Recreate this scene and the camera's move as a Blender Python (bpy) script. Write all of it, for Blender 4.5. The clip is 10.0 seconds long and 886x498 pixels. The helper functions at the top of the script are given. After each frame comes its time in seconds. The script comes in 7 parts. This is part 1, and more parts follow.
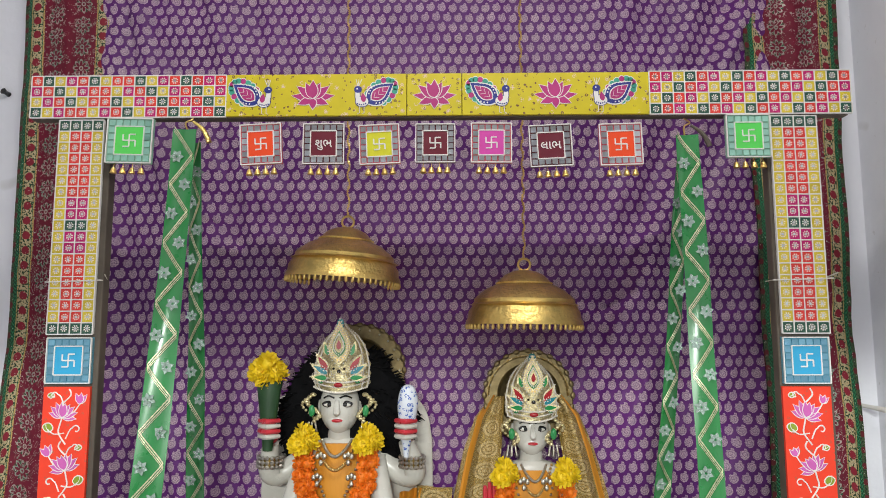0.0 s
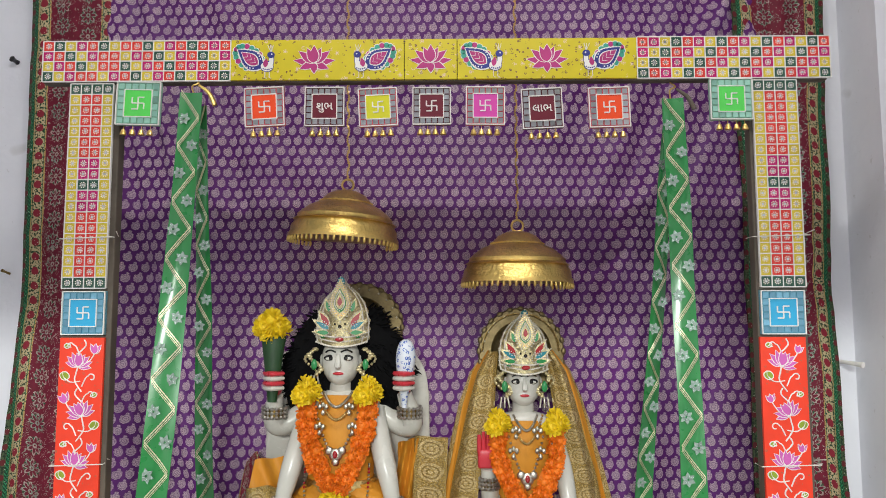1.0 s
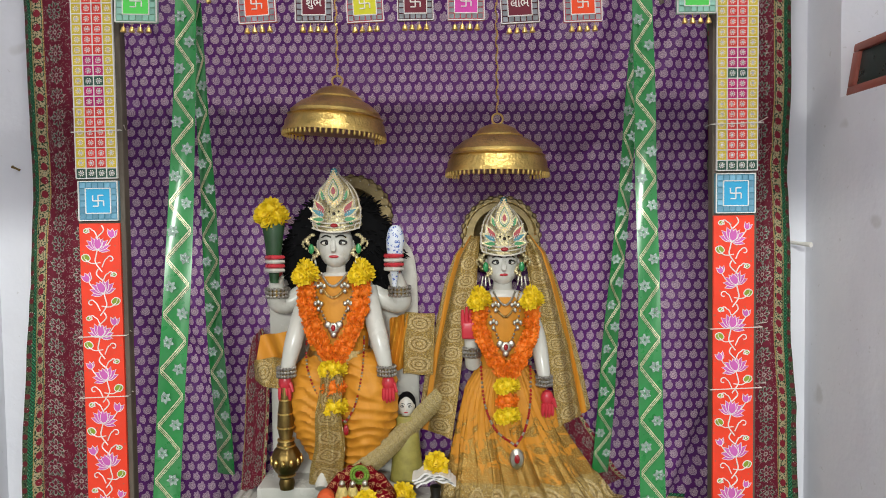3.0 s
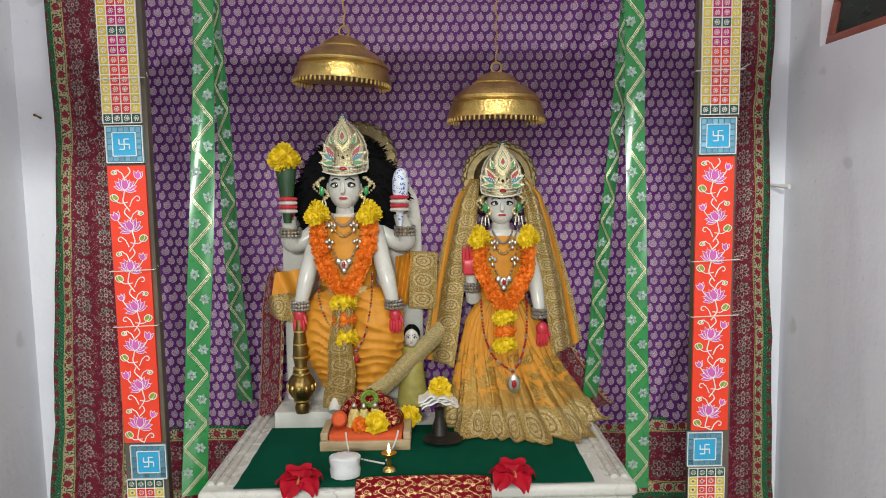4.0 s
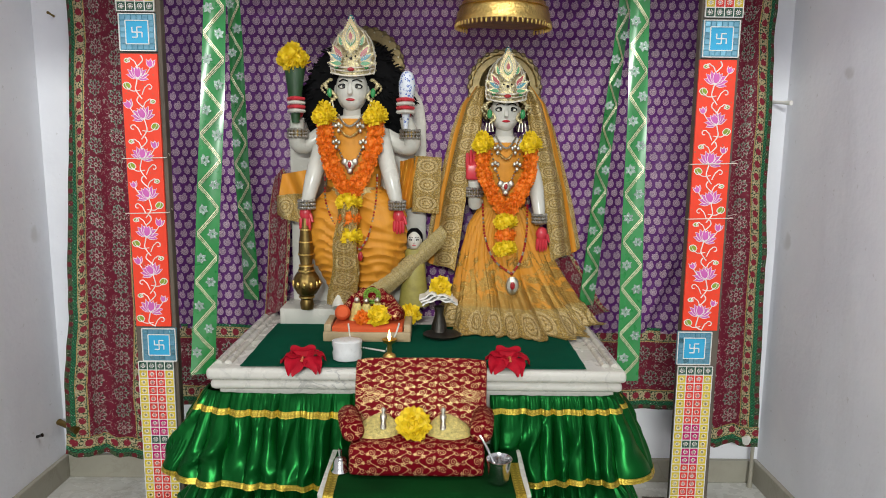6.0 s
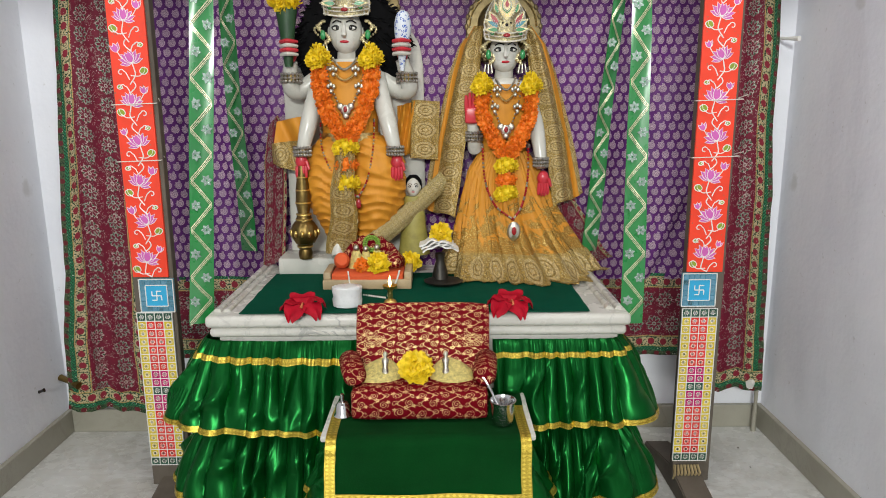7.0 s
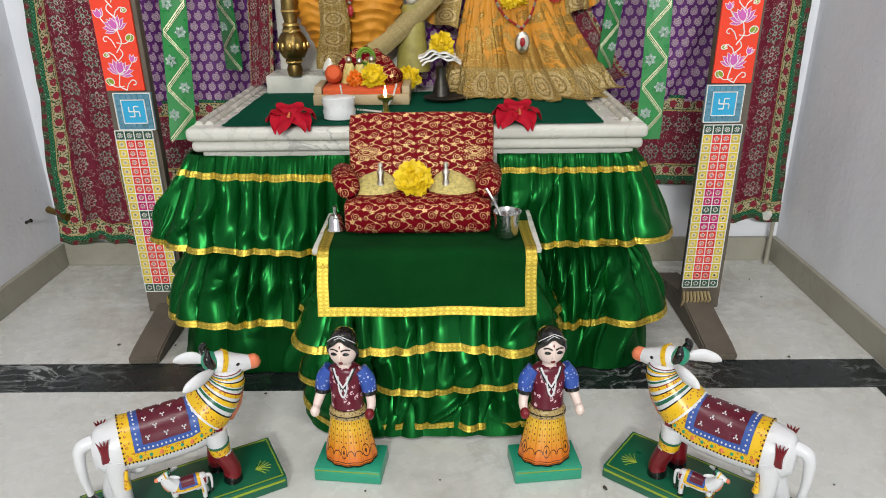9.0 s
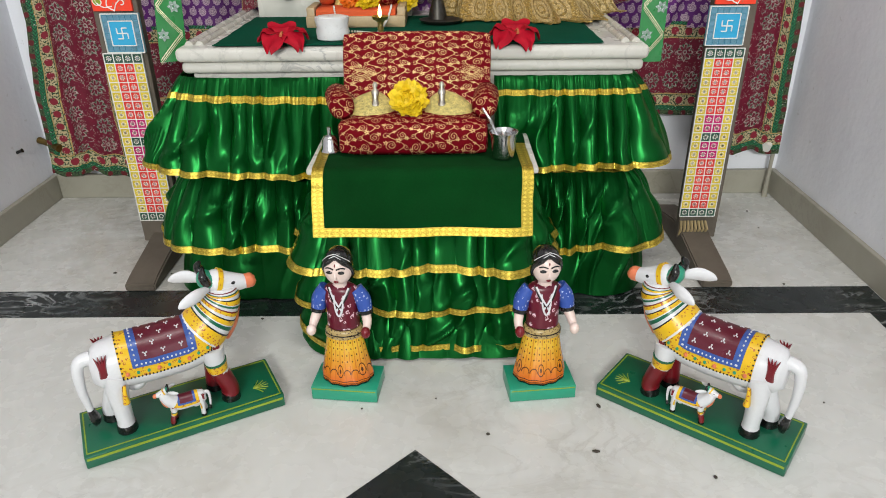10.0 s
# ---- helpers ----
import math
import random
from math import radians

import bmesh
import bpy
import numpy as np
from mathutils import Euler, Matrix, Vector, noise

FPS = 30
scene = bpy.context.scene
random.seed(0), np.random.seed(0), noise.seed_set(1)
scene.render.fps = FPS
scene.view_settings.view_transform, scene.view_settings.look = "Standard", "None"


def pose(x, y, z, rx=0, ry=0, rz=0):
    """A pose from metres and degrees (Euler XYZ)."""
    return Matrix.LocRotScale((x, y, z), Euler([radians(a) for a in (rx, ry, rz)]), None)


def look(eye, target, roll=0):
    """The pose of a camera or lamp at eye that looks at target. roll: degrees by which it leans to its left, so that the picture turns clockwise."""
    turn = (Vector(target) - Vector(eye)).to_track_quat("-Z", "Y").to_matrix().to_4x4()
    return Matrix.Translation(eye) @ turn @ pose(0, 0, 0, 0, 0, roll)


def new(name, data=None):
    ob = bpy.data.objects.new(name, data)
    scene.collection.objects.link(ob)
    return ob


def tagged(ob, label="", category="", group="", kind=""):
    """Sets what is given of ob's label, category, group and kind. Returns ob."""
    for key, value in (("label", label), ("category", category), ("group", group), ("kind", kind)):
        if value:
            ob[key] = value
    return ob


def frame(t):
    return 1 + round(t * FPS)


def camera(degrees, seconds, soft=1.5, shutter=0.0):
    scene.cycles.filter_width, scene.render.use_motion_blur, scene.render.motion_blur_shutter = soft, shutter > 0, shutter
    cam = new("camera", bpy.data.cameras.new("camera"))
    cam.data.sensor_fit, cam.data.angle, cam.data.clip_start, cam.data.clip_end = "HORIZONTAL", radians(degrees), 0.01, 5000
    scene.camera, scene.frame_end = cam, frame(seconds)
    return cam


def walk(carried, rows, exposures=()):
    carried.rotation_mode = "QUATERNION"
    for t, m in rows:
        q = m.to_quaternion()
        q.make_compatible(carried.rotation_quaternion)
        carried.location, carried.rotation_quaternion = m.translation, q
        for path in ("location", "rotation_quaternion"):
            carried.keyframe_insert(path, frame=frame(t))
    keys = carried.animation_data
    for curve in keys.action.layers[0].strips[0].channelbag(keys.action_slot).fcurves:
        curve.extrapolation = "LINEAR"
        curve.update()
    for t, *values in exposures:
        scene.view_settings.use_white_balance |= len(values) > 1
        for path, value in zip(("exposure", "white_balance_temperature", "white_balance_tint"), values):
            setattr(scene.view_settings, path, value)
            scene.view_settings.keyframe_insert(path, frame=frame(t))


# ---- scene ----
cam = camera(65.3, 10.0, soft=0.95)
PATH = [
    (0, (0.092, 0.138, 1.598), (0.063, 2.124, 1.831), -0.1),
    (0.5, (0.1, 0.115, 1.568), (0.072, 2.103, 1.781), -0.2),
    (1, (0.099, 0.068, 1.537), (0.074, 2.06, 1.715), -0.1),
    (1.5, (0.102, 0.018, 1.512), (0.078, 2.014, 1.637), -0.1),
    (2, (0.107, -0.021, 1.492), (0.092, 1.978, 1.555), -0.3),
    (2.5, (0.114, -0.045, 1.485), (0.109, 1.955, 1.474), -0.5),
    (4, (0.081, -0.231, 1.43), (0.103, 1.759, 1.226), -0.9),
    (4.5, (0.069, -0.309, 1.4), (0.083, 1.677, 1.158), -0.3),
    (5, (0.072, -0.328, 1.361), (0.079, 1.656, 1.11), 0.4),
    (5.5, (0.087, -0.318, 1.297), (0.092, 1.662, 1.02), 0.8),
    (7, (0.09, -0.28, 1.191), (0.094, 1.676, 0.776), -0.4),
    (7.5, (0.09, -0.25, 1.153), (0.091, 1.685, 0.65), -0.7),
    (8, (0.098, -0.217, 1.11), (0.095, 1.688, 0.502), -0.8),
    (8.5, (0.105, -0.195, 1.063), (0.094, 1.677, 0.359), -0.7),
    (9, (0.105, -0.19, 1.02), (0.086, 1.652, 0.243), -0.7),
    (9.5, (0.105, -0.198, 0.987), (0.087, 1.609, 0.13), -0.6),
    (10, (0.109, -0.206, 0.96), (0.095, 1.575, 0.051), -0.6),
]
# exposure and light
walk(cam, [(t, look(eye, target, roll)) for t, eye, target, roll in PATH], exposures=[(0.0, 0.0), (4.0, 0.01), (7.0, 0.05), (10.0, 0.14)])

world = bpy.data.worlds.new("world")
scene.world = world
world.use_nodes = True
world.node_tree.nodes["Background"].inputs[0].default_value = (0.9, 0.93, 1.0, 1)
world.node_tree.nodes["Background"].inputs[1].default_value = 0.3


def lamp(name, kind, m, energy, color, size=(1, 1), spread=180):
    d = bpy.data.lights.new(name, kind)
    d.energy, d.color = energy, color
    if kind == "AREA":
        d.shape, d.size, d.size_y = "RECTANGLE", size[0], size[1]
        d.spread = radians(spread)
    o = new(name, d)
    o.matrix_world = m
    return o


# ceiling tube in the room and tube light of the hall outside the doorway
lamp("ceiling_tube", "AREA", look((0.1, 0.42, 3.33), (0.08, 1.2, 1.0)), 25, (1.0, 0.98, 0.94), (1.2, 0.06))
lamp("hall_tube", "AREA", look((-0.35, -5.0, 2.96), (0.05, 2.0, 0.9)), 232, (0.97, 1.0, 0.95), (1.3, 0.14))
# soft fill lamp added in the upper doorway, standing in for daylight
lamp("doorway_daylight", "AREA", look((0.0, -1.42, 1.75), (0.05, 1, 1.55)), 10, (0.98, 0.98, 1.0), (1.9, 0.95))


# ---- node helpers ----
class S:
    """A value in a node tree, with arithmetic."""

    def __init__(self, tree, k):
        self.t, self.k = tree, k

    def m(self, op, *others, clamp=False):
        n = self.t.nodes.new("ShaderNodeMath")
        n.operation, n.use_clamp = op, clamp
        for i, a in enumerate((self, *others)):
            if isinstance(a, S):
                a = a.k
            if isinstance(a, (int, float)):
                n.inputs[i].default_value = a
            else:
                self.t.links.new(a, n.inputs[i])
        return S(self.t, n.outputs[0])

    def __add__(self, o): return self.m("ADD", o)
    def __sub__(self, o): return self.m("SUBTRACT", o)
    def __mul__(self, o): return self.m("MULTIPLY", o)
    def __truediv__(self, o): return self.m("DIVIDE", o)
    def __lt__(self, o): return self.m("LESS_THAN", o)
    def __gt__(self, o): return self.m("GREATER_THAN", o)
    def fract(self): return self.m("FRACT")
    def floor(self): return self.m("FLOOR")
    def abs(self): return self.m("ABSOLUTE")
    def cos(self): return self.m("COSINE")
    def sin(self): return self.m("SINE")
    def max(self, o): return self.m("MAXIMUM", o)
    def min(self, o): return self.m("MINIMUM", o)
    def mod(self, o): return self.m("FLOORED_MODULO", o)


def hyp(a, b): return (a * a + b * b).m("SQRT")
def atan2(a, b): return a.m("ARCTAN2", b)


class Mat:
    """A node material under construction."""

    def __init__(self, name, rough=0.5, metal=0.0, coords="Object"):
        self.mat = bpy.data.materials.new(name)
        self.mat.use_nodes = True
        self.t = self.mat.node_tree
        self.b = self.t.nodes["Principled BSDF"]
        self.tc = self.t.nodes.new("ShaderNodeTexCoord")
        self.vec = self.tc.outputs[coords]
        self.set("Roughness", rough)
        self.set("Metallic", metal)

    def set(self, key, v):
        if isinstance(v, S):
            v = v.k
        if isinstance(v, (int, float, tuple)):
            self.b.inputs[key].default_value = (*v, 1) if isinstance(v, tuple) and len(v) == 3 else v
        else:
            self.t.links.new(v, self.b.inputs[key])

    def xyz(self):
        n = self.t.nodes.new("ShaderNodeSeparateXYZ")
        self.t.links.new(self.vec, n.inputs[0])
        return [S(self.t, o) for o in n.outputs]

    def noise(self, scale, detail=3, rough=0.5, distort=0.0, stretch=None):
        n = self.t.nodes.new("ShaderNodeTexNoise")
        n.inputs["Scale"].default_value, n.inputs["Detail"].default_value = scale, detail
        n.inputs["Roughness"].default_value, n.inputs["Distortion"].default_value = rough, distort
        v = self.vec
        if stretch:
            mp = self.t.nodes.new("ShaderNodeMapping")
            mp.inputs["Scale"].default_value = stretch
            self.t.links.new(v, mp.inputs[0])
            v = mp.outputs[0]
        self.t.links.new(v, n.inputs["Vector"])
        return S(self.t, n.outputs[0])

    def voronoi(self, scale, feature="F1"):
        n = self.t.nodes.new("ShaderNodeTexVoronoi")
        n.feature = feature
        n.inputs["Scale"].default_value = scale
        self.t.links.new(self.vec, n.inputs["Vector"])
        return S(self.t, n.outputs[0])

    def ramp(self, f, a, b):
        """f mapped from a..b to 0..1."""
        n = self.t.nodes.new("ShaderNodeMapRange")
        n.inputs[1].default_value, n.inputs[2].default_value = a, b
        self.t.links.new(f.k, n.inputs[0])
        return S(self.t, n.outputs[0])

    def mix(self, f, a, b):
        n = self.t.nodes.new("ShaderNodeMix")
        n.data_type = "RGBA"
        for v, i in ((f, 0), (a, 6), (b, 7)):
            v = v.k if isinstance(v, S) else v
            if isinstance(v, (int, float)):
                n.inputs[i].default_value = v
            elif isinstance(v, tuple):
                n.inputs[i].default_value = (*v, 1) if len(v) == 3 else v
            else:
                self.t.links.new(v, n.inputs[i])
        return S(self.t, n.outputs[2])

    def bump(self, h, strength=0.3, dist=0.002):
        n = self.t.nodes.new("ShaderNodeBump")
        n.inputs["Strength"].default_value, n.inputs["Distance"].default_value = strength, dist
        self.t.links.new(h.k, n.inputs["Height"])
        self.t.links.new(n.outputs[0], self.b.inputs["Normal"])

    def random(self):
        n = self.t.nodes.new("ShaderNodeObjectInfo")
        return S(self.t, n.outputs["Random"])

    def island(self):
        n = self.t.nodes.new("ShaderNodeNewGeometry")
        return S(self.t, n.outputs["Random Per Island"])


def shade(c, k):
    return tuple(min(1.0, v * k) for v in c)


def simple(name, col, rough=0.5, metal=0.0, var=0.15, scale=12, bump=0.15, bscale=180, sheen=0.0, coat=0.0, island=0.0, dist=0.001):
    """Plain surface with two scales of variation."""
    m = Mat(name, rough, metal)
    f = m.ramp(m.noise(scale, 4), 0.3, 0.7) * 0.6 + m.noise(bscale, 2) * 0.4
    if island:
        f = f * (1 - island) + m.island() * island
    m.set("Base Color", m.mix(f, shade(col, 1 - var), shade(col, 1 + var)))
    m.set("Roughness", m.noise(scale * 3, 3) * 0.2 + (rough - 0.1))
    if bump:
        m.bump(m.noise(bscale, 3), bump, dist)
    if sheen:
        m.set("Specular IOR Level", 0.1)
    if coat:
        m.set("Coat Weight", coat)
    return m.mat


# ---- materials ----
def make_wall():
    m = Mat("wall_paint", 0.62)
    stain = m.ramp(m.noise(1.1, 6, 0.7), 0.32, 0.72)
    f = stain * 0.7 + m.noise(14, 4) * 0.3
    base = m.mix(f, (0.74, 0.75, 0.815), (0.88, 0.885, 0.92))
    streak = m.ramp(m.noise(2.2, 4, 0.6, 0.6, (1.8, 1.8, 0.7)), 0.52, 0.74)
    base = m.mix(streak * 0.10, base.k, (0.60, 0.59, 0.60))
    spots = m.ramp(m.noise(7, 2), 0.70, 0.76)
    scuff = m.ramp(m.noise(34, 3, 0.7), 0.66, 0.70)
    m.set("Base Color", m.mix((spots * 0.35).max(scuff * 0.28), base.k, (0.42, 0.40, 0.37)))
    m.bump(m.noise(60, 5) * 0.7 + m.noise(5, 3) * 3 + m.noise(1.4, 2, 0.5, 0.0, (1.6, 1.6, 0.6)) * 11, 0.30, 0.006)
    return m.mat


def marble(name, a, b, vein, vein_amount, scale=3.0, rough=0.25, grime_amount=0.34):
    m = Mat(name, rough)
    warp = m.noise(scale, 6, 0.6, 1.2)
    line = (m.noise(scale * 1.1, 5, 0.6, 2.5, (1, 2.2, 1)) - 0.5).abs()
    veins = m.ramp(line, 0.035, 0.0)
    patch = m.ramp(m.noise(scale * 0.6, 2), 0.45, 0.7)
    base = m.mix(warp, a, b)
    dirt = m.ramp(m.noise(5, 6, 0.7), 0.55, 0.85)
    col = m.mix(veins * patch * vein_amount, base.k, vein)
    grime = m.ramp(m.noise(1.6, 5, 0.65), 0.50, 0.72)
    m.set("Base Color", m.mix((dirt * 0.25 + grime * grime_amount), col.k, (a[0] * 0.52, a[1] * 0.46, a[2] * 0.36)))
    m.set("Roughness", m.noise(18, 4) * 0.3 + (rough - 0.12))
    return m.mat


def brocade():
    """Purple cloth with rows of silver paisleys; u, v in metres."""
    m = Mat("purple_brocade", 0.5, coords="UV")
    u, v, _ = m.xyz()
    row = v / 0.0315
    r = row.floor()
    x = (u / 0.0328 + r.mod(2.0) * 0.5).fract() - 0.5
    y = row.fract() * -1.0 + 0.5
    x, y = x * 0.0328, y * 0.0315
    ang = atan2(y + 0.0015, x)
    scallop = (ang * 9.0).cos() * 0.0006
    body = hyp(x * 1.08, (y + 0.0018) * 0.98) + scallop < 0.0134
    tail = hyp(x - 0.0036, y - 0.0103) < 0.0047
    notch = hyp(x + 0.0050, y - 0.0125) < 0.0050
    shape = body.max(tail) * (notch * -1.0 + 1.0)
    # curled inner line of the paisley
    eye = hyp(x + 0.0005, y + 0.002)
    curl = (((eye / 0.0052 + ang / (2 * math.pi)).fract() - 0.5).abs() < 0.10) * (eye > 0.0022)
    # fine thread contrast puts the foil's glints into the colour
    thread = m.noise(330, 3, 0.6)
    foil = m.ramp(thread, 0.40, 0.56)
    # soft patches dim the silver: uneven glitter of crinkled cloth, put into colour
    crinkle_tone = m.ramp(m.noise(9, 3), 0.30, 0.72)
    silver = shape * (curl * -0.70 + 1.0) * (foil * 0.62 + 0.40) * (crinkle_tone * 0.42 + 0.58)
    base = m.mix(m.noise(6, 4), (0.066, 0.006, 0.102), (0.128, 0.015, 0.174))
    m.set("Base Color", m.mix(silver, base.k, (0.84, 0.67, 0.73)))
    m.set("Specular IOR Level", silver * 0.7 + 0.3)
    m.set("Metallic", silver * 0.62)
    m.set("Roughness", silver * -0.22 + 0.50)
    m.bump(silver * 0.5 + m.noise(24, 2) * 1.5 + silver * m.noise(75, 1) * 1.3 + silver * m.noise(330, 2) * 2.6 + m.noise(900, 1) * 0.2, 0.7, 0.0016)
    return m.mat


def border_cloth():
    """Maroon cloth with silver embroidery between green edgings; u from 0 to 0.3 across, v in metres."""
    m = Mat("embroidered_maroon_cloth", 0.6, coords="UV")
    u, v, _ = m.xyz()
    # flowers in two columns
    cu = ((u - 0.066) / 0.084)
    rowv = v / 0.064 + cu.floor() * 0.5
    x, y = (cu.fract() - 0.5) * 0.084, (rowv.fract() - 0.5) * 0.064
    d, a = hyp(x, y), atan2(y, x)
    petal = (d - ((a * 4.0).cos().abs() * 0.014 + 0.011)).abs() < 0.0026
    heart = (d < 0.0070) * (d > 0.0030)
    n = m.noise(30, 1, 0.4, 1.2)
    swirl = (((n * 8.0).fract() - 0.5).abs() < 0.085) * (m.noise(45, 1) > 0.50)
    mid = ((u - 0.15).abs() < 0.083)
    thread = m.ramp(m.noise(350, 2), 0.36, 0.5) * 0.6 + 0.4
    emb = petal.max(heart).max(swirl * 0.8) * mid * thread
    maroon = m.mix(m.noise(40, 3), (0.090, 0.004, 0.014), (0.200, 0.010, 0.034))
    # green edging with red flowers and a gold line
    e = (u - 0.15).abs()
    ev = ((v / 0.042).fract() - 0.5) * 0.042
    ed = hyp(e - 0.103, ev)
    rose = ed < 0.0115
    leafy = (m.noise(160, 2) > 0.47)
    outer = e > 0.135
    braid = (((v * 1.0 + (e - 0.127).abs() * 1.4) / 0.011).fract()) > 0.5
    green = m.mix(braid * (m.noise(260, 1) > 0.42), (0.008, 0.045, 0.020), (0.022, 0.20, 0.085))
    cream = m.mix(leafy, (0.02, 0.05, 0.02), (0.45, 0.38, 0.22))
    edge = m.mix((e - 0.103).abs() < 0.015, green.k, cream.k)
    orose = hyp(e - 0.143, (((v / 0.042) + 0.5).fract() - 0.5) * 0.042) < 0.0085
    trim = m.mix(orose, m.mix(leafy, (0.012, 0.03, 0.014), (0.06, 0.09, 0.04)).k, (0.12, 0.012, 0.016))
    edge2 = m.mix(outer, m.mix(rose, edge.k, (0.22, 0.014, 0.028)).k, trim.k)
    gold = (((e - 0.084).abs() < 0.0022).max((e - 0.119).abs() < 0.0014)) * (m.noise(200, 2) > 0.42)
    is_edge = e > 0.083
    tint = m.ramp(m.noise(11, 2), 0.42, 0.58)
    leaf = ((d - 0.0205).abs() < 0.0042) * ((a * 4.0).cos().abs() < 0.35) * mid
    silk = m.mix(leaf * thread, maroon.k, (0.012, 0.10, 0.045))
    col = m.mix(is_edge, m.mix(emb, silk.k, m.mix(tint, (0.44, 0.38, 0.34), (0.26, 0.34, 0.28)).k).k, edge2.k)
    m.set("Base Color", m.mix(m.voronoi(120) < 0.13, m.mix(gold, col.k, (0.5, 0.36, 0.15)).k, (0.70, 0.68, 0.62)))
    m.set("Specular IOR Level", 0.25)
    sequin = m.voronoi(120) < 0.13
    m.set("Metallic", (emb * 0.7).max(gold * 0.8).max(sequin * 0.85))
    m.set("Roughness", emb * -0.25 + 0.6)
    m.bump(emb + rose + gold + sequin * m.noise(90, 1) * 4.0 + m.noise(500, 2) * 0.5, 0.6, 0.002)
    return m.mat


def gold_brocade(name="gold_brocade", base=(0.39, 0.255, 0.062), motif=(0.84, 0.68, 0.38), size=0.055):
    """Gold lace cloth with ring medallions; u, v in metres."""
    m = Mat(name, 0.5, coords="UV")
    u, v, _ = m.xyz()
    rv = v / size
    x = ((u / size + rv.floor().mod(2.0) * 0.0).fract() - 0.5) * size
    y = (rv.fract() - 0.5) * size
    d = hyp(x, y)
    ring = ((d - size * 0.34).abs() < size * 0.050).max((d - size * 0.19).abs() < size * 0.045).max(d < size * 0.08)
    gap = (d < size * 0.29) * (d > size * 0.235)
    lace = m.ramp(m.noise(260, 3, 0.6), 0.42, 0.6)
    glint = m.ramp(m.noise(620, 1), 0.60, 0.66)
    col = m.mix(lace, shade(base, 0.55), shade(base, 1.2))
    col = m.mix(glint, col.k, (0.85, 0.72, 0.42))
    m.set("Base Color", m.mix(ring * 0.5 * (lace * 0.6 + 0.4), m.mix(gap * 0.35, col.k, shade(base, 0.35)).k, motif))
    m.set("Metallic", lace * 0.35 + 0.25)
    m.set("Roughness", m.noise(300, 2) * 0.3 + 0.32)
    m.bump(ring + lace * 0.7, 0.7, 0.002)
    return m.mat


def orange_cloth():
    """Orange silk with patches of gold lace low down the cloth; u, v in metres."""
    m = Mat("orange_silk_with_gold_lace", 0.5, coords="UV")
    f = m.noise(40, 3)
    col = m.mix(f, (0.51, 0.195, 0.014), (0.69, 0.310, 0.036))
    u, v, _ = m.xyz()
    sprig = m.ramp(m.noise(17, 4, 0.65, 1.5) + (v - 0.20) * 1.2, 0.485, 0.54) * m.ramp(m.noise(330, 2), 0.34, 0.46) * m.ramp(v, 0.10, 0.15)
    glint = m.ramp(m.noise(520, 1), 0.58, 0.66)
    lace = m.mix(glint, (0.24, 0.130, 0.020), (0.95, 0.74, 0.30))
    m.set("Base Color", m.mix(sprig, col.k, lace.k))
    m.set("Metallic", sprig * 0.6)
    m.set("Roughness", sprig * -0.1 + 0.5)
    m.set("Specular IOR Level", 0.25)
    m.bump(sprig * 1.5 + m.noise(600, 2), 0.5, 0.0012)
    return m.mat


def red_brocade():
    """Crimson cushion cloth with gold scrolls."""
    m = Mat("crimson_brocade", 0.62)
    x, y, z = m.xyz()
    bend = m.noise(16, 2) * 0.016
    w = z + y * 0.9 + bend
    cw, ch = 0.056, 0.048
    col = (x + bend) / cw
    side = col.floor().mod(2.0) * 2.0 - 1.0
    run = w / ch + col.floor().mod(2.0) * 0.5
    u, v = (col.fract() - 0.5) * cw * side, (run.fract() - 0.5) * ch
    # winding stem with spiral tendrils, leaves and drops
    stem = (u - (run * (2 * math.pi)).sin() * 0.0150).abs() < 0.0011
    gold = stem
    for cx, cy, turn, rad in ((0.0125, 0.0115, 1.0, 0.0105), (-0.0125, -0.0115, -1.0, 0.0105), (-0.0195, 0.0140, 1.0, 0.0070), (0.0195, -0.0140, -1.0, 0.0070)):
        px, py = u - cx, v - cy
        d, a = hyp(px, py), atan2(py, px)
        spiral = (((d / 0.0050 + a * (turn / (2 * math.pi))).fract() - 0.5).abs() < 0.125) * (d < rad) * (d > 0.0012)
        gold = gold.max(spiral)
    for cx, cy, k in ((0.0035, 0.0, 1.0), (-0.0230, -0.0040, 0.8), (0.0225, 0.0055, 0.8), (-0.0030, 0.0220, 0.7)):
        px, py = u - cx, v - cy
        d, a = hyp(px, py), atan2(py, px)
        gold = gold.max((d < (a * 5.0).cos() * (0.0018 * k) + 0.0048 * k) * (d > 0.0013 * k))
    gold = gold * (m.noise(420, 1) > 0.36)
    base = m.mix(m.noise(60, 3), (0.118, 0.0012, 0.006), (0.185, 0.003, 0.010))
    m.set("Base Color", m.mix(gold, base.k, (0.74, 0.49, 0.22)))
    m.set("Metallic", gold * 0.45)
    m.set("Roughness", gold * -0.28 + 0.65)
    m.set("Specular IOR Level", gold * 0.3 + 0.06)
    m.bump(gold * 0.8 + m.noise(700, 2) * 0.5, 0.4, 0.001)
    return m.mat


def gold_lace():
    m = Mat("gold_ribbon", 0.32, coords="UV")
    u, v, _ = m.xyz()
    n = m.noise(330, 2, 0.6)
    sq = (((u / 0.014).fract() - 0.5).abs() + ((v / 0.012).fract() - 0.5).abs()) < 0.36
    f = m.ramp(n, 0.35, 0.65) * 0.6 + sq * 0.4
    m.set("Base Color", m.mix(f, (0.30, 0.20, 0.015), (0.80, 0.62, 0.10)))
    m.set("Metallic", 0.75)
    m.set("Roughness", n * 0.3 + 0.2)
    m.bump(n + sq * 0.4, 0.6, 0.0012)
    return m.mat


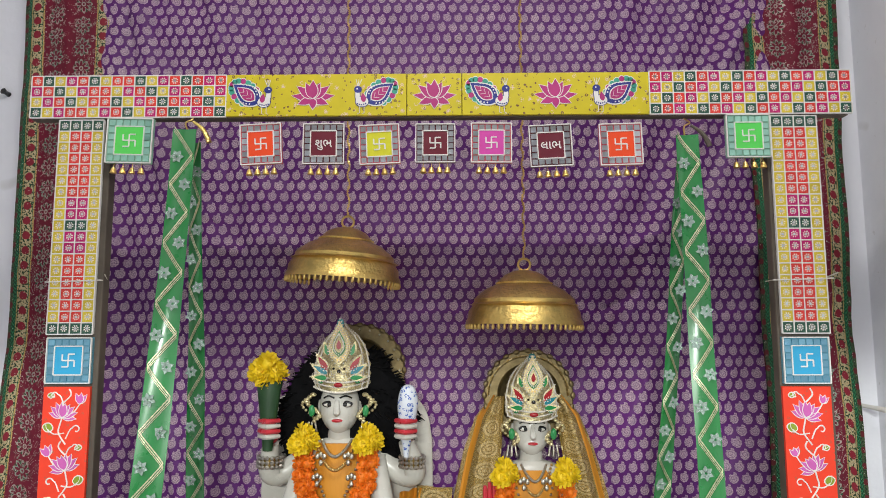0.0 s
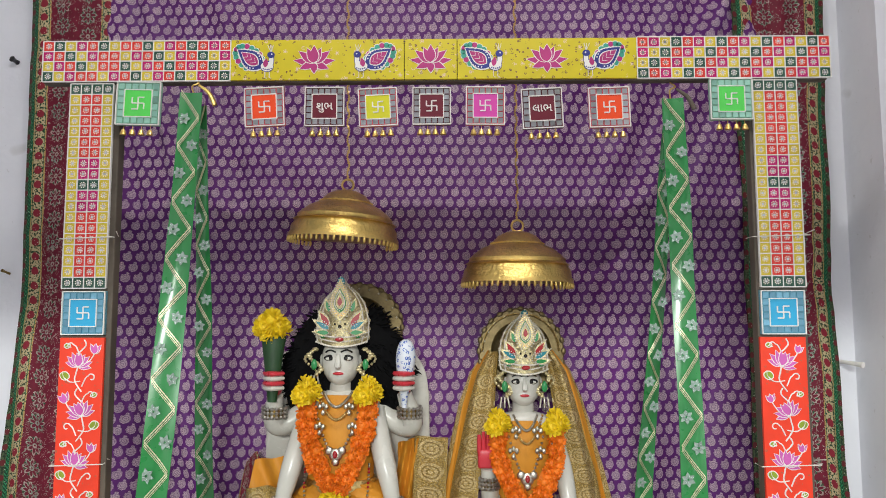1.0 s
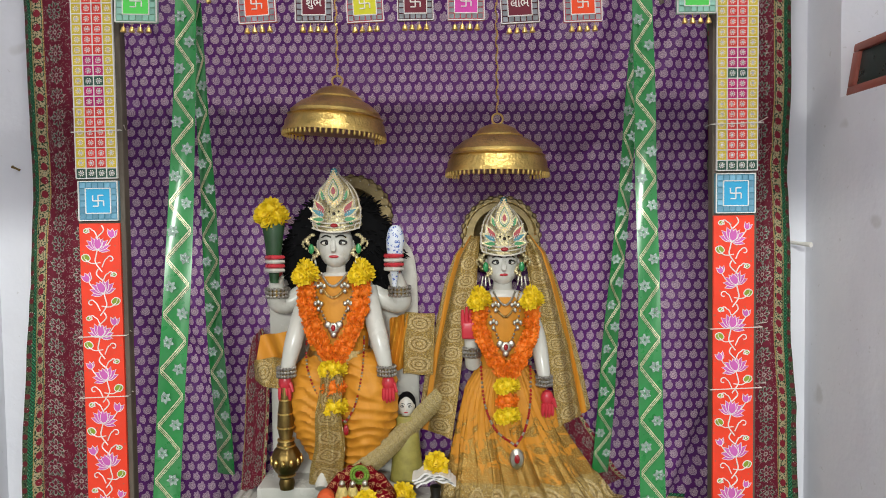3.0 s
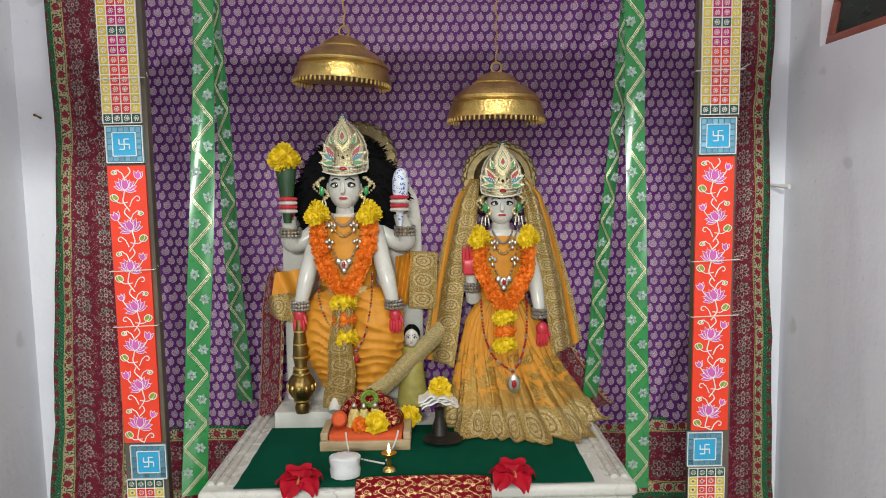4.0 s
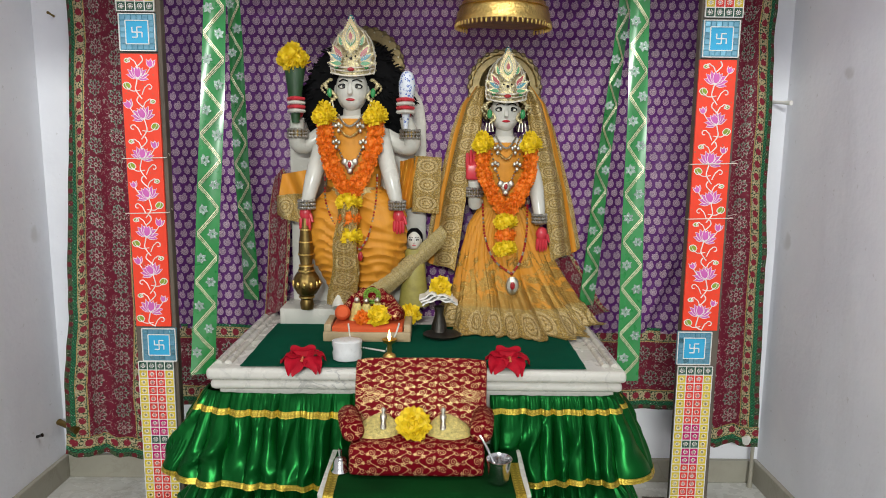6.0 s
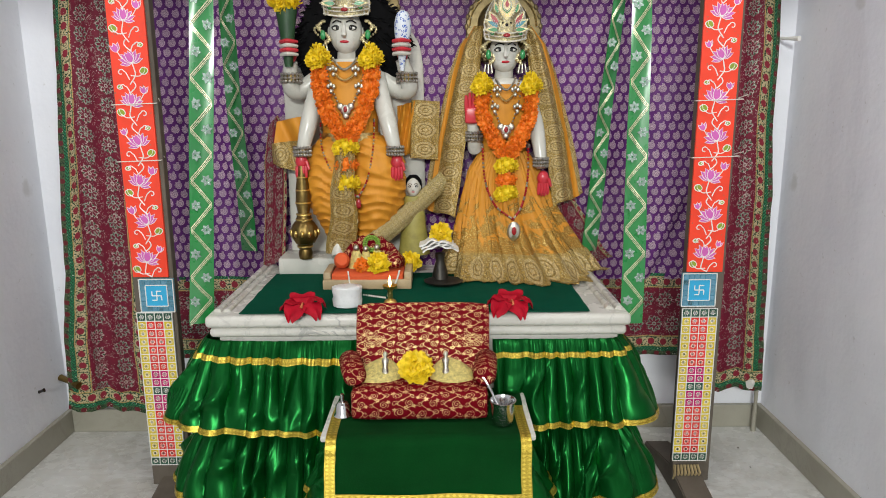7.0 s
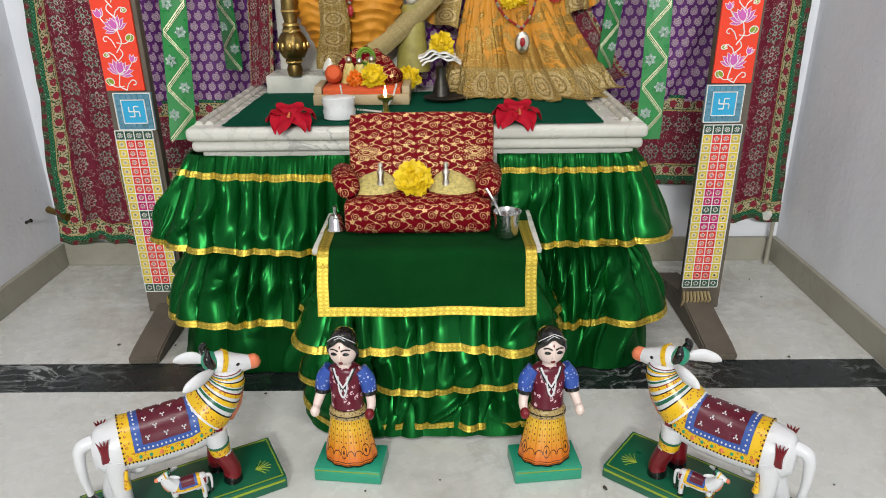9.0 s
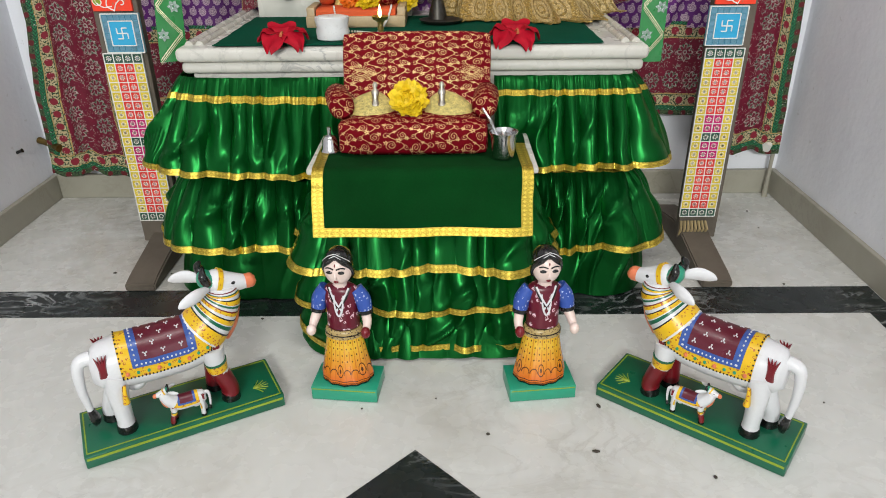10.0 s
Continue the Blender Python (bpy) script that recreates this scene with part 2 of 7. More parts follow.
def satin(name, col, rough=0.3):
    """Silky cloth whose sheen takes the colour of its threads; u, v in metres."""
    m = Mat(name, rough, coords="UV")
    f = m.noise(9, 3) * 0.6 + m.noise(800, 1, 0.5, 0, (1, 0.08, 1)) * 0.4
    m.set("Base Color", m.mix(f, shade(col, 0.75), shade(col, 1.2)))
    m.set("Metallic", 0.66)
    m.set("Specular IOR Level", 0.3)
    m.set("Specular Tint", (0.6, 1.0, 0.65))
    m.set("Roughness", m.noise(60, 2) * 0.15 + (rough - 0.07))
    m.bump(m.noise(22, 3, 0.5, 0.8, (1.6, 0.6, 1)), 0.12, 0.006)
    return m.mat


def tile_paint(name, col):
    """Small painted square with a ring of white dots round a mirror dot."""
    m = Mat(name, 0.28)
    x, _, z = m.xyz()
    d, a = hyp(x, z), atan2(z, x)
    seg = ((a * (8 / (2 * math.pi))).fract() - 0.5).abs()
    dots = (seg < 0.27) * ((d - 0.0058).abs() < 0.0016)
    heart = d < 0.0032
    var = m.random() * 0.35 + m.noise(120, 2) * 0.3
    base = m.mix(var, shade(col, 0.75), shade(col, 1.25))
    painted = m.mix(dots, base.k, (0.8, 0.74, 0.66))
    m.set("Base Color", m.mix(heart, painted.k, (0.62, 0.62, 0.60)))
    m.set("Metallic", heart)
    m.set("Roughness", heart * -0.2 + (m.noise(90, 2) * 0.14 + 0.2))
    m.bump(dots * 1.0 + m.noise(240, 2) * 0.4, 0.4, 0.001)
    return m.mat


def speckled(name, col, dot, density=70, size=0.16, dot2=None):
    """Paint with scattered small flower dots."""
    m = Mat(name, 0.42)
    c = m.voronoi(density)
    ring = ((c - size).abs() < size * 0.4) * (m.noise(260, 1) > 0.48)
    spot = c < size * 0.35
    base = m.mix(m.noise(30, 3), shade(col, 0.85), shade(col, 1.12))
    col2 = m.mix(ring.max(spot), base.k, dot)
    if dot2:
        c2 = m.voronoi(density * 0.62)
        blot = (c2 < 0.13).max(((c2 - 0.22).abs() < 0.03) * (m.noise(330, 1) > 0.5))
        col2 = m.mix(blot, col2.k, dot2)
    m.set("Base Color", col2)
    m.bump(m.noise(200, 2) + ring, 0.3, 0.0008)
    return m.mat


WALL = make_wall()
CEIL = simple("ceiling_paint", (0.78, 0.78, 0.76), 0.8, scale=3, bump=0.2, bscale=60)
FLOOR = marble("white_marble_floor", (0.55, 0.55, 0.525), (0.70, 0.70, 0.675), (0.24, 0.21, 0.17), 0.42, 2.2, 0.24, 0.52)
BLACK = marble("black_marble", (0.008, 0.011, 0.011), (0.022, 0.03, 0.03), (0.42, 0.44, 0.44), 0.9, 4.0, 0.24)
SKIRTING = marble("skirting_stone", (0.30, 0.285, 0.225), (0.39, 0.37, 0.31), (0.18, 0.16, 0.12), 0.5, 4.0, 0.4)
SLAB = marble("shrine_marble", (0.54, 0.525, 0.475), (0.65, 0.635, 0.585), (0.24, 0.24, 0.24), 0.8, 5.0, 0.24)
STONE = marble("idol_marble", (0.53, 0.52, 0.47), (0.63, 0.62, 0.56), (0.42, 0.41, 0.38), 0.5, 5.0, 0.22)
PURPLE, BORDER, GOLDCLOTH, ORANGE = brocade(), border_cloth(), gold_brocade(), orange_cloth()
SILVERCLOTH = gold_brocade("pale_gold_brocade", (0.42, 0.33, 0.12), (0.80, 0.68, 0.42), 0.018)
CRIMSON, RIBBON = red_brocade(), gold_lace()
SATIN = satin("green_satin", (0.003, 0.090, 0.015), 0.32)
SASH = simple("green_sash", (0.010, 0.205, 0.040), 0.30, scale=14, bump=0.12, bscale=300, coat=1.0)
SASH.node_tree.nodes["Principled BSDF"].inputs["Coat Roughness"].default_value = 0.2
VELVET = simple("green_velvet", (0.001, 0.037, 0.006), 0.95, var=0.4, scale=7, bump=0.3, bscale=300, sheen=0.25)
BAIZE = simple("green_baize", (0.0, 0.060, 0.032), 0.95, sheen=0.1, var=0.2, scale=6, bump=0.3, bscale=500)
WOOD = simple("weathered_wood", (0.105, 0.085, 0.065), 0.7, var=0.35, scale=9, bump=0.4, bscale=70)
WHITE = simple("white_paint", (0.78, 0.76, 0.72), 0.4, var=0.05, bump=0.1)
BRASS = simple("brass", (0.74, 0.53, 0.17), 0.34, 1.0, var=0.3, scale=24, bump=0.9, bscale=125, dist=0.003)
OLDBRASS = simple("dark_brass", (0.20, 0.135, 0.045), 0.42, 1.0, var=0.4, scale=30, bump=0.4, bscale=90)
STEEL = simple("steel", (0.62, 0.62, 0.62), 0.2, 1.0, var=0.1, bump=0.05)
SILVER = simple("silver_jewel", (0.50, 0.47, 0.40), 0.36, 1.0, var=0.4, scale=200, bump=0.6, bscale=420)
GOLD = simple("gold_jewel", (0.70, 0.50, 0.20), 0.3, 1.0, var=0.35, scale=150, bump=0.5, bscale=420)
MIRROR = simple("mirror_chip", (0.75, 0.77, 0.76), 0.1, 1.0, var=0.2, scale=30, bump=0.15, bscale=60, island=0.5)
RUBY = simple("red_stone", (0.30, 0.01, 0.015), 0.15, coat=0.5)
EMERALD = simple("green_stone", (0.02, 0.22, 0.06), 0.15, coat=0.5)
TEAL = simple("teal_stone", (0.02, 0.18, 0.22), 0.15, coat=0.5)
HAIR = simple("black_hair", (0.004, 0.004, 0.0045), 0.9, var=0.4, scale=60, bump=0.6, bscale=220, dist=0.003, sheen=0.1)
REDPAINT = simple("red_enamel", (0.52, 0.03, 0.045), 0.3, var=0.1)
ROSE = simple("pink_paint", (0.42, 0.025, 0.17), 0.4, var=0.2)
LILAC = simple("lilac_paint", (0.58, 0.11, 0.42), 0.4, var=0.2)
NAVY = simple("navy_paint", (0.02, 0.03, 0.22), 0.4, var=0.2)
SEAGREEN = simple("sea_green_paint", (0.05, 0.34, 0.24), 0.4, var=0.2)
OLIVE = simple("olive_paint", (0.25, 0.33, 0.02), 0.4, var=0.2)
BLACKPAINT = simple("black_enamel", (0.006, 0.006, 0.006), 0.25, var=0.2, coat=0.3)
YELLOWPANEL = speckled("yellow_painted_panel", (0.60, 0.49, 0.007), (0.16, 0.08, 0.03), 75, 0.2, (0.70, 0.52, 0.42))
REDPANEL = speckled("vermilion_painted_panel", (0.82, 0.045, 0.012), (0.50, 0.10, 0.05), 60, 0.14)
MARIGOLD_Y = simple("yellow_petals", (0.76, 0.54, 0.007), 0.6, var=0.2, island=0.6, bump=0.2)
MARIGOLD_O = simple("orange_petals", (0.77, 0.175, 0.004), 0.6, var=0.25, island=0.6, bump=0.2)
HIBISCUS = simple("hibiscus_petals", (0.36, 0.005, 0.017), 0.55, var=0.3, scale=40, bump=0.3, bscale=120, sheen=0.3)
LEAF = simple("leaf", (0.012, 0.05, 0.014), 0.5, var=0.3)
TILES = {k: tile_paint("tile_" + k, c) for k, c in dict(red=(0.72, 0.045, 0.03), pink=(0.50, 0.01, 0.14), yellow=(0.68, 0.52, 0.04), green=(0.03, 0.09, 0.06)).items()}


# ---- mesh helpers ----
ORIGIN = {}


def thing(name, at, label, category, group="", kind=""):
    """An empty at the base of a thing."""
    o = new(name)
    o.empty_display_size = 0.02
    o.location = at
    ORIGIN[o] = Vector(at)
    return tagged(o, label, category, group, kind)


def part(name, bm, mat, parent=None, label="", smooth=True):
    """Links a bmesh, in world metres, as one mesh object under parent; mat may be a list of slots."""
    me = bpy.data.meshes.new(name)
    base = ORIGIN.get(parent, Vector((0, 0, 0)))
    bmesh.ops.translate(bm, verts=bm.verts, vec=-base)
    if smooth:
        for f in bm.faces:
            f.smooth = True
    bm.to_mesh(me)
    bm.free()
    if smooth:
        me.set_sharp_from_angle(angle=radians(40))
    for x in (mat if isinstance(mat, (list, tuple)) else [mat]):
        me.materials.append(x)
    o = new(name, me)
    if parent:
        o.parent = parent
        ORIGIN[o] = base
    if label:
        o["label"] = label
    return o


def own(name, bm, mat, at, label, category, group="", kind="", smooth=True):
    """A thing that is one mesh, with its origin at its base."""
    bmesh.ops.translate(bm, verts=bm.verts, vec=-Vector(at))
    o = part(name, bm, mat, None, "", smooth)
    o.location = at
    ORIGIN[o] = Vector(at)
    return tagged(o, label, category, group, kind)


def share(name, mesh, m, parent):
    """Another object on the same mesh, posed by m in world metres."""
    o = new(name, mesh)
    o.parent = parent
    o.matrix_local = Matrix.Translation(-ORIGIN[parent]) @ m
    return o


def join(*bms):
    """One bmesh out of several; an entry may be (bm, material slot)."""
    out = bmesh.new()
    for b in bms:
        slot = 0
        if isinstance(b, tuple):
            b, slot = b
        me = bpy.data.meshes.new("tmp")
        if slot:
            for f in b.faces:
                f.material_index = slot
        b.to_mesh(me)
        b.free()
        out.from_mesh(me)
        bpy.data.meshes.remove(me)
    return out


def moved(bm, m):
    bmesh.ops.transform(bm, matrix=m, verts=bm.verts)
    return bm


def box(x0, x1, y0, y1, z0, z1, bevel=0.0, seg=2):
    bm = bmesh.new()
    bmesh.ops.create_cube(bm, size=1)
    bmesh.ops.scale(bm, vec=(x1 - x0, y1 - y0, z1 - z0), verts=bm.verts)
    bmesh.ops.translate(bm, vec=((x0 + x1) / 2, (y0 + y1) / 2, (z0 + z1) / 2), verts=bm.verts)
    if bevel:
        bmesh.ops.bevel(bm, geom=bm.edges[:], offset=bevel, segments=seg, affect="EDGES", profile=0.5)
    return bm


def rings(loops, close_u=True, caps=(True, True), uv=None):
    """A skin over loops of points, one after another."""
    bm = bmesh.new()
    vs = [[bm.verts.new(p) for p in loop] for loop in loops]
    n = len(vs[0])
    for a, b in zip(vs, vs[1:]):
        for i in range(n if close_u else n - 1):
            j = (i + 1) % n
            bm.faces.new((a[i], a[j], b[j], b[i]))
    if caps[0]:
        bm.faces.new(vs[0][::-1])
    if caps[1]:
        bm.faces.new(vs[-1])
    bmesh.ops.recalc_face_normals(bm, faces=bm.faces)
    return bm


def lathe(profile, n=24, at=(0, 0, 0), squash=1.0, wave=0.0, lobes=0):
    """Revolved profile of (radius, z)."""
    loops = []
    for r, z in profile:
        loops.append([(at[0] + r * (1 + wave * math.cos(lobes * a)) * math.cos(a), at[1] + squash * r * (1 + wave * math.cos(lobes * a)) * math.sin(a), at[2] + z)
                      for a in (2 * math.pi * i / n for i in range(n))])
    return rings(loops)


def spline(pts, n):
    """n points along a smooth curve through pts."""
    pts = [Vector(p) for p in pts]
    out = []
    for k in range(n):
        s = k / (n - 1) * (len(pts) - 1)
        i = min(int(s), len(pts) - 2)
        f = s - i
        p0, p1, p2, p3 = pts[max(i - 1, 0)], pts[i], pts[i + 1], pts[min(i + 2, len(pts) - 1)]
        out.append(0.5 * ((2 * p1) + (p2 - p0) * f + (2 * p0 - 5 * p1 + 4 * p2 - p3) * f * f + (3 * p1 - p0 - 3 * p2 + p3) * f * f * f))
    return out


def tube(pts, radii, n=10, steps=0, flat=1.0):
    """A round rod along pts, with a radius at each; flat squeezes it along y."""
    pts = [Vector(p) for p in pts]
    if isinstance(radii, (int, float)):
        radii = [radii] * len(pts)
    if steps:
        rr = [v.x for v in spline([(r, 0, 0) for r in radii], steps)]
        pts, radii = spline(pts, steps), rr
    loops = []
    up = Vector((0, 1, 0.01))
    for i, p in enumerate(pts):
        d = (pts[min(i + 1, len(pts) - 1)] - pts[max(i - 1, 0)]).normalized()
        s = d.cross(up).normalized()
        w = s.cross(d)
        loops.append([p + radii[i] * (s * math.cos(a) + w * math.sin(a) * flat) for a in (2 * math.pi * k / n for k in range(n))])
    return rings(loops)


def ball(at, r, u=16, v=10):
    bm = bmesh.new()
    bmesh.ops.create_uvsphere(bm, u_segments=u, v_segments=v, radius=1)
    r = (r, r, r) if isinstance(r, (int, float)) else r
    bmesh.ops.scale(bm, vec=r, verts=bm.verts)
    bmesh.ops.translate(bm, vec=at, verts=bm.verts)
    return bm


def sheet(nu, nv, f, thick=0.002, uv=None):
    """A cloth of nu by nv cells: f(s, t) gives a place for s, t in 0..1; uv(s, t) its cloth coordinates in metres."""
    bm = bmesh.new()
    lay = bm.loops.layers.uv.new("uv")
    grid = [[Vector(f(i / nu, j / nv)) for i in range(nu + 1)] for j in range(nv + 1)]
    if uv is None:
        lu = sum((grid[0][i + 1] - grid[0][i]).length for i in range(nu))
        lv = sum((grid[j + 1][0] - grid[j][0]).length for j in range(nv))
        uv = lambda s, t: (s * lu, t * lv)
    back = []
    for j in range(nv + 1):
        row = []
        for i in range(nu + 1):
            du = grid[j][min(i + 1, nu)] - grid[j][max(i - 1, 0)]
            dv = grid[min(j + 1, nv)][i] - grid[max(j - 1, 0)][i]
            nrm = du.cross(dv)
            row.append(grid[j][i] + (nrm.normalized() if nrm.length > 1e-9 else Vector((0, 1, 0))) * thick)
        back.append(row)
    va = [[bm.verts.new(p) for p in row] for row in grid]
    vb = [[bm.verts.new(p) for p in row] for row in back]

    def face(vs, st):
        try:
            q = bm.faces.new(vs)
        except ValueError:
            return
        for l, c in zip(q.loops, st):
            l[lay].uv = uv(*c)

    for j in range(nv):
        for i in range(nu):
            c = [(i / nu, j / nv), ((i + 1) / nu, j / nv), ((i + 1) / nu, (j + 1) / nv), (i / nu, (j + 1) / nv)]
            face((va[j][i], va[j + 1][i], va[j + 1][i + 1], va[j][i + 1]), (c[0], c[3], c[2], c[1]))
            face((vb[j][i], vb[j][i + 1], vb[j + 1][i + 1], vb[j + 1][i]), (c[0], c[1], c[2], c[3]))
    for j in range(nv):
        for i, k in ((0, 0), (nu, 1)):
            c = (k, j / nv)
            face((va[j][i], vb[j][i], vb[j + 1][i], va[j + 1][i]), (c,) * 4)
    for i in range(nu):
        for j, k in ((0, 0), (nv, 1)):
            c = (i / nu, k)
            face((va[j][i], va[j][i + 1], vb[j][i + 1], vb[j][i]), (c,) * 4)
    return bm


def plate(outline, y, depth=0.002, plane="xz"):
    """A flat shape of the given outline (x, z) standing at y, its thickness towards the viewer."""
    bm = bmesh.new()
    a = [bm.verts.new((x, y, z)) for x, z in outline]
    b = [bm.verts.new((x, y - depth, z)) for x, z in outline]
    n = len(a)
    for i in range(n):
        bm.faces.new((a[i], a[(i + 1) % n], b[(i + 1) % n], b[i]))
    bm.faces.new(b)
    bm.faces.new(a[::-1])
    bmesh.ops.recalc_face_normals(bm, faces=bm.faces)
    return bm


def fold(x, seed, wide):
    """Uneven cloth folds: a value about -1..1."""
    return noise.noise((x / wide, seed * 7.3, 0.2)) * 1.1 + 0.5 * noise.noise((x / wide * 2.3, seed * 3.1, 1.7))


# ---- room ----
XL, XR, YB, YF, ZC = -1.30, 1.275, 2.12, -1.5, 3.40
own("floor", box(XL - 0.2, XR + 0.2, YF - 0.2, YB + 0.2, -0.08, 0.0), FLOOR, (0, 0, 0), "white marble floor with grey veins and stains", "floor", kind="structure", smooth=False)
own("wall_north", box(XL - 0.15, XR + 0.15, YB, YB + 0.15, 0.0, ZC), WALL, (0, YB, 0), "painted back wall behind the drapes", "wall", kind="structure", smooth=False)
own("wall_west", box(XL - 0.15, XL, YF, YB, 0.0, ZC), WALL, (XL, 0, 0), "pale lilac grey painted side wall", "wall", kind="structure", smooth=False)
NY0, NY1, NZ0, NZ1 = 1.10, 1.935, 1.815, 2.60
own("wall_east", join(box(XR, XR + 0.2, YF, YB, 0.0, NZ0), box(XR, XR + 0.2, YF, YB, NZ1, ZC), box(XR, XR + 0.2, YF, NY0, NZ0, NZ1), box(XR, XR + 0.2, NY1, YB, NZ0, NZ1), box(XR + 0.16, XR + 0.2, NY0, NY1, NZ0, NZ1)), WALL, (XR, 0, 0), "pale lilac grey painted side wall", "wall", kind="structure", smooth=False)
south = join(box(XL - 0.15, -1.05, YF - 0.08, YF, 0, ZC), box(1.1, XR + 0.15, YF - 0.08, YF, 0, ZC), box(-1.05, 1.1, YF - 0.08, YF, 2.25, ZC))
own("wall_south", south, WALL, (0, YF, 0), "painted wall with an open doorway", "wall", kind="structure", smooth=False)
own("ceiling", box(XL - 0.15, XR + 0.15, YF - 0.15, YB + 0.15, ZC, ZC + 0.12), CEIL, (0, 0, ZC), "white painted ceiling", "ceiling", kind="structure", smooth=False)
# added out of view, dark so that the low mirror chips reflect darkness
own("ground", box(-30, 30, -40, YF - 0.2, -0.2, -0.1), simple("dark_ground", (0.07, 0.066, 0.06), 0.7, var=0.3, scale=3, bscale=60), (0, -5, -0.2), "added dark ground outside the doorway, out of view", "ground", kind="structure", smooth=False)

SK = 0.088
for nm, b in (("baseboard", box(XL, XL + 0.018, YF, YB, 0, SK, 0.003)), ("baseboard", box(XR - 0.018, XR, YF, YB, 0, SK, 0.003)), ("baseboard", box(XL + 0.0182, XR - 0.0182, YB - 0.02, YB, 0, SK, 0.003))):
    own(nm, b, SKIRTING, (0, 0, 0), "grey stone skirting along the wall", "baseboard", kind="structure", smooth=False)

# black marble border let into the floor, with a diamond in the middle
band = join(box(XL, 1.188, 1.30, 1.432, -0.01, 0.0015), box(1.188, XR - 0.02, 1.30, 1.432, -0.01, 0.0015), box(1.188, XR - 0.02, YF, 1.30, -0.01, 0.0015))
own("floor_border", band, BLACK, (0, 1.37, 0), "black marble border with white veins in the floor", "floor inlay", kind="structure", smooth=False)
dia = plate([(0.043, 0.814), (0.043 + 0.33, 0.484), (0.043, 0.154), (0.043 - 0.33, 0.484)], 0, 0.01)
dia = moved(dia, Matrix(((1, 0, 0, 0), (0, 0, 1, 0), (0, -1, 0, -0.0085), (0, 0, 0, 1))))
own("floor_diamond", dia, BLACK, (0.043, 0.484, 0), "black marble diamond in the white floor", "floor inlay", kind="structure", smooth=False)


# ---- drapes on the back wall ----
def purple_f(s, t):
    """Pinned cloth: shallow hanging folds in the middle, deeper slanting ones to the sides."""
    x = -0.93 + s * 1.94
    z = 3.20 - t * (3.20 - 0.585)
    d = 0.013 * fold(x + 0.1 * t + 0.05 * z, 1, 0.10)
    off = abs(x - 0.03)
    side = min(1.0, max(0.0, off - 0.30) / 0.22) * min(1.0, max(0.0, 0.98 - off) / 0.10)
    lean = -0.42 if x > 0 else 0.20
    d += side * (0.034 if x > 0 else 0.026) * fold(x + lean * (z - 1.2), 2, 0.065)
    d += 0.014 * fold(x * 0.35 + z * 0.9, 6, 0.13) + 0.006 * noise.noise((x * 3, z * 2, 3))
    return (x, 2.062 + 0.046 * math.tanh(d / 0.046), z)


drape = thing("wall_drape", (0.03, 2.09, 0.5), "purple cloth drape with silver paisleys on the wall", "drape")
part("cloth", sheet(170, 150, purple_f, 0.002, lambda s, t: (s * 1.99, t * 2.66)), PURPLE, drape)


def hem_f(s, t):
    x = -0.95 + s * 1.98
    z = 0.60 - t * 0.30
    return (x, 2.062 + 0.008 * fold(x, 5, 0.08), z + 0.006 * fold(x, 8, 0.2))


part("hem", sheet(90, 10, hem_f, 0.002, lambda s, t: (0.02 + t * 0.28, s * 1.98)), BORDER, drape, "maroon embroidered hem with a green edging")
# loose border ends that slant down behind the sashes
for run, wid in (([(-0.452, 1.14), (-0.452, 1.05), (-0.462, 0.85), (-0.478, 0.66)], 0.075), ([(0.455, 0.96), (0.515, 0.82), (0.585, 0.70), (0.622, 0.66)], 0.095)):
    line = spline([(x, 0, z) for x, z in run], 41)

    def tail_f(s, t, line=line, wid=wid):
        p = line[round(t * 40)]
        w = wid * (0.35 + 0.65 * min(1.0, t * 2.5))
        return (p.x + (s - 0.5) * w, 2.004 + 0.010 * fold(p.x + s * 0.1 + t * 0.04, 15, 0.035), p.z + 0.03 * (s - 0.5))

    part("border_end", sheet(14, 40, tail_f, 0.002, lambda s, t: (0.06 + s * 0.20, t * 0.6)), BORDER, drape, "loose maroon and green border end")


def side_drape(inner, outer, z_bot, seed, label):
    """inner and outer edge as (x at the top, at z 2.4, at z 1.6, at the foot)."""
    zs = [3.2, 2.4, 1.6, z_bot][::-1]

    def f(s, t):
        z = 3.20 - t * (3.20 - z_bot)
        a, b = np.interp(z, zs, inner[::-1]), np.interp(z, zs, outer[::-1])
        lo, hi = min(a, b), max(a, b)
        x = lo + (hi - lo) * s + 0.007 * noise.noise((seed, z * 4, 0)) + 0.004 * noise.noise((seed + 2, z * 14, s))
        return (x, 2.060 + 0.016 * fold(x, seed, 0.07), z + 0.02 * t * fold(x * 3, seed, 0.2))

    o = thing("side_drape", ((inner[3] + outer[3]) / 2, 2.08, z_bot), label, "drape", "drapes on the back wall")
    part("cloth", sheet(36, 60, f, 0.002, lambda s, t: (s * 0.30, t * 3.05)), BORDER, o)
    for a, b in ((0.0, 0.112), (0.888, 1.0)):
        part("edging", sheet(8, 60, lambda s, t: Vector(f(a + (b - a) * s, t)) + Vector((0, -0.0025, 0)), 0.0015, lambda s, t: ((a + (b - a) * s) * 0.30, t * 3.05)), BORDER, o, "green edging with red flowers and gold line")
    part("edging", sheet(36, 6, lambda s, t: Vector(f(s, 0.976 + 0.0245 * t)) + Vector((0, -0.0055, 0)), 0.0015, lambda s, t: (0.067 * (1 - t), s * 0.28)), BORDER, o, "green edging with red flowers along the foot")


side_drape((-0.885, -0.885, -0.905, -0.935), (-1.175, -1.166, -1.150, -1.262), 0.11, 11, "maroon drape with silver embroidery and green edging")
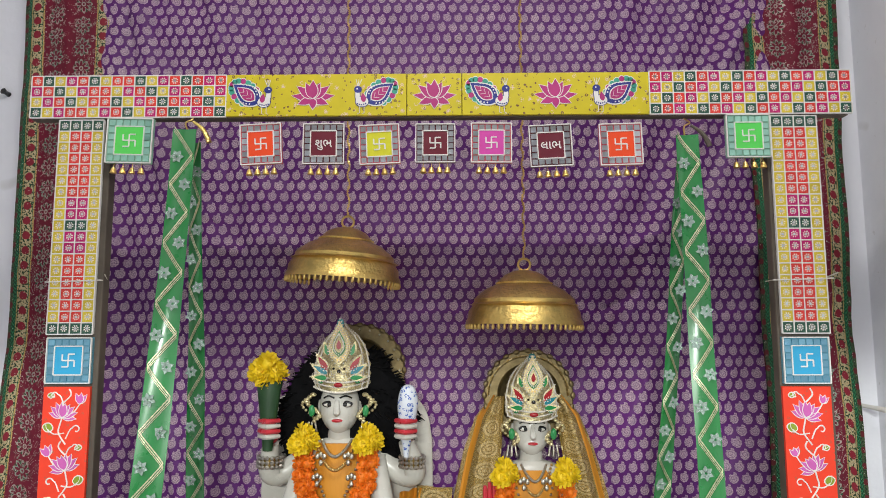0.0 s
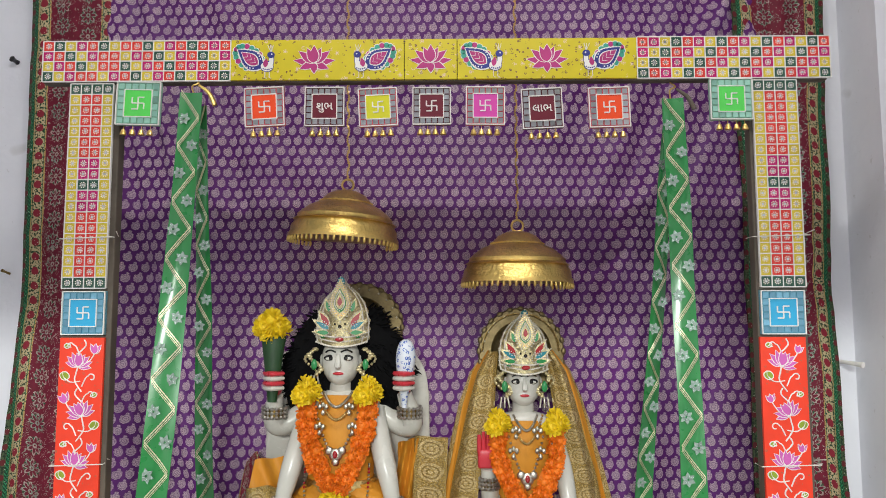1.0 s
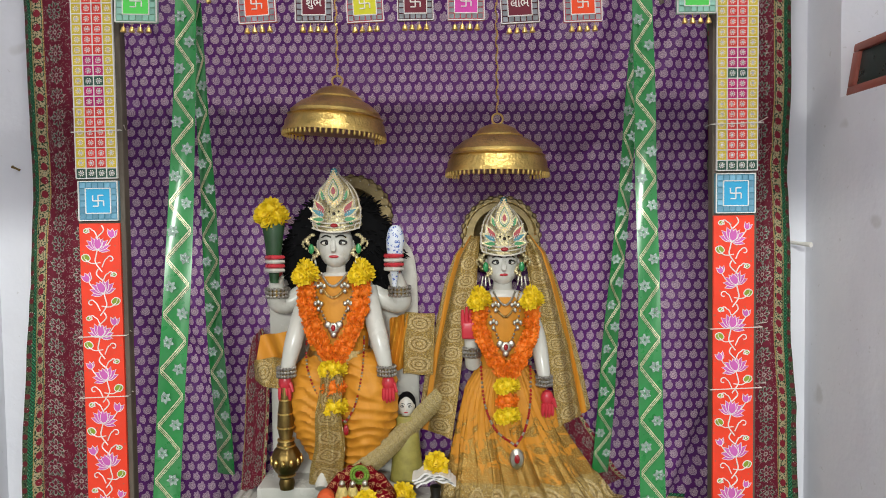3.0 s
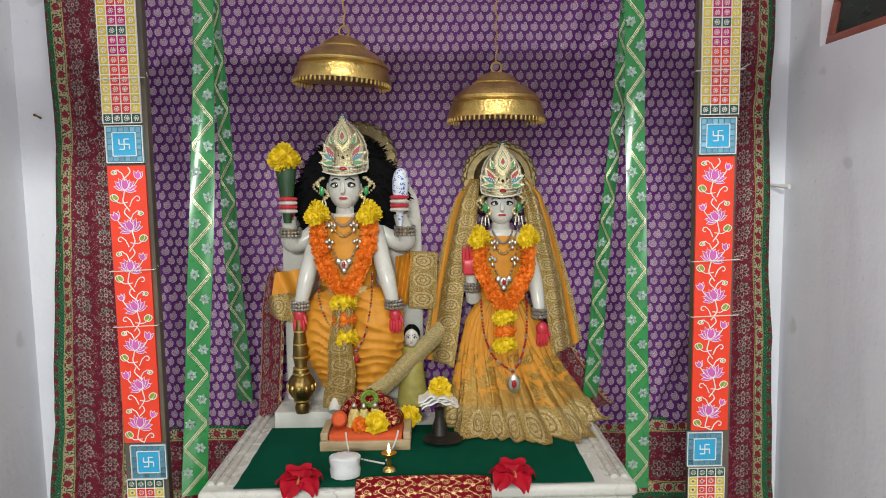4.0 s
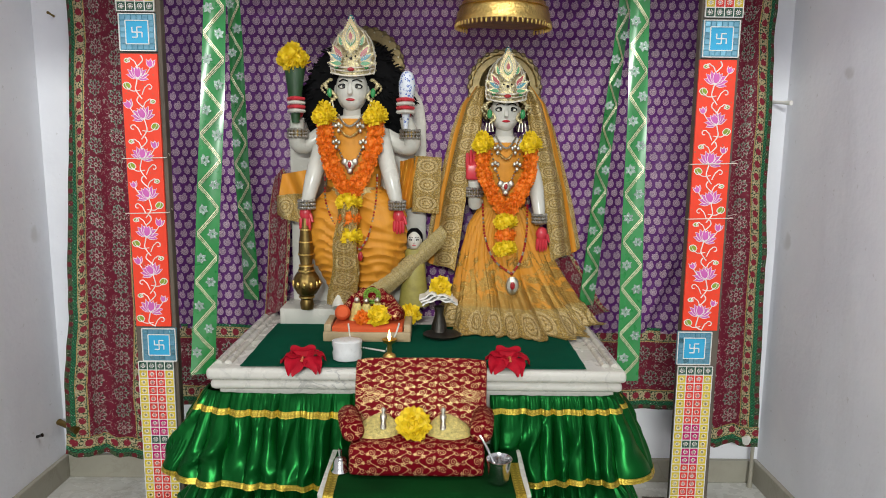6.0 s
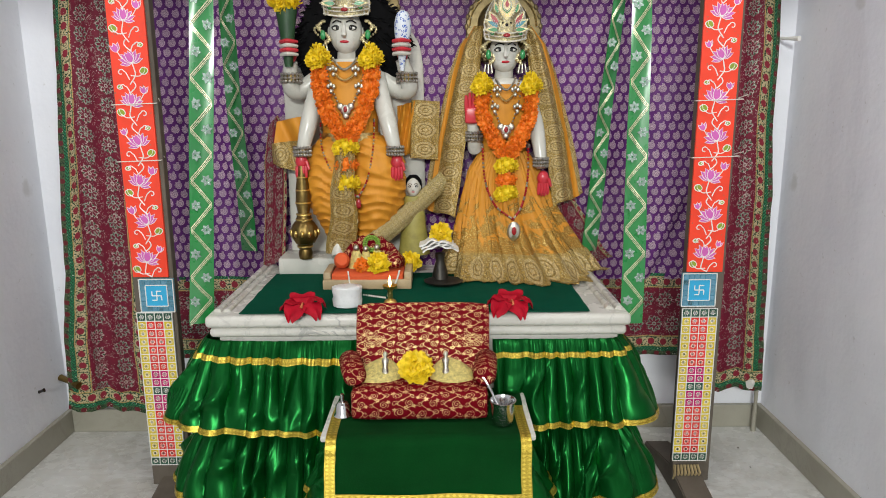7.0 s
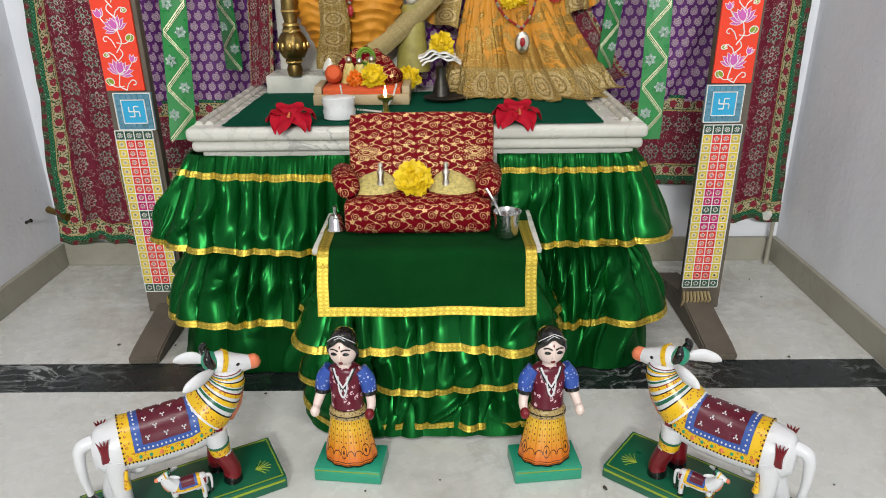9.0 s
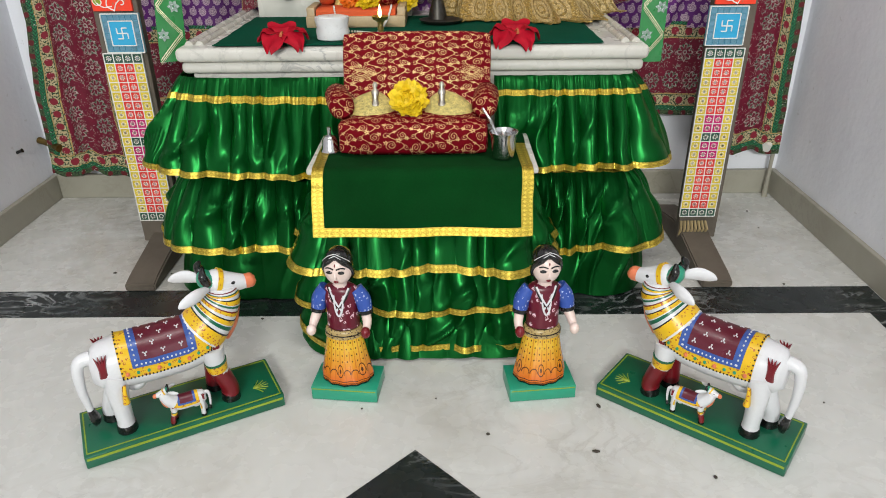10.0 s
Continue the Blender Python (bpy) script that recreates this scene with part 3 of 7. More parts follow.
side_drape((0.925, 0.930, 0.940, 0.950), (1.215, 1.206, 1.190, 1.242), 0.17, 12, "maroon drape with silver embroidery and green edging")

# ---- painted gate ----
GY = 1.66
gate = thing("wooden_gate", (0.05, 1.7, 0), "wooden gate frame faced with painted panels", "gate frame")
part("beam", box(-0.875, 0.985, GY + 0.004, GY + 0.030, 2.078, 2.1785, 0.003), WOOD, gate, smooth=False)
for x0, x1, fx in ((-0.806, -0.687, -0.735), (0.797, 0.910, 0.842)):
    part("post", box(x0, x1, GY + 0.004, GY + 0.034, 0.04, 2.0775, 0.003), WOOD, gate, smooth=False)
    prof = [(1.43, 0.0), (1.43, 0.02), (1.47, 0.032), (1.62, 0.06), (1.70, 0.075), (1.78, 0.06), (1.96, 0.02), (1.96, 0.0)]
    foot = bmesh.new()
    lo = [[foot.verts.new((fx + dx, y, z)) for y, z in prof] for dx in (-0.042, 0.042)]
    for i in range(len(prof)):
        j = (i + 1) % len(prof)
        foot.faces.new((lo[0][i], lo[0][j], lo[1][j], lo[1][i]))
    foot.faces.new(lo[0])
    foot.faces.new(lo[1][::-1])
    bmesh.ops.recalc_face_normals(foot, faces=foot.faces)
    bmesh.ops.bevel(foot, geom=foot.edges[:], offset=0.004, segments=2, affect="EDGES")
    part("foot", foot, WOOD, gate, "rounded wooden foot")

# straw binding on the bare end of a post
straw = [tube([(0.80 + 0.01 * i, GY - 0.004, 0.052), (0.80 + 0.011 * i, GY - 0.012, 0.075), (0.80 + 0.01 * i, GY - 0.004, 0.098)], 0.004, 5) for i in range(8)]
part("straw_binding", join(*straw), simple("straw", (0.32, 0.24, 0.12), 0.8, var=0.4), gate)


def tile_mesh(w, h):
    bm = box(-w / 2, w / 2, -0.0022, 0.0, -h / 2, h / 2)
    me = bpy.data.meshes.new("tile")
    bm.to_mesh(me)
    bm.free()
    return me


def tile_panel(x0, x1, z0, z1, cols, rows, pick, label, gap=0.0030):
    """A white-lined panel of small painted squares fixed on the gate."""
    o = thing("tile_panel", ((x0 + x1) / 2, GY, z0), label, "decorative panel", "painted panels on the gate")
    part("backing", box(x0, x1, GY - 0.004, GY + 0.0035, z0, z1, 0.001), WHITE, o, smooth=False)
    cw, ch = (x1 - x0) / cols, (z1 - z0) / rows
    data = {}
    for i in range(cols):
        for j in range(rows):
            k = pick(i, j)
            if k not in data:
                data[k] = tile_mesh(cw - gap, ch - gap)
                data[k].materials.append(TILES[k])
            share("tile", data[k], pose(x0 + (i + 0.5) * cw + random.uniform(-3, 3) * 1e-4, GY - 0.0035, z1 - (j + 0.5) * ch + random.uniform(-3, 3) * 1e-4, 0, random.uniform(-1, 1), 0), o)
    # raised white cone lines
    lines = [box(x0 + i * cw - 0.0011, x0 + i * cw + 0.0011, GY - 0.0068, GY - 0.0035, z0, z1) for i in range(cols + 1)]
    lines += [box(x0, x1, GY - 0.0066, GY - 0.0037, z0 + j * ch - 0.0011, z0 + j * ch + 0.0011) for j in range(rows + 1)]
    part("line_grid", join(*lines), WHITE, o, smooth=False)
    return o


CYCLE = ["red", "green", "yellow", "pink"]
CYC2 = ["red", "pink", "yellow", "green"]
tile_panel(-0.872, -0.424, 2.080, 2.178, 17, 4, lambda i, j: CYCLE[(i + (0, 3, 2, 1)[j]) % 4] if (i + j) % 7 else "red", "panel of small red, pink, yellow and green squares")
tile_panel(0.537, 0.988, 2.080, 2.180, 17, 4, lambda i, j: CYC2[(i + (0, 1, 2, 3)[j]) % 4], "panel of small red, pink, yellow and green squares")


def post_pick(rows):
    mid = rows // 2

    def f(i, j):
        if j in (0, rows - 1):
            return "green"
        if i in (0, 3):
            return "yellow"
        if j == mid:
            return "green"
        return "pink" if abs(j - mid) < 3 else "red"
    return f


for x0 in (-0.802, 0.804):
    tile_panel(x0, x0 + 0.102, 1.590, 2.074, 4, 19, post_pick(19), "tall panel of small yellow, red and pink squares")
    tile_panel(x0 + (0.002 if x0 < 0 else -0.012), x0 + (0.104 if x0 < 0 else 0.09), 0.113, 0.597, 4, 19, post_pick(19), "tall panel of small yellow, red and pink squares")


# painted motifs
def petal_shape(cx, cz, ang, length, width, n=10):
    """Outline of a pointed petal from its root at (cx, cz)."""
    pts = []
    for i in range(n + 1):
        t = i / n
        pts.append((t * length, width * math.sin(math.pi * t ** 0.8) * (1 - 0.25 * t)))
    out = pts + [(x, -w) for x, w in pts[-2:0:-1]]
    c, s = math.cos(ang), math.sin(ang)
    return [(cx + x * c - w * s, cz + x * s + w * c) for x, w in out]


def grown(outline, k):
    cx = sum(p[0] for p in outline) / len(outline)
    cz = sum(p[1] for p in outline) / len(outline)
    out = []
    for x, z in outline:
        d = math.hypot(x - cx, z - cz) or 1
        out.append((x + (x - cx) / d * k, z + (z - cz) / d * k))
    return out


def lotus_part(name, cx, cz, r, y, mat, parent, label=""):
    """A painted lotus: white outlines, and each petal laid on them."""
    outline, fills = [], []
    for k, (a, l, w) in enumerate([(8, 1.05, 0.2), (172, 1.05, 0.2), (-22, 0.8, 0.2), (202, 0.8, 0.2), (-90, 0.55, 0.2), (38, 1.0, 0.22), (142, 1.0, 0.22), (65, 0.85, 0.2), (115, 0.85, 0.2), (90, 0.9, 0.26)]):
        o = petal_shape(cx, cz - 0.1 * r, radians(a), l * r, w * r)
        outline.append(plate(grown(o, 0.0016), y - k * 0.0002, 0.0008))
        fills.append(plate(grown(o, -0.0003), y - 0.0005 - k * 0.0002, 0.0006))
    base = part(name, join(*outline), WHITE, parent, label, smooth=False)
    for f in fills:
        part("petal", f, mat, base, smooth=False)


def peacock(cx, cz, r, y, flip):
    """Paisley tail with a small bird's neck: list of (bmesh, slot): 1 white, 2 navy, 3 pink, 4 sea green."""
    out = []
    f = -1 if flip else 1

    def blob(x, z, rx, rz, slot, lift, ang=0.0):
        pts = []
        for i in range(18):
            a = 2 * math.pi * i / 18
            k = 1 - 0.35 * max(0, math.cos(a - 0.4)) if ang else 1
            px, pz = rx * math.cos(a), rz * math.sin(a)
            pts.append((cx + f * (x + px * math.cos(ang) - pz * math.sin(ang)), cz + z + px * math.sin(ang) + pz * math.cos(ang)))
        out.append((plate(pts if not flip else pts[::-1], y - lift, 0.0007), slot))

    def leaf(x, z, deg, length, width, slot, lift):
        pts = petal_shape(cx + f * x * r, cz + z * r, radians(deg if f > 0 else 180 - deg), length * r, width * r)
        out.append((plate(pts, y - lift, 0.0005), slot))

    # scalloped tail fan, then the layered paisley leaf with its dots and veins
    for i in range(15):
        a = radians(5 + i * 20)
        u, v = 0.78 * math.cos(a), 0.50 * math.sin(a)
        blob((-0.32 + u * 0.80 - v * -0.60) * r, (0.10 + u * -0.60 + v * 0.80) * r, 0.17 * r, 0.17 * r, 1, 0.0001)
        blob((-0.32 + u * 0.80 - v * -0.60) * r, (0.10 + u * -0.60 + v * 0.80) * r, 0.135 * r, 0.135 * r, 4 if i % 3 else 3, 0.0004)
    leaf(0.42, -0.46, 143, 1.72, 0.60, 1, 0.0008)
    leaf(0.37, -0.42, 143, 1.60, 0.53, 2, 0.0012)
    leaf(0.18, -0.28, 143, 1.15, 0.36, 1, 0.0016)
    leaf(0.14, -0.25, 143, 1.05, 0.30, 3, 0.0020)
    for k, (u, v) in enumerate([(0.35 + 0.14 * q, s * (0.30 + 0.16 * math.sin(q * 0.55))) for q in range(7) for s in (-1, 1)]):
        c, s2 = math.cos(radians(143)), math.sin(radians(143))
        blob((0.37 + u * c - v * s2) * r, (-0.42 + u * s2 + v * c) * r, 0.035 * r, 0.035 * r, 1, 0.0017)
    for u, s in ((0.15, 1), (0.15, -1), (0.40, 1), (0.40, -1), (0.65, 1), (0.65, -1)):
        c, s2 = math.cos(radians(143)), math.sin(radians(143))
        p = (0.14 + u * c, -0.25 + u * s2)
        q = (p[0] + 0.20 * c - s * 0.17 * s2, p[1] + 0.20 * s2 + s * 0.17 * c)
        out.append((tube([(cx + f * p[0] * r, y - 0.0026, cz + p[1] * r), (cx + f * q[0] * r, y - 0.0026, cz + q[1] * r)], 0.0005, 5), 1))
    # white body, spotted breast, blue head with crest, thin legs
    blob(0.60 * r, -0.36 * r, 0.34 * r, 0.28 * r, 2, 0.0010)
    blob(0.60 * r, -0.36 * r, 0.31 * r, 0.25 * r, 1, 0.0014)
    blob(0.82 * r, -0.02 * r, 0.14 * r, 0.36 * r, 2, 0.0012)
    blob(0.82 * r, -0.02 * r, 0.11 * r, 0.34 * r, 1, 0.0016)
    leaf(0.50, -0.40, 80, 0.48, 0.14, 3, 0.0020)
    for q in range(5):
        blob((0.42 + 0.10 * q) * r, (-0.47 - 0.05 * math.sin(q * 0.8)) * r, 0.035 * r, 0.035 * r, 2, 0.0020)
    blob(0.80 * r, 0.24 * r, 0.19 * r, 0.17 * r, 2, 0.0020)
    blob(0.84 * r, 0.27 * r, 0.04 * r, 0.04 * r, 1, 0.0025)
    for dx in (0.5, 0.72):
        out.append((tube([(cx + f * dx * r, y - 0.001, cz - 0.60 * r), (cx + f * dx * r, y - 0.001, cz - 0.92 * r), (cx + f * (dx + 0.1) * r, y - 0.001, cz - 0.96 * r)], 0.0009, 5), 1))
    for dx in (0.62, 0.76, 0.9):
        out.append((tube([(cx + f * 0.8 * r, y - 0.001, cz + 0.36 * r), (cx + f * dx * r, y - 0.001, cz + 0.76 * r)], 0.0008, 5), 1))
    return out


frieze = thing("painted_frieze", (0.06, GY, 2.08), "yellow panel painted with peacocks and pink lotuses", "decorative panel", "painted panels on the gate")
for x0, x1 in ((-0.4235, -0.0125), (-0.011, 0.1125), (0.114, 0.536)):
    part("board", box(x0, x1, GY - 0.005, GY + 0.0035, 2.081, 2.179, 0.001), YELLOWPANEL, frieze, smooth=False)
for i, (x, what) in enumerate([(-0.365, "p"), (-0.225, "l"), (-0.085, "q"), (0.051, "l"), (0.175, "p"), (0.325, "l"), (0.455, "q")]):
    if what == "l":
        lotus_part("lotus", x, 2.126, 0.047, GY - 0.0051, ROSE, frieze, "pink lotus with white outlines")
    else:
        part("peacock", join(*peacock(x, 2.130, 0.047, GY - 0.0051, what == "q")), [ROSE, WHITE, NAVY, ROSE, SEAGREEN], frieze, "painted peacock with a blue paisley tail", smooth=False)


def side_lotus(name, cx, cz, r, tilt, parent, fan, label=""):
    """A lotus seen from the side, its petals fanned upwards over a small heart."""
    outline, fills = [], []
    for k, (a, l, w) in enumerate(fan):
        o = petal_shape(cx, cz, radians(a + tilt), l * r, w * r)
        outline.append(plate(grown(o, 0.0015), GY - 0.0052 - k * 0.0002, 0.0008))
        fills.append(plate(grown(o, -0.0003), GY - 0.0057 - k * 0.0002, 0.0006))
    base = part(name, join(*outline), WHITE, parent, label, smooth=False)
    for f in fills:
        part("petal", f, LILAC, base, smooth=False)


OPEN = [(4, 0.95, 0.20), (176, 0.95, 0.20), (28, 1.05, 0.22), (152, 1.05, 0.22), (52, 1.05, 0.22), (128, 1.05, 0.22), (72, 0.95, 0.20), (108, 0.95, 0.20), (90, 0.9, 0.27)]
CLOSED = [(60, 1.0, 0.22), (120, 1.0, 0.22), (90, 0.95, 0.28)]


def vine_panel(x0, x1, z0, z1):
    o = thing("vine_panel", ((x0 + x1) / 2, GY, z0), "vermilion panel painted with pink lotuses on a vine", "decorative panel", "painted panels on the gate")
    part("board", box(x0, x1, GY - 0.005, GY + 0.0035, z0, z1, 0.001), REDPANEL, o, smooth=False)
    cx, y = (x0 + x1) / 2, GY - 0.0060
    n = 7
    step = (z1 - z0) / n
    vines, pads = [], []
    rnd = random.Random(int(cx * 100))

    def stroke(pts, r=0.0017):
        vines.append(tube([(cx + a, y, b) for a, b in pts], r, 5, 22))

    def pad(px, pz, r, deg):
        ring = [(px + r * math.cos(a) * (1 + 0.12 * math.cos(2 * a - deg)), pz + r * 0.92 * math.sin(a)) for a in np.linspace(0, 2 * math.pi, 15)[:-1]]
        pads.extend([(plate(ring, GY - 0.0051, 0.0012), 1), (plate(grown(ring, -0.0022), GY - 0.0060, 0.0008), 0)])
        pads.append((tube([(px - r * math.cos(deg), GY - 0.0068, pz - r * math.sin(deg)), (px + 0.3 * r * math.sin(deg), GY - 0.0069, pz), (px + r * math.cos(deg), GY - 0.0068, pz + r * math.sin(deg))], 0.0007, 4, 8), 1))

    for k in range(n):
        z = z0 + k * step
        s = 1 if k % 2 else -1
        lx, lz = s * 0.006, z + 0.046
        # main stem up to this lotus and on to the next
        stroke([(-s * 0.004, z - 0.012 if k else z + 0.002), (s * 0.012, z + 0.012), (s * 0.010, z + 0.030), (lx, lz)])
        stroke([(lx + s * 0.004, lz + 0.026), (-s * 0.010, lz + 0.046), (-s * 0.006, lz + 0.060)])
        # spiral tendrils to both sides
        for d, zz, q in ((-s, z + 0.016, 0.0095), (s, z + 0.088, 0.0080)):
            ox, oz = d * 0.026, zz + 0.004
            stroke([(d * 0.004, zz - 0.016), (d * 0.012, zz + 0.002)] + [(ox - d * q * math.cos(a) * (1 - a / 9), oz + q * math.sin(a) * (1 - a / 9)) for a in np.linspace(0.3, 5.2, 8)], 0.0015)
        # a bud and a green pad on short stalks
        bx, bz = -s * 0.031, z + 0.074
        stroke([(0.0, z + 0.050), (-s * 0.018, z + 0.056), (bx, bz)], 0.0014)
        stroke([(0.0, z + 0.012), (s * 0.022, z + 0.010), (s * 0.036, z + 0.020)], 0.0014)
        side_lotus("lotus", cx + lx, lz, 0.034 + rnd.uniform(-0.002, 0.002), s * 18 + rnd.uniform(-6, 6), o, OPEN, "pink lotus with white outlines")
        side_lotus("bud", cx + bx, bz, 0.022 + rnd.uniform(-0.003, 0.003), s * 14 + rnd.uniform(-10, 10), o, CLOSED)
        pad(cx + s * 0.036, z + 0.024, 0.0115, 1.2 * s)
        pad(cx + s * 0.033, z + 0.092, 0.0075, 0.6)
    part("vine", join(*vines), WHITE, o)
    part("leaves", join(*pads), [OLIVE, WHITE], o, smooth=False)


vine_panel(-0.800, -0.698, 0.704, 1.477)
vine_panel(0.797, 0.900, 0.707, 1.477)

SWASTIK = [((0, -1), (0, 1)), ((-1, 0), (1, 0)), ((0, 1), (1, 1)), ((1, 0), (1, -1)), ((0, -1), (-1, -1)), ((-1, 0), (-1, 1))]


def swastik(cx, cz, r, y):
    """Auspicious four-armed sign in white cone lines."""
    return join(*[tube([(cx + a[0] * r, y, cz + a[1] * r), (cx + b[0] * r, y, cz + b[1] * r)], 0.0017, 6) for a, b in SWASTIK])


BLUECHIP = simple("blue_mirror_chip", (0.20, 0.42, 0.54), 0.12, 1.0, var=0.3, scale=30, bump=0.2, bscale=60, island=0.5)
GREENCHIP = simple("green_mirror_chip", (0.34, 0.62, 0.48), 0.12, 1.0, var=0.25, scale=30, bump=0.2, bscale=60, island=0.5)


def square_tile(cx, cz, s, col, mirror_gap, word="", bells=4, tilt=0.0, y=GY, group="hanging squares under the beam", name="hanging_square"):
    """A painted square with a border of mirror chips, a raised sign and small bells."""
    o = thing(name, (cx, y, cz - s / 2), "", "ornament", group)
    h = s / 2
    m = Matrix.Translation((cx, y, cz)) @ pose(0, 0, 0, 0, tilt, 0) @ Matrix.Translation((-cx, -y, -cz))
    part("board", moved(box(cx - h, cx + h, y - 0.006, y + 0.0035, cz - h, cz + h, 0.001), m), mirror_gap, o, smooth=False)
    frame_lines = []
    for k, q in ((h - 0.0012, 0.0011), (0.62 * h, 0.0011)):
        for a in (-1, 1):
            frame_lines += [box(cx + a * k - q, cx + a * k + q, y - 0.010, y - 0.0055, cz - k, cz + k), box(cx - k, cx + k, y - 0.0098, y - 0.0057, cz + a * k - q, cz + a * k + q)]
    part("rim", moved(join(*frame_lines), m), WHITE, o, smooth=False)
    part("field", moved(box(cx - 0.6 * h, cx + 0.6 * h, y - 0.008, y - 0.0062, cz - 0.6 * h, cz + 0.6 * h), m), col, o, smooth=False)
    cell = 2 * h * 0.93 / 6
    bm = box(-cell * 0.4, cell * 0.4, -0.002, 0, -cell * 0.4, cell * 0.4)
    chip = bpy.data.meshes.new("mirror_chip")
    bm.to_mesh(chip)
    bm.free()
    chip.materials.append({"sky_blue_paint": BLUECHIP, "lime_paint": GREENCHIP}.get(col.name, MIRROR))
    for i in range(6):
        for j in range(6):
            if i in (0, 5) or j in (0, 5):
                share("mirror_chip", chip, m @ pose(cx + (i - 2.5) * cell, y - 0.0062, cz + (j - 2.5) * cell, random.uniform(-4, 4), 0, random.uniform(-4, 4)), o)
    if not word:
        part("raised_sign", moved(swastik(cx, cz, 0.27 * h, y - 0.0085), m), WHITE, o, "four-armed auspicious sign in raised white line")
    else:
        cu = bpy.data.curves.new("word", "FONT")
        cu.body, cu.size, cu.extrude, cu.bevel_depth, cu.align_x, cu.align_y = word, s * 0.28, 0.0008, 0.0002, "CENTER", "CENTER"
        to = new("raised_word", cu)
        to.data.materials.append(WHITE)
        to.parent = o
        to.matrix_local = Matrix.Translation(-ORIGIN[o]) @ m @ pose(cx, y - 0.0088, cz, 90, 0, 0)
    for k in range(bells):
        bx = cx + (k - 1.5) * s * 0.2
        b = part("bell", moved(join(lathe([(0.001, 0), (0.004, -0.001), (0.0062, -0.008), (0.0075, -0.013), (0.006, -0.014)], 12, (bx, y - 0.006, cz - h - 0.010)), tube([(bx, y - 0.006, cz - h - 0.011), (bx, y - 0.004, cz - h + 0.001)], 0.0008, 5)), m), BRASS, o, "small brass bell")
    return o


def flat_paint(name, c):
    return simple(name, c, 0.35, var=0.08, bump=0.15)


LIME, VERM, MAROON = flat_paint("lime_paint", (0.10, 0.66, 0.10)), flat_paint("vermilion_paint", (0.82, 0.07, 0.012)), flat_paint("maroon_paint", (0.14, 0.008, 0.022))
LEMON, MAGENTA, SKYBLUE = flat_paint("lemon_paint", (0.62, 0.60, 0.02)), flat_paint("magenta_paint", (0.62, 0.06, 0.36)), flat_paint("sky_blue_paint", (0.03, 0.36, 0.62))
PALEGREEN, DARK, PALEBLUE = flat_paint("pale_green_paint", (0.25, 0.45, 0.33)), flat_paint("dark_red_paint", (0.10, 0.02, 0.025)), flat_paint("grey_blue_paint", (0.10, 0.30, 0.40))
PINKRED = flat_paint("pink_red_paint", (0.55, 0.10, 0.12))
SQUARES = [(-0.634, 2.022, 0.104, LIME, PALEGREEN, "", 1.5, "lime green square with a white sign and mirror chips"), (-0.341, 2.016, 0.094, VERM, PINKRED, "", -3, "orange square with a white sign and mirror chips"),
           (-0.199, 2.016, 0.094, MAROON, DARK, "\u0ab6\u0ac1\u0aad", 0, "maroon square with a white word and mirror chips"), (-0.073, 2.014, 0.092, LEMON, PINKRED, "", -2.5, "yellow square with a white sign and mirror chips"),
           (0.053, 2.016, 0.090, MAROON, DARK, "", 0, "maroon square with a white sign and mirror chips"), (0.179, 2.016, 0.092, MAGENTA, PINKRED, "", 0.5, "pink square with a white sign and mirror chips"),
           (0.312, 2.009, 0.096, MAROON, DARK, "\u0ab2\u0abe\u0aad", -2.5, "maroon square with a white word and mirror chips"), (0.469, 2.011, 0.096, VERM, PINKRED, "", -1.5, "orange square with a white sign and mirror chips"),
           (0.748, 2.025, 0.098, LIME, PALEGREEN, "", 0, "bright green square with a white sign and mirror chips")]
for cx, cz, s, col, gap, word, tilt, lab in SQUARES:
    tagged(square_tile(cx, cz, s, col, gap, word, 4, tilt, GY + (0.001 if abs(cx) < 0.6 else -0.012)), lab)
for cx, cz in ((-0.748, 1.5335), (0.851, 1.5325), (-0.735, 0.649), (0.835, 0.654)):
    tagged(square_tile(cx, cz, 0.100, SKYBLUE, PALEBLUE, "", 0, 0, GY, "blue squares on the gate posts", "post_square"), "sky blue square with a white sign on the gate")


# white threads tied round the posts
THREAD = simple("white_cotton_thread", (0.7, 0.68, 0.62), 0.7)
for x0, x1 in ((-0.808, -0.690), (0.790, 0.918)):
    for k, z in enumerate((1.705, 1.19, 1.035)):
        yy = GY - 0.0085
        t = tube([(x0, GY + 0.03, z), (x0 - 0.002, yy, z), (x1 + 0.002, yy, z + 0.004), (x1, GY + 0.03, z + 0.006), (x1 + 0.012, yy, z + 0.016)], 0.0013, 6)
        own("tied_thread", t, THREAD, ((x0 + x1) / 2, GY, z), "white cotton thread tied round the gate post", "thread", "threads on the gate posts")


# ---- marble platform ----
plat = thing("shrine_platform", (0.027, 1.77, 0), "grey-white marble platform with a moulded top slab", "platform")
part("body", box(-0.49, 0.545, 1.50, 2.03, 0.0, 0.56), SLAB, plat, smooth=False)
part("step", box(-0.158, 0.268, 1.20, 1.4995, 0.0, 0.4345, 0.004), SLAB, plat, "lower marble step in front")
part("step_top", box(-0.190, 0.302, 1.168, 1.484, 0.4350, 0.4490, 0.004), SLAB, plat, "thin marble step top")
part("slab_top", box(-0.535, 0.588, 1.455, 2.045, 0.612, 0.645, 0.012, 4), SLAB, plat)
part("slab_middle", box(-0.527, 0.580, 1.463, 2.045, 0.584, 0.6115, 0.012, 4), SLAB, plat)
part("slab_foot", box(-0.508, 0.562, 1.485, 2.045, 0.5602, 0.5838, 0.006), SLAB, plat)
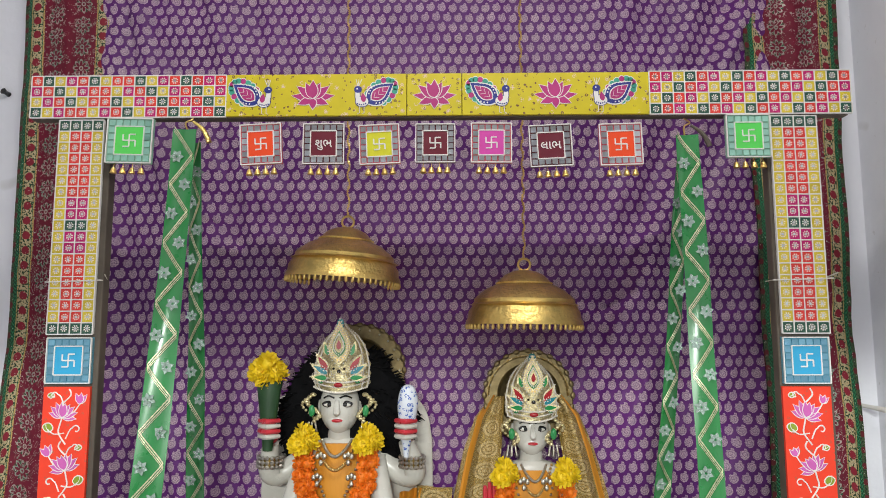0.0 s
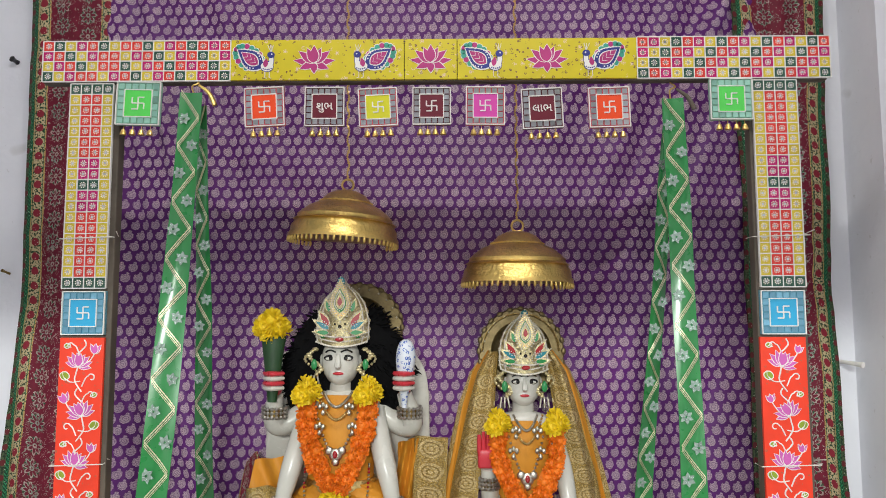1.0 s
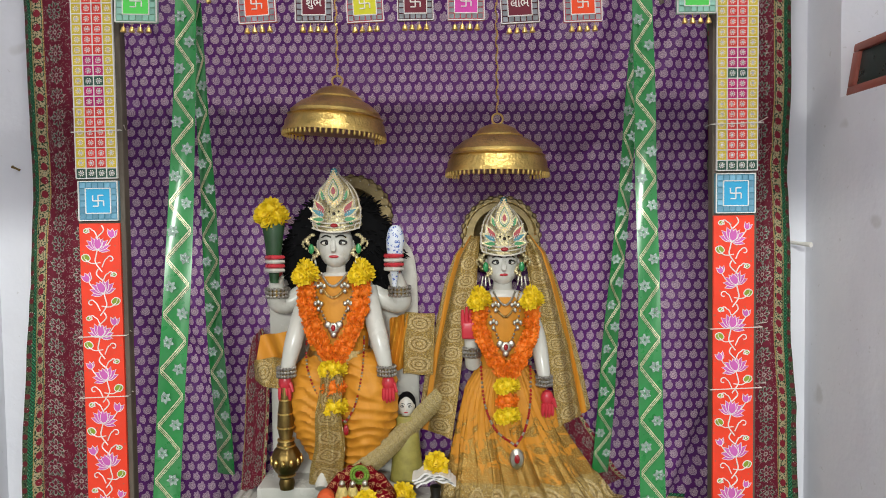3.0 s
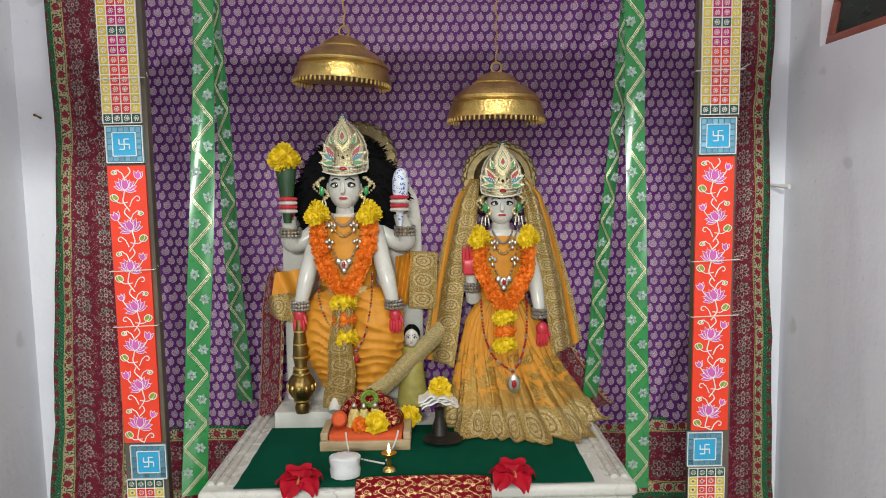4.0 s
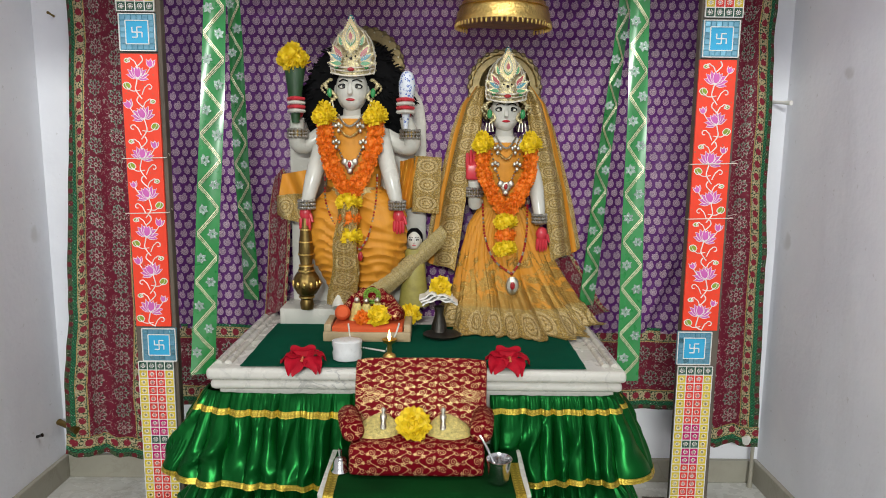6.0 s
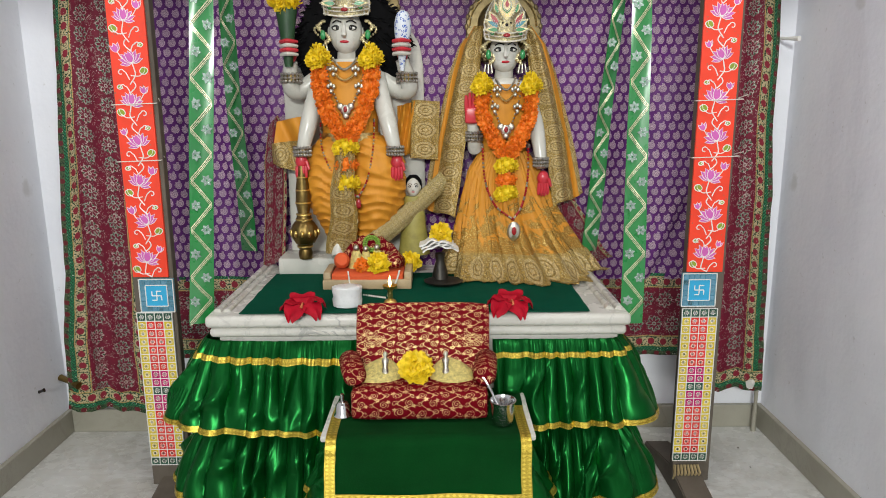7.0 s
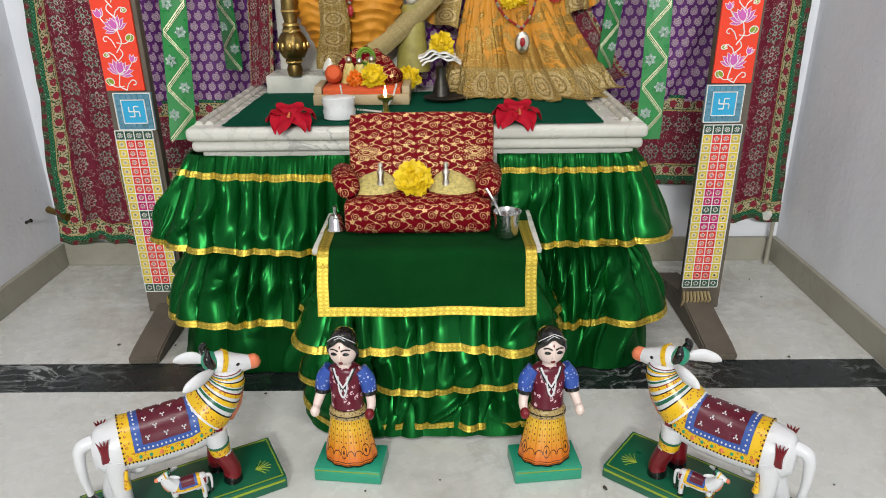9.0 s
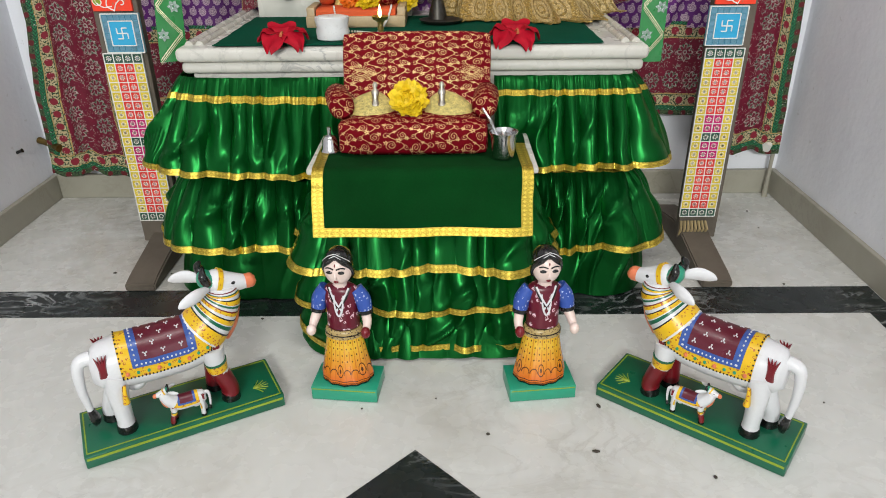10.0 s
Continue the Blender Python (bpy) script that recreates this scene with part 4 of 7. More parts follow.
for x in (-0.512, -0.486, 0.538, 0.564):
    part("rail", tube([(x, 1.50, 0.645), (x, 2.04, 0.645)], 0.010, 10), SLAB, plat, "rounded edge moulding")


def flat_cloth(x0, x1, y0, y1, z, seed, nu=30, nv=20):
    return sheet(nu, nv, lambda s, t: (x0 + (x1 - x0) * s + 0.004 * noise.noise((t * 5, seed, 0)), y1 + (y0 - y1) * t + 0.004 * noise.noise((s * 5, seed, 1)), z + 0.0015 * noise.noise((s * 6, t * 5, seed))), -0.002)


own("altar_cloth", moved(flat_cloth(-0.446, 0.480, 1.470, 1.90, 0.6485, 3), Matrix()), BAIZE, (0.02, 1.68, 0.645), "dark green felt cloth laid on the marble slab", "cloth")


# ---- gathered green skirts ----
def ruffle_f(path, z0, z1, flare, amp, seed, wide, lift=0.0, sway=0.007, power=0.8, sag=0.0):
    """A gathered frill: tight pleats under the top edge that open into broad, soft folds at the hem."""
    pts = spline([(x, y, 0) for x, y in path], 200)
    total = sum((pts[i + 1] - pts[i]).length for i in range(199))

    def lobe(p, sharp):
        c = abs(math.sin(p))
        return (c ** sharp) * 2 - 1.2

    def f(s, t):
        k = s * 199
        i = min(int(k), 198)
        p = pts[i].lerp(pts[i + 1], k - i)
        d = (pts[min(i + 2, 199)] - pts[max(i - 2, 0)]).normalized()
        nrm = Vector((d.y, -d.x, 0))
        q = s * total
        # the folds lean and wander on their way down
        w = q + 0.020 * t * noise.noise((q * 6, seed, 2.0)) + 0.010 * noise.noise((q * 9, t * 2.4, seed + 0.5))
        ph = math.pi * (w / wide + 0.9 * noise.noise((q / 0.11, seed * 5.1, 0)))
        size = 0.40 + 1.2 * abs(noise.noise((w / 0.09, seed * 2.3, 0.6 * t)))
        g = size * lobe(ph, 0.8) * (1 - 0.72 * t)
        g += 1.0 * noise.noise((w / (wide * 1.25), seed * 1.3, 0.9 * t)) * t
        # soft standing creases that fade out above the hem
        crease = noise.noise((w / 0.058 + 1.1 * t, t * 1.1, seed + 3.3))
        g += 0.62 * math.exp(-(crease / 0.16) ** 2) * (0.10 + math.sin(math.pi * t ** 0.8))
        fine = fold(q, seed + 9, 0.011) * max(0.0, 1 - 2.2 * t) * min(1.0, 0.35 + 6 * t) * 0.0060
        out = flare * t ** power + amp * min(1.0, t * 1.7 + 0.10) * g + fine + lift
        z = z0 + (z1 - z0) * t + sway * t * fold(q, seed + 4, 0.13) - sag * s * min(1.0, t * 6)
        return p + nrm * out + Vector((0, 0, z))
    return f, total


def ruffle(parent, name, path, z0, z1, flare, amp, seed, wide=0.03, ribbons=((0.915, 1.0),), nu=420, nv=34, base=0.0, sway=0.007, power=0.8, sag=0.0):
    f, total = ruffle_f(path, z0, z1, flare, amp, seed, wide, base, sway, power, sag)
    o = part(name, sheet(nu, nv, f, -0.0015, lambda s, t: (s * total * 1.6, t * abs(z0 - z1))), SATIN, parent, "shiny gathered green satin frill")
    g, _ = ruffle_f(path, z0, z1, flare, amp, seed, wide, base + 0.004, sway, power, sag)
    for a, b in ribbons:
        part("ribbon", sheet(nu, 3, lambda s, t: g(s, a + (b - a) * t), 0.0012, lambda s, t: (s * total * 1.6, t * 0.02)), RIBBON, o, "glittering gold ribbon")


skirt = thing("altar_skirt", (0.04, 1.42, 0.0), "green satin skirt in gathered tiers with gold ribbon", "skirt")
LEFT = [(-0.525, 1.80), (-0.548, 1.60), (-0.538, 1.495), (-0.40, 1.472), (-0.26, 1.472), (-0.135, 1.475)]
RIGHT = [(0.225, 1.475), (0.36, 1.472), (0.45, 1.472), (0.555, 1.485), (0.568, 1.60), (0.555, 1.80)]
MIDDLE = [(-0.150, 1.42), (-0.165, 1.32), (-0.160, 1.205), (-0.06, 1.190), (0.05, 1.188), (0.17, 1.190), (0.270, 1.205), (0.278, 1.32), (0.264, 1.42)]
for path, sd, sag in ((LEFT, 21, 0.020), (RIGHT, 22, 0.0)):
    ruffle(skirt, "under_cloth", path, 0.30, 0.006, 0.085, 0.020, sd + 50, 0.12, ribbons=(), sway=0.0)
    ruffle(skirt, "lower_frill", path, 0.345, 0.150, 0.112, 0.028, sd + 10, 0.046, ribbons=((0.0, 0.06), (0.915, 1.0)), power=0.6, sway=0.009)
    ruffle(skirt, "upper_frill", path, 0.572, 0.368, 0.106, 0.028, sd, 0.046, ribbons=((0.13, 0.19), (0.93, 1.0)), power=0.75, sag=sag)
ruffle(skirt, "centre_under_cloth", MIDDLE, 0.13, 0.005, 0.070, 0.010, 83, 0.05, ribbons=(), sway=0.0, base=0.01)
ruffle(skirt, "centre_frill", MIDDLE, 0.160, 0.022, 0.064, 0.022, 33, 0.044, ribbons=((0.90, 1.0),), sway=0.012, power=0.7, base=0.01)
ruffle(skirt, "centre_frill", MIDDLE, 0.270, 0.128, 0.068, 0.022, 32, 0.046, ribbons=((0.905, 1.0),), sway=0.012, power=0.8, base=0.012)
ruffle(skirt, "centre_frill", MIDDLE, 0.440, 0.228, 0.086, 0.023, 31, 0.046, ribbons=((0.93, 1.0),), sway=0.013, power=1.7)

# ---- velvet cloth over the step ----
runner = thing("velvet_runner", (0.057, 1.14, 0.32), "dark green velvet cloth with a gold border over the step", "cloth")


def runner_f(s, t, lift=0.0):
    x = -0.176 + 0.464 * s + 0.003 * noise.noise((t * 4, 1, 0))
    q = t * 0.46
    if q < 0.27:
        y, z = 1.43 - q * 0.96, 0.4525 + lift
    elif q < 0.32:
        a = (q - 0.27) / 0.05 * math.pi / 2
        y, z = 1.1708 - (0.032 + lift) * math.sin(a), 0.4205 + (0.032 + lift) * math.cos(a)
    else:
        y, z = 1.1388 - lift - 0.03 * (q - 0.32) / 0.14, 0.4205 - (q - 0.32) * 0.72
    z += 0.0012 * noise.noise((s * 7, t * 9, 5))
    if q > 0.3:
        y += 0.006 * noise.noise((s * 4, 2, 5))
    return (x, y, z)


part("cloth", sheet(40, 46, runner_f, 0.0025), VELVET, runner)
for a, b, c, d in ((0.0, 0.052, 0.25, 1.0), (0.948, 1.0, 0.25, 1.0), (0.0, 1.0, 0.945, 1.0)):
    hor = b - a > 0.5
    part("border", sheet(40 if hor else 4, 4 if hor else 46, lambda s, t: runner_f(a + (b - a) * s, c + (d - c) * t, 0.0018 + (0.0012 if hor else 0)), 0.001, (lambda s, t: (s * 0.46, t * 0.022)) if hor else (lambda s, t: (t * 0.4, s * 0.022))), RIBBON, runner, "gold brocade border")


# ---- little throne on the step ----
def pillow(x0, x1, y0, y1, z0, z1, r=0.014, puff=0.006):
    bm = box(x0, x1, y0, y1, z0, z1)
    bmesh.ops.subdivide_edges(bm, edges=bm.edges[:], cuts=9, use_grid_fill=True)
    c = Vector(((x0 + x1) / 2, (y0 + y1) / 2, (z0 + z1) / 2))
    h = Vector(((x1 - x0) / 2, (y1 - y0) / 2, (z1 - z0) / 2))
    for v in bm.verts:
        d = v.co - c
        k = [max(-1, min(1, d[i] / h[i])) for i in range(3)]
        inner = Vector([max(-(h[i] - r), min(h[i] - r, d[i])) for i in range(3)])
        e = d - inner
        if e.length > 1e-6:
            d = inner + e.normalized() * r
        bulge = (1 - k[0] ** 4) * (1 - k[1] ** 4) if abs(k[2]) > 0.99 else (1 - k[0] ** 4) * (1 - k[2] ** 4) if abs(k[1]) > 0.99 else 0
        if bulge:
            ax = 2 if abs(k[2]) > 0.99 else 1
            d[ax] += puff * bulge * (1 if d[ax] > 0 else -1)
        v.co = c + d + Vector((0.0015 * noise.noise(v.co * 25), 0.0015 * noise.noise(v.co * 25 + Vector((3, 0, 0))), 0.0015 * noise.noise(v.co * 22 + Vector((0, 5, 0)))))
    return bm


throne = thing("cushion_throne", (0.035, 1.33, 0.453), "small crimson and gold brocade throne with bolsters", "cushion seat")
part("seat", pillow(-0.128, 0.198, 1.232, 1.40, 0.455, 0.528), CRIMSON, throne)
back = moved(pillow(-0.172, 0.172, -0.011, 0.011, 0.0, 0.212, 0.008, 0.004), pose(0.040, 1.372, 0.482, -24, 0, 0))
part("backrest", back, CRIMSON, throne)
for sx in (-1, 1):
    eye = []
    for k in (1.0, 0.78, 0.55, 0.32):
        shape = petal_shape(-0.038 * k, 0.0, 0.0, 0.076 * k, 0.019 * k, 14)
        eye += [box(x - 0.0012, x + 0.0012, -0.0168, -0.0156, z - 0.0009, z + 0.0009) for x, z in shape]
    part("medallion", moved(join(*eye), pose(0.040, 1.372, 0.482, -24, 0, 0) @ Matrix.Translation((sx * 0.128, 0, 0.118))), simple("gold_thread", (0.60, 0.38, 0.16), 0.5, 0.4, var=0.3, scale=200), throne, "gold thread medallion")["kind"] = "stuff"
for x, a in ((-0.132, 14), (0.196, -6)):
    bo = lathe([(0.004, -0.062), (0.020, -0.061), (0.0275, -0.052), (0.029, 0.0), (0.0275, 0.052), (0.020, 0.061), (0.004, 0.062)], 20)
    part("bolster", moved(bo, pose(x, 1.325, 0.553, 90, 0, a)), CRIMSON, throne)


# ---- flowers ----
def bloom(r, n, seed, flat=0.7, wide=0.42):
    """A ruffled many-petalled marigold head."""
    rnd = random.Random(seed)
    bm = ball((0, 0, 0), (r * 0.62, r * 0.62, r * 0.62 * flat), 10, 6)
    for k in range(n):
        u = 1 - 1.75 * (k + 0.5) / n
        a = k * 2.39996 + rnd.uniform(-0.2, 0.2)
        rad = math.sqrt(max(0, 1 - u * u))
        d = Vector((rad * math.cos(a), rad * math.sin(a), u * flat))
        side = d.cross(Vector((0.13, 0.2, 1))).normalized()
        up = side.cross(d).normalized()
        side = (side * math.cos(0.5 * rnd.uniform(-1, 1)) + up * 0.5 * rnd.uniform(-1, 1)).normalized()
        w = r * wide * rnd.uniform(0.7, 1.1)
        p0, p1 = d * r * 0.5, d * r * rnd.uniform(0.85, 1.1)
        lift = up * r * rnd.uniform(-0.15, 0.3)
        vs = [bm.verts.new(p) for p in (p0 - side * w * 0.25, p0 + side * w * 0.25, p1 * 0.85 + side * w * 0.5 + lift * 0.4, p1 + lift + side * w * 0.1, p1 * 0.96 + lift * 1.3 - side * w * 0.12, p1 * 0.85 - side * w * 0.5 + lift * 0.3)]
        bm.faces.new(vs)
    return bm


def bloom_mesh(name, r, n, seed, mat, flat=0.7):
    me = bpy.data.meshes.new(name)
    bm = bloom(r, n, seed, flat)
    bm.to_mesh(me)
    bm.free()
    me.materials.append(mat)
    return me


ORANGE_BLOOMS = [bloom_mesh("blossom", 0.024, 56, i, MARIGOLD_O, 0.85) for i in range(4)]
YELLOW_BLOOMS = [bloom_mesh("blossom", 0.033, 80, 10 + i, MARIGOLD_Y, 0.85) for i in range(3)]


def garland(label, cx, y, half, z_top, z_low, tail, k=1.0):
    o = thing("flower_garland", (cx, y, z_low), label, "garland", "garlands on the statues")
    run = spline([(cx - half, y + 0.035, z_top), (cx - half * 0.96, y + 0.012, z_top - 0.07), (cx - half * 0.72, y, (z_top + z_low) / 2 - 0.03), (cx - half * 0.30, y - 0.012, z_low + 0.025), (cx, y - 0.016, z_low),
                  (cx + half * 0.30, y - 0.012, z_low + 0.025), (cx + half * 0.72, y, (z_top + z_low) / 2 - 0.03), (cx + half * 0.96, y + 0.012, z_top - 0.07), (cx + half, y + 0.035, z_top)], 34)
    for i, p in enumerate(run):
        for dx in (-0.010, 0.010):
            q = p + Vector((dx * k, random.uniform(-0.004, 0.004), dx * 0.5 * random.choice((-1, 1))))
            share("blossom", random.choice(ORANGE_BLOOMS), pose(q.x, q.y, q.z, 90 + random.uniform(-30, 30), random.uniform(-40, 40), random.uniform(0, 360)) @ Matrix.Scale(0.85 * k, 4), o)
    for sx in (-1, 1):
        for j, (dx, dz) in enumerate(((-0.012, 0.0), (0.014, 0.006), (0.0, 0.022))):
            share("blossom", YELLOW_BLOOMS[j], pose(cx + sx * half + dx * k, y + 0.012 + 0.006 * j, z_top + 0.004 + dz * k, 80, 20 * j, 60 * j) @ Matrix.Scale(0.9 * k, 4), o)
    for z, kind in tail:
        for j, dx in enumerate((-0.018, 0.016, 0.0)):
            data = YELLOW_BLOOMS[j] if kind == "y" else ORANGE_BLOOMS[j]
            share("blossom", data, pose(cx + dx * k, y - 0.016 - 0.008 * (j == 2), z + 0.004 * j, 85, 30 * j, 70 * j) @ Matrix.Scale((0.86 if kind == "y" else 1.0) * k, 4), o)
    return o


# ---- statues ----
def oval(cx, cy, z, rx, ry, n=32, wob=None):
    return [(cx + rx * math.cos(a) * (1 + (wob(a, z) if wob else 0)), cy + ry * math.sin(a) * (1 + (wob(a, z) if wob else 0)), z) for a in (2 * math.pi * i / n for i in range(n))]


def loft(rows, n=32, steps=0, wob=None):
    """Rows of (cx, cy, z, rx, ry) from top to bottom."""
    if steps:
        a = spline([r[:3] for r in rows], steps)
        b = spline([(r[3], r[4], 0) for r in rows], steps)
        rows = [(p.x, p.y, p.z, q.x, q.y) for p, q in zip(a, b)]
    return rings([oval(*r, n, wob) for r in rows])


def plain_head(cx, cy, cz, k=1.0):
    """A plain statue head with faint features: list of (bmesh, slot); slot 0 stone, 1 black, 2 red."""
    out = [(ball((cx, cy, cz), (0.047 * k, 0.046 * k, 0.064 * k), 24, 18), 0), (ball((cx, cy - 0.010 * k, cz - 0.030 * k), (0.032 * k, 0.034 * k, 0.032 * k), 18, 12), 0)]
    out.append((tube([(cx, cy - 0.043 * k, cz + 0.016 * k), (cx, cy - 0.052 * k, cz - 0.010 * k), (cx, cy - 0.045 * k, cz - 0.014 * k)], [0.005 * k, 0.008 * k, 0.006 * k], 8, 8), 0))
    for s in (-1, 1):
        out.append((ball((cx + s * 0.019 * k, cy - 0.0395 * k, cz + 0.007 * k), (0.0165 * k, 0.004 * k, 0.0080 * k), 12, 8), 1))
        out.append((ball((cx + s * 0.019 * k, cy - 0.0410 * k, cz + 0.0055 * k), (0.0128 * k, 0.004 * k, 0.0050 * k), 10, 6), 0))
        out.append((ball((cx + s * 0.018 * k, cy - 0.0432 * k, cz + 0.006 * k), (0.0056 * k, 0.003 * k, 0.0052 * k), 8, 6), 1))
        out.append((tube([(cx + s * 0.006 * k, cy - 0.046 * k, cz + 0.021 * k), (cx + s * 0.02 * k, cy - 0.043 * k, cz + 0.026 * k), (cx + s * 0.032 * k, cy - 0.035 * k, cz + 0.020 * k)], 0.0020 * k, 5, 8), 1))
        out.append((ball((cx + s * 0.047 * k, cy + 0.004, cz - 0.002), (0.006 * k, 0.012 * k, 0.018 * k), 8, 8), 0))
    out.append((ball((cx, cy - 0.0425 * k, cz - 0.030 * k), (0.0135 * k, 0.006 * k, 0.0042 * k), 10, 6), 2))
    out.append((loft([(cx, cy + 0.006, cz - 0.045 * k, 0.028 * k, 0.028 * k), (cx, cy + 0.012, cz - 0.085 * k, 0.031 * k, 0.03 * k)], 20), 0))
    return out


def plain_hand(at, drop, tilt=0.0, spread=1.0):
    """A closed hand pointing down (drop < 0) or an open one up: list of (bmesh, slot 0)."""
    x, y, z = at
    out = [ball((x, y, z), (0.019, 0.013, 0.024), 12, 8)]
    for i in range(4):
        dx = (i - 1.5) * 0.0085 * spread
        out.append(tube([(x + dx, y - 0.004, z + 0.015 * drop), (x + dx * 1.1, y - 0.006, z + 0.040 * drop), (x + dx * 1.1, y - 0.003, z + (0.058 - 0.004 * abs(i - 1.4)) * drop)], [0.0058, 0.0055, 0.0035], 7, 6))
    out.append(tube([(x + 0.016, y - 0.004, z), (x + 0.024, y - 0.008, z + 0.026 * drop)], [0.006, 0.004], 7))
    return out


SLOTS = [STONE, BLACKPAINT, REDPAINT, HAIR]
Y1 = 1.955
body1 = plain_head(-0.200, 1.950, 1.406, 1.10)
body1 += [(loft([(-0.197, 1.965, 1.325, 0.045, 0.035), (-0.197, 1.965, 1.30, 0.100, 0.050), (-0.197, 1.955, 1.24, 0.098, 0.060), (-0.197, 1.955, 1.16, 0.082, 0.055), (-0.197, 1.955, 1.08, 0.078, 0.055), (-0.197, 1.955, 0.74, 0.07, 0.05), (-0.197, 1.955, 0.70, 0.075, 0.06)], 28, 30), 0)]
arms = [([(-0.275, 1.985, 1.285), (-0.345, 1.975, 1.235), (-0.378, 1.955, 1.242), (-0.370, 1.925, 1.315)], [0.030, 0.030, 0.029, 0.020]),
        ([(-0.115, 1.985, 1.285), (-0.050, 1.975, 1.235), (-0.008, 1.955, 1.240), (-0.028, 1.925, 1.320)], [0.030, 0.030, 0.029, 0.020]),
        ([(-0.280, 1.955, 1.275), (-0.305, 1.925, 1.19), (-0.322, 1.900, 1.12), (-0.342, 1.885, 1.035)], [0.030, 0.028, 0.026, 0.018]),
        ([(-0.112, 1.955, 1.275), (-0.090, 1.925, 1.19), (-0.070, 1.900, 1.12), (-0.050, 1.885, 1.035)], [0.030, 0.028, 0.026, 0.018])]
body1 += [(tube(p, r, 16, 22), 0) for p, r in arms]
for h in plain_hand((-0.344, 1.882, 1.015), -1) + plain_hand((-0.047, 1.882, 1.010), -1):
    body1.append((h, 2))
for x0, s in ((-0.368, -1), (-0.026, 1)):
    for i in range(4):
        z = 1.336 + i * 0.0125
        body1.append((tube([(x0 - 0.026, 1.905, z), (x0, 1.874, z + 0.001), (x0 + 0.024, 1.902, z)], [0.006, 0.0068, 0.005], 7, 7), 2 if i % 2 else 0))
    body1.append((ball((x0, 1.925, 1.335), (0.017, 0.012, 0.022), 10, 8), 2))
body1 += [(tube([(-0.16 + 0.0, 1.885, 0.74), (-0.16, 1.86, 0.712)], [0.025, 0.02], 12), 0), (tube([(-0.24, 1.885, 0.74), (-0.24, 1.86, 0.712)], [0.025, 0.02], 12), 0)]
own("statue", join(*body1), SLOTS, (-0.197, Y1, 0.70), "white marble statue with four arms in orange silk", "statue", "statues on the altar")


def hair_bm(cx, cy, cz, rx, ry, rz):
    """A shaggy mass of hair with locks standing off its outline."""
    bm = ball((0, 0, 0), 1.0, 44, 32)

    def skin(d):
        k = 1 + 0.12 * noise.noise(d * 3.5) + 0.07 * noise.noise(d * 9)
        wide = 0.86 + 0.30 * min(1.0, max(0.0, 0.75 - d.z))
        return Vector((cx + d.x * rx * k * wide, cy + d.y * ry * k, cz + d.z * rz * k))

    for v in bm.verts:
        v.co = skin(v.co.copy())
    locks = [bm]
    rnd = random.Random(8)
    for k in range(800):
        a, u = rnd.uniform(0, 2 * math.pi), rnd.uniform(-1, 0.9)
        r = math.sqrt(1 - u * u)
        d = Vector((r * math.cos(a), r * math.sin(a) * 0.8, u)).normalized()
        p, o = skin(d), Vector((d.x, d.y * 0.4 - 0.1, d.z - 0.5)).normalized()
        l = rnd.uniform(0.008, 0.020)
        bend = Vector((rnd.uniform(-1, 1), rnd.uniform(-1, 1), rnd.uniform(-1, 1))) * 0.008
        locks.append(tube([p - o * 0.006, p + o * l * 0.5 + bend, p + o * l + bend * 0.5], [0.0032, 0.0024, 0.0006], 4))
    return join(*locks)


own("wig", hair_bm(-0.190, 1.985, 1.385, 0.158, 0.044, 0.180), HAIR, (-0.190, 2.0, 1.21), "thick black curly hair wig on the statue", "wig")

# stele and plinth behind and under the standing statue
stele = loft([(-0.192, 2.032, 1.44, 0.12, 0.018), (-0.192, 2.032, 1.43, 0.165, 0.020), (-0.192, 2.032, 1.40, 0.200, 0.022), (-0.192, 2.032, 1.34, 0.222, 0.022), (-0.192, 2.032, 1.20, 0.228, 0.022), (-0.192, 2.032, 0.70, 0.228, 0.022)], 40, 24)
plinth = thing("statue_plinth", (-0.215, 1.97, 0.645), "white marble plinth with an upright back stone", "plinth")
part("block", box(-0.437, 0.008, 1.895, 2.05, 0.6455, 0.702, 0.005), STONE, plinth)
part("back_stone", stele, STONE, plinth)


# clothes
def drape_wob(seed, amp):
    def f(a, z):
        ca, sa = math.cos(a), math.sin(a)
        warp = 4.5 * noise.noise((ca * 0.9, sa * 0.9 + seed, z * 7)) + 1.8 * ca
        fall = 0.55 + 0.9 * noise.noise((ca * 1.5 + seed, sa * 1.5, z * 16))
        return amp * (fall * (1.0 - 1.7 * abs(math.sin(z * 105 + warp))) + 0.8 * noise.noise((ca * 3, sa * 3 + seed, z * 34)))
    return f


def uv_box(bm):
    lay = bm.loops.layers.uv.verify()
    for f in bm.faces:
        for l in f.loops:
            l[lay].uv = (l.vert.co.x + l.vert.co.y, 0.06)
    return bm


dhoti = thing("dhoti", (-0.19, 1.93, 0.735), "pleated orange silk dhoti with a gold lace panel", "garment")
legs = []
for s in (-1, 1):
    c = -0.185 + s * 0.062
    legs.append(loft([(-0.192 + s * 0.03, 1.95, 1.095, 0.058, 0.060), (c, 1.945, 1.04, 0.082, 0.072), (c + s * 0.008, 1.94, 0.96, 0.090, 0.080), (c + s * 0.004, 1.94, 0.88, 0.086, 0.078), (c - s * 0.014, 1.945, 0.80, 0.066, 0.064), (c - s * 0.020, 1.945, 0.735, 0.048, 0.050)], 48, 110, drape_wob(s + 4, 0.12)))
part("leg_drape", uv_box(legs[0]), ORANGE, dhoti)
part("leg_drape", uv_box(legs[1]), ORANGE, dhoti)
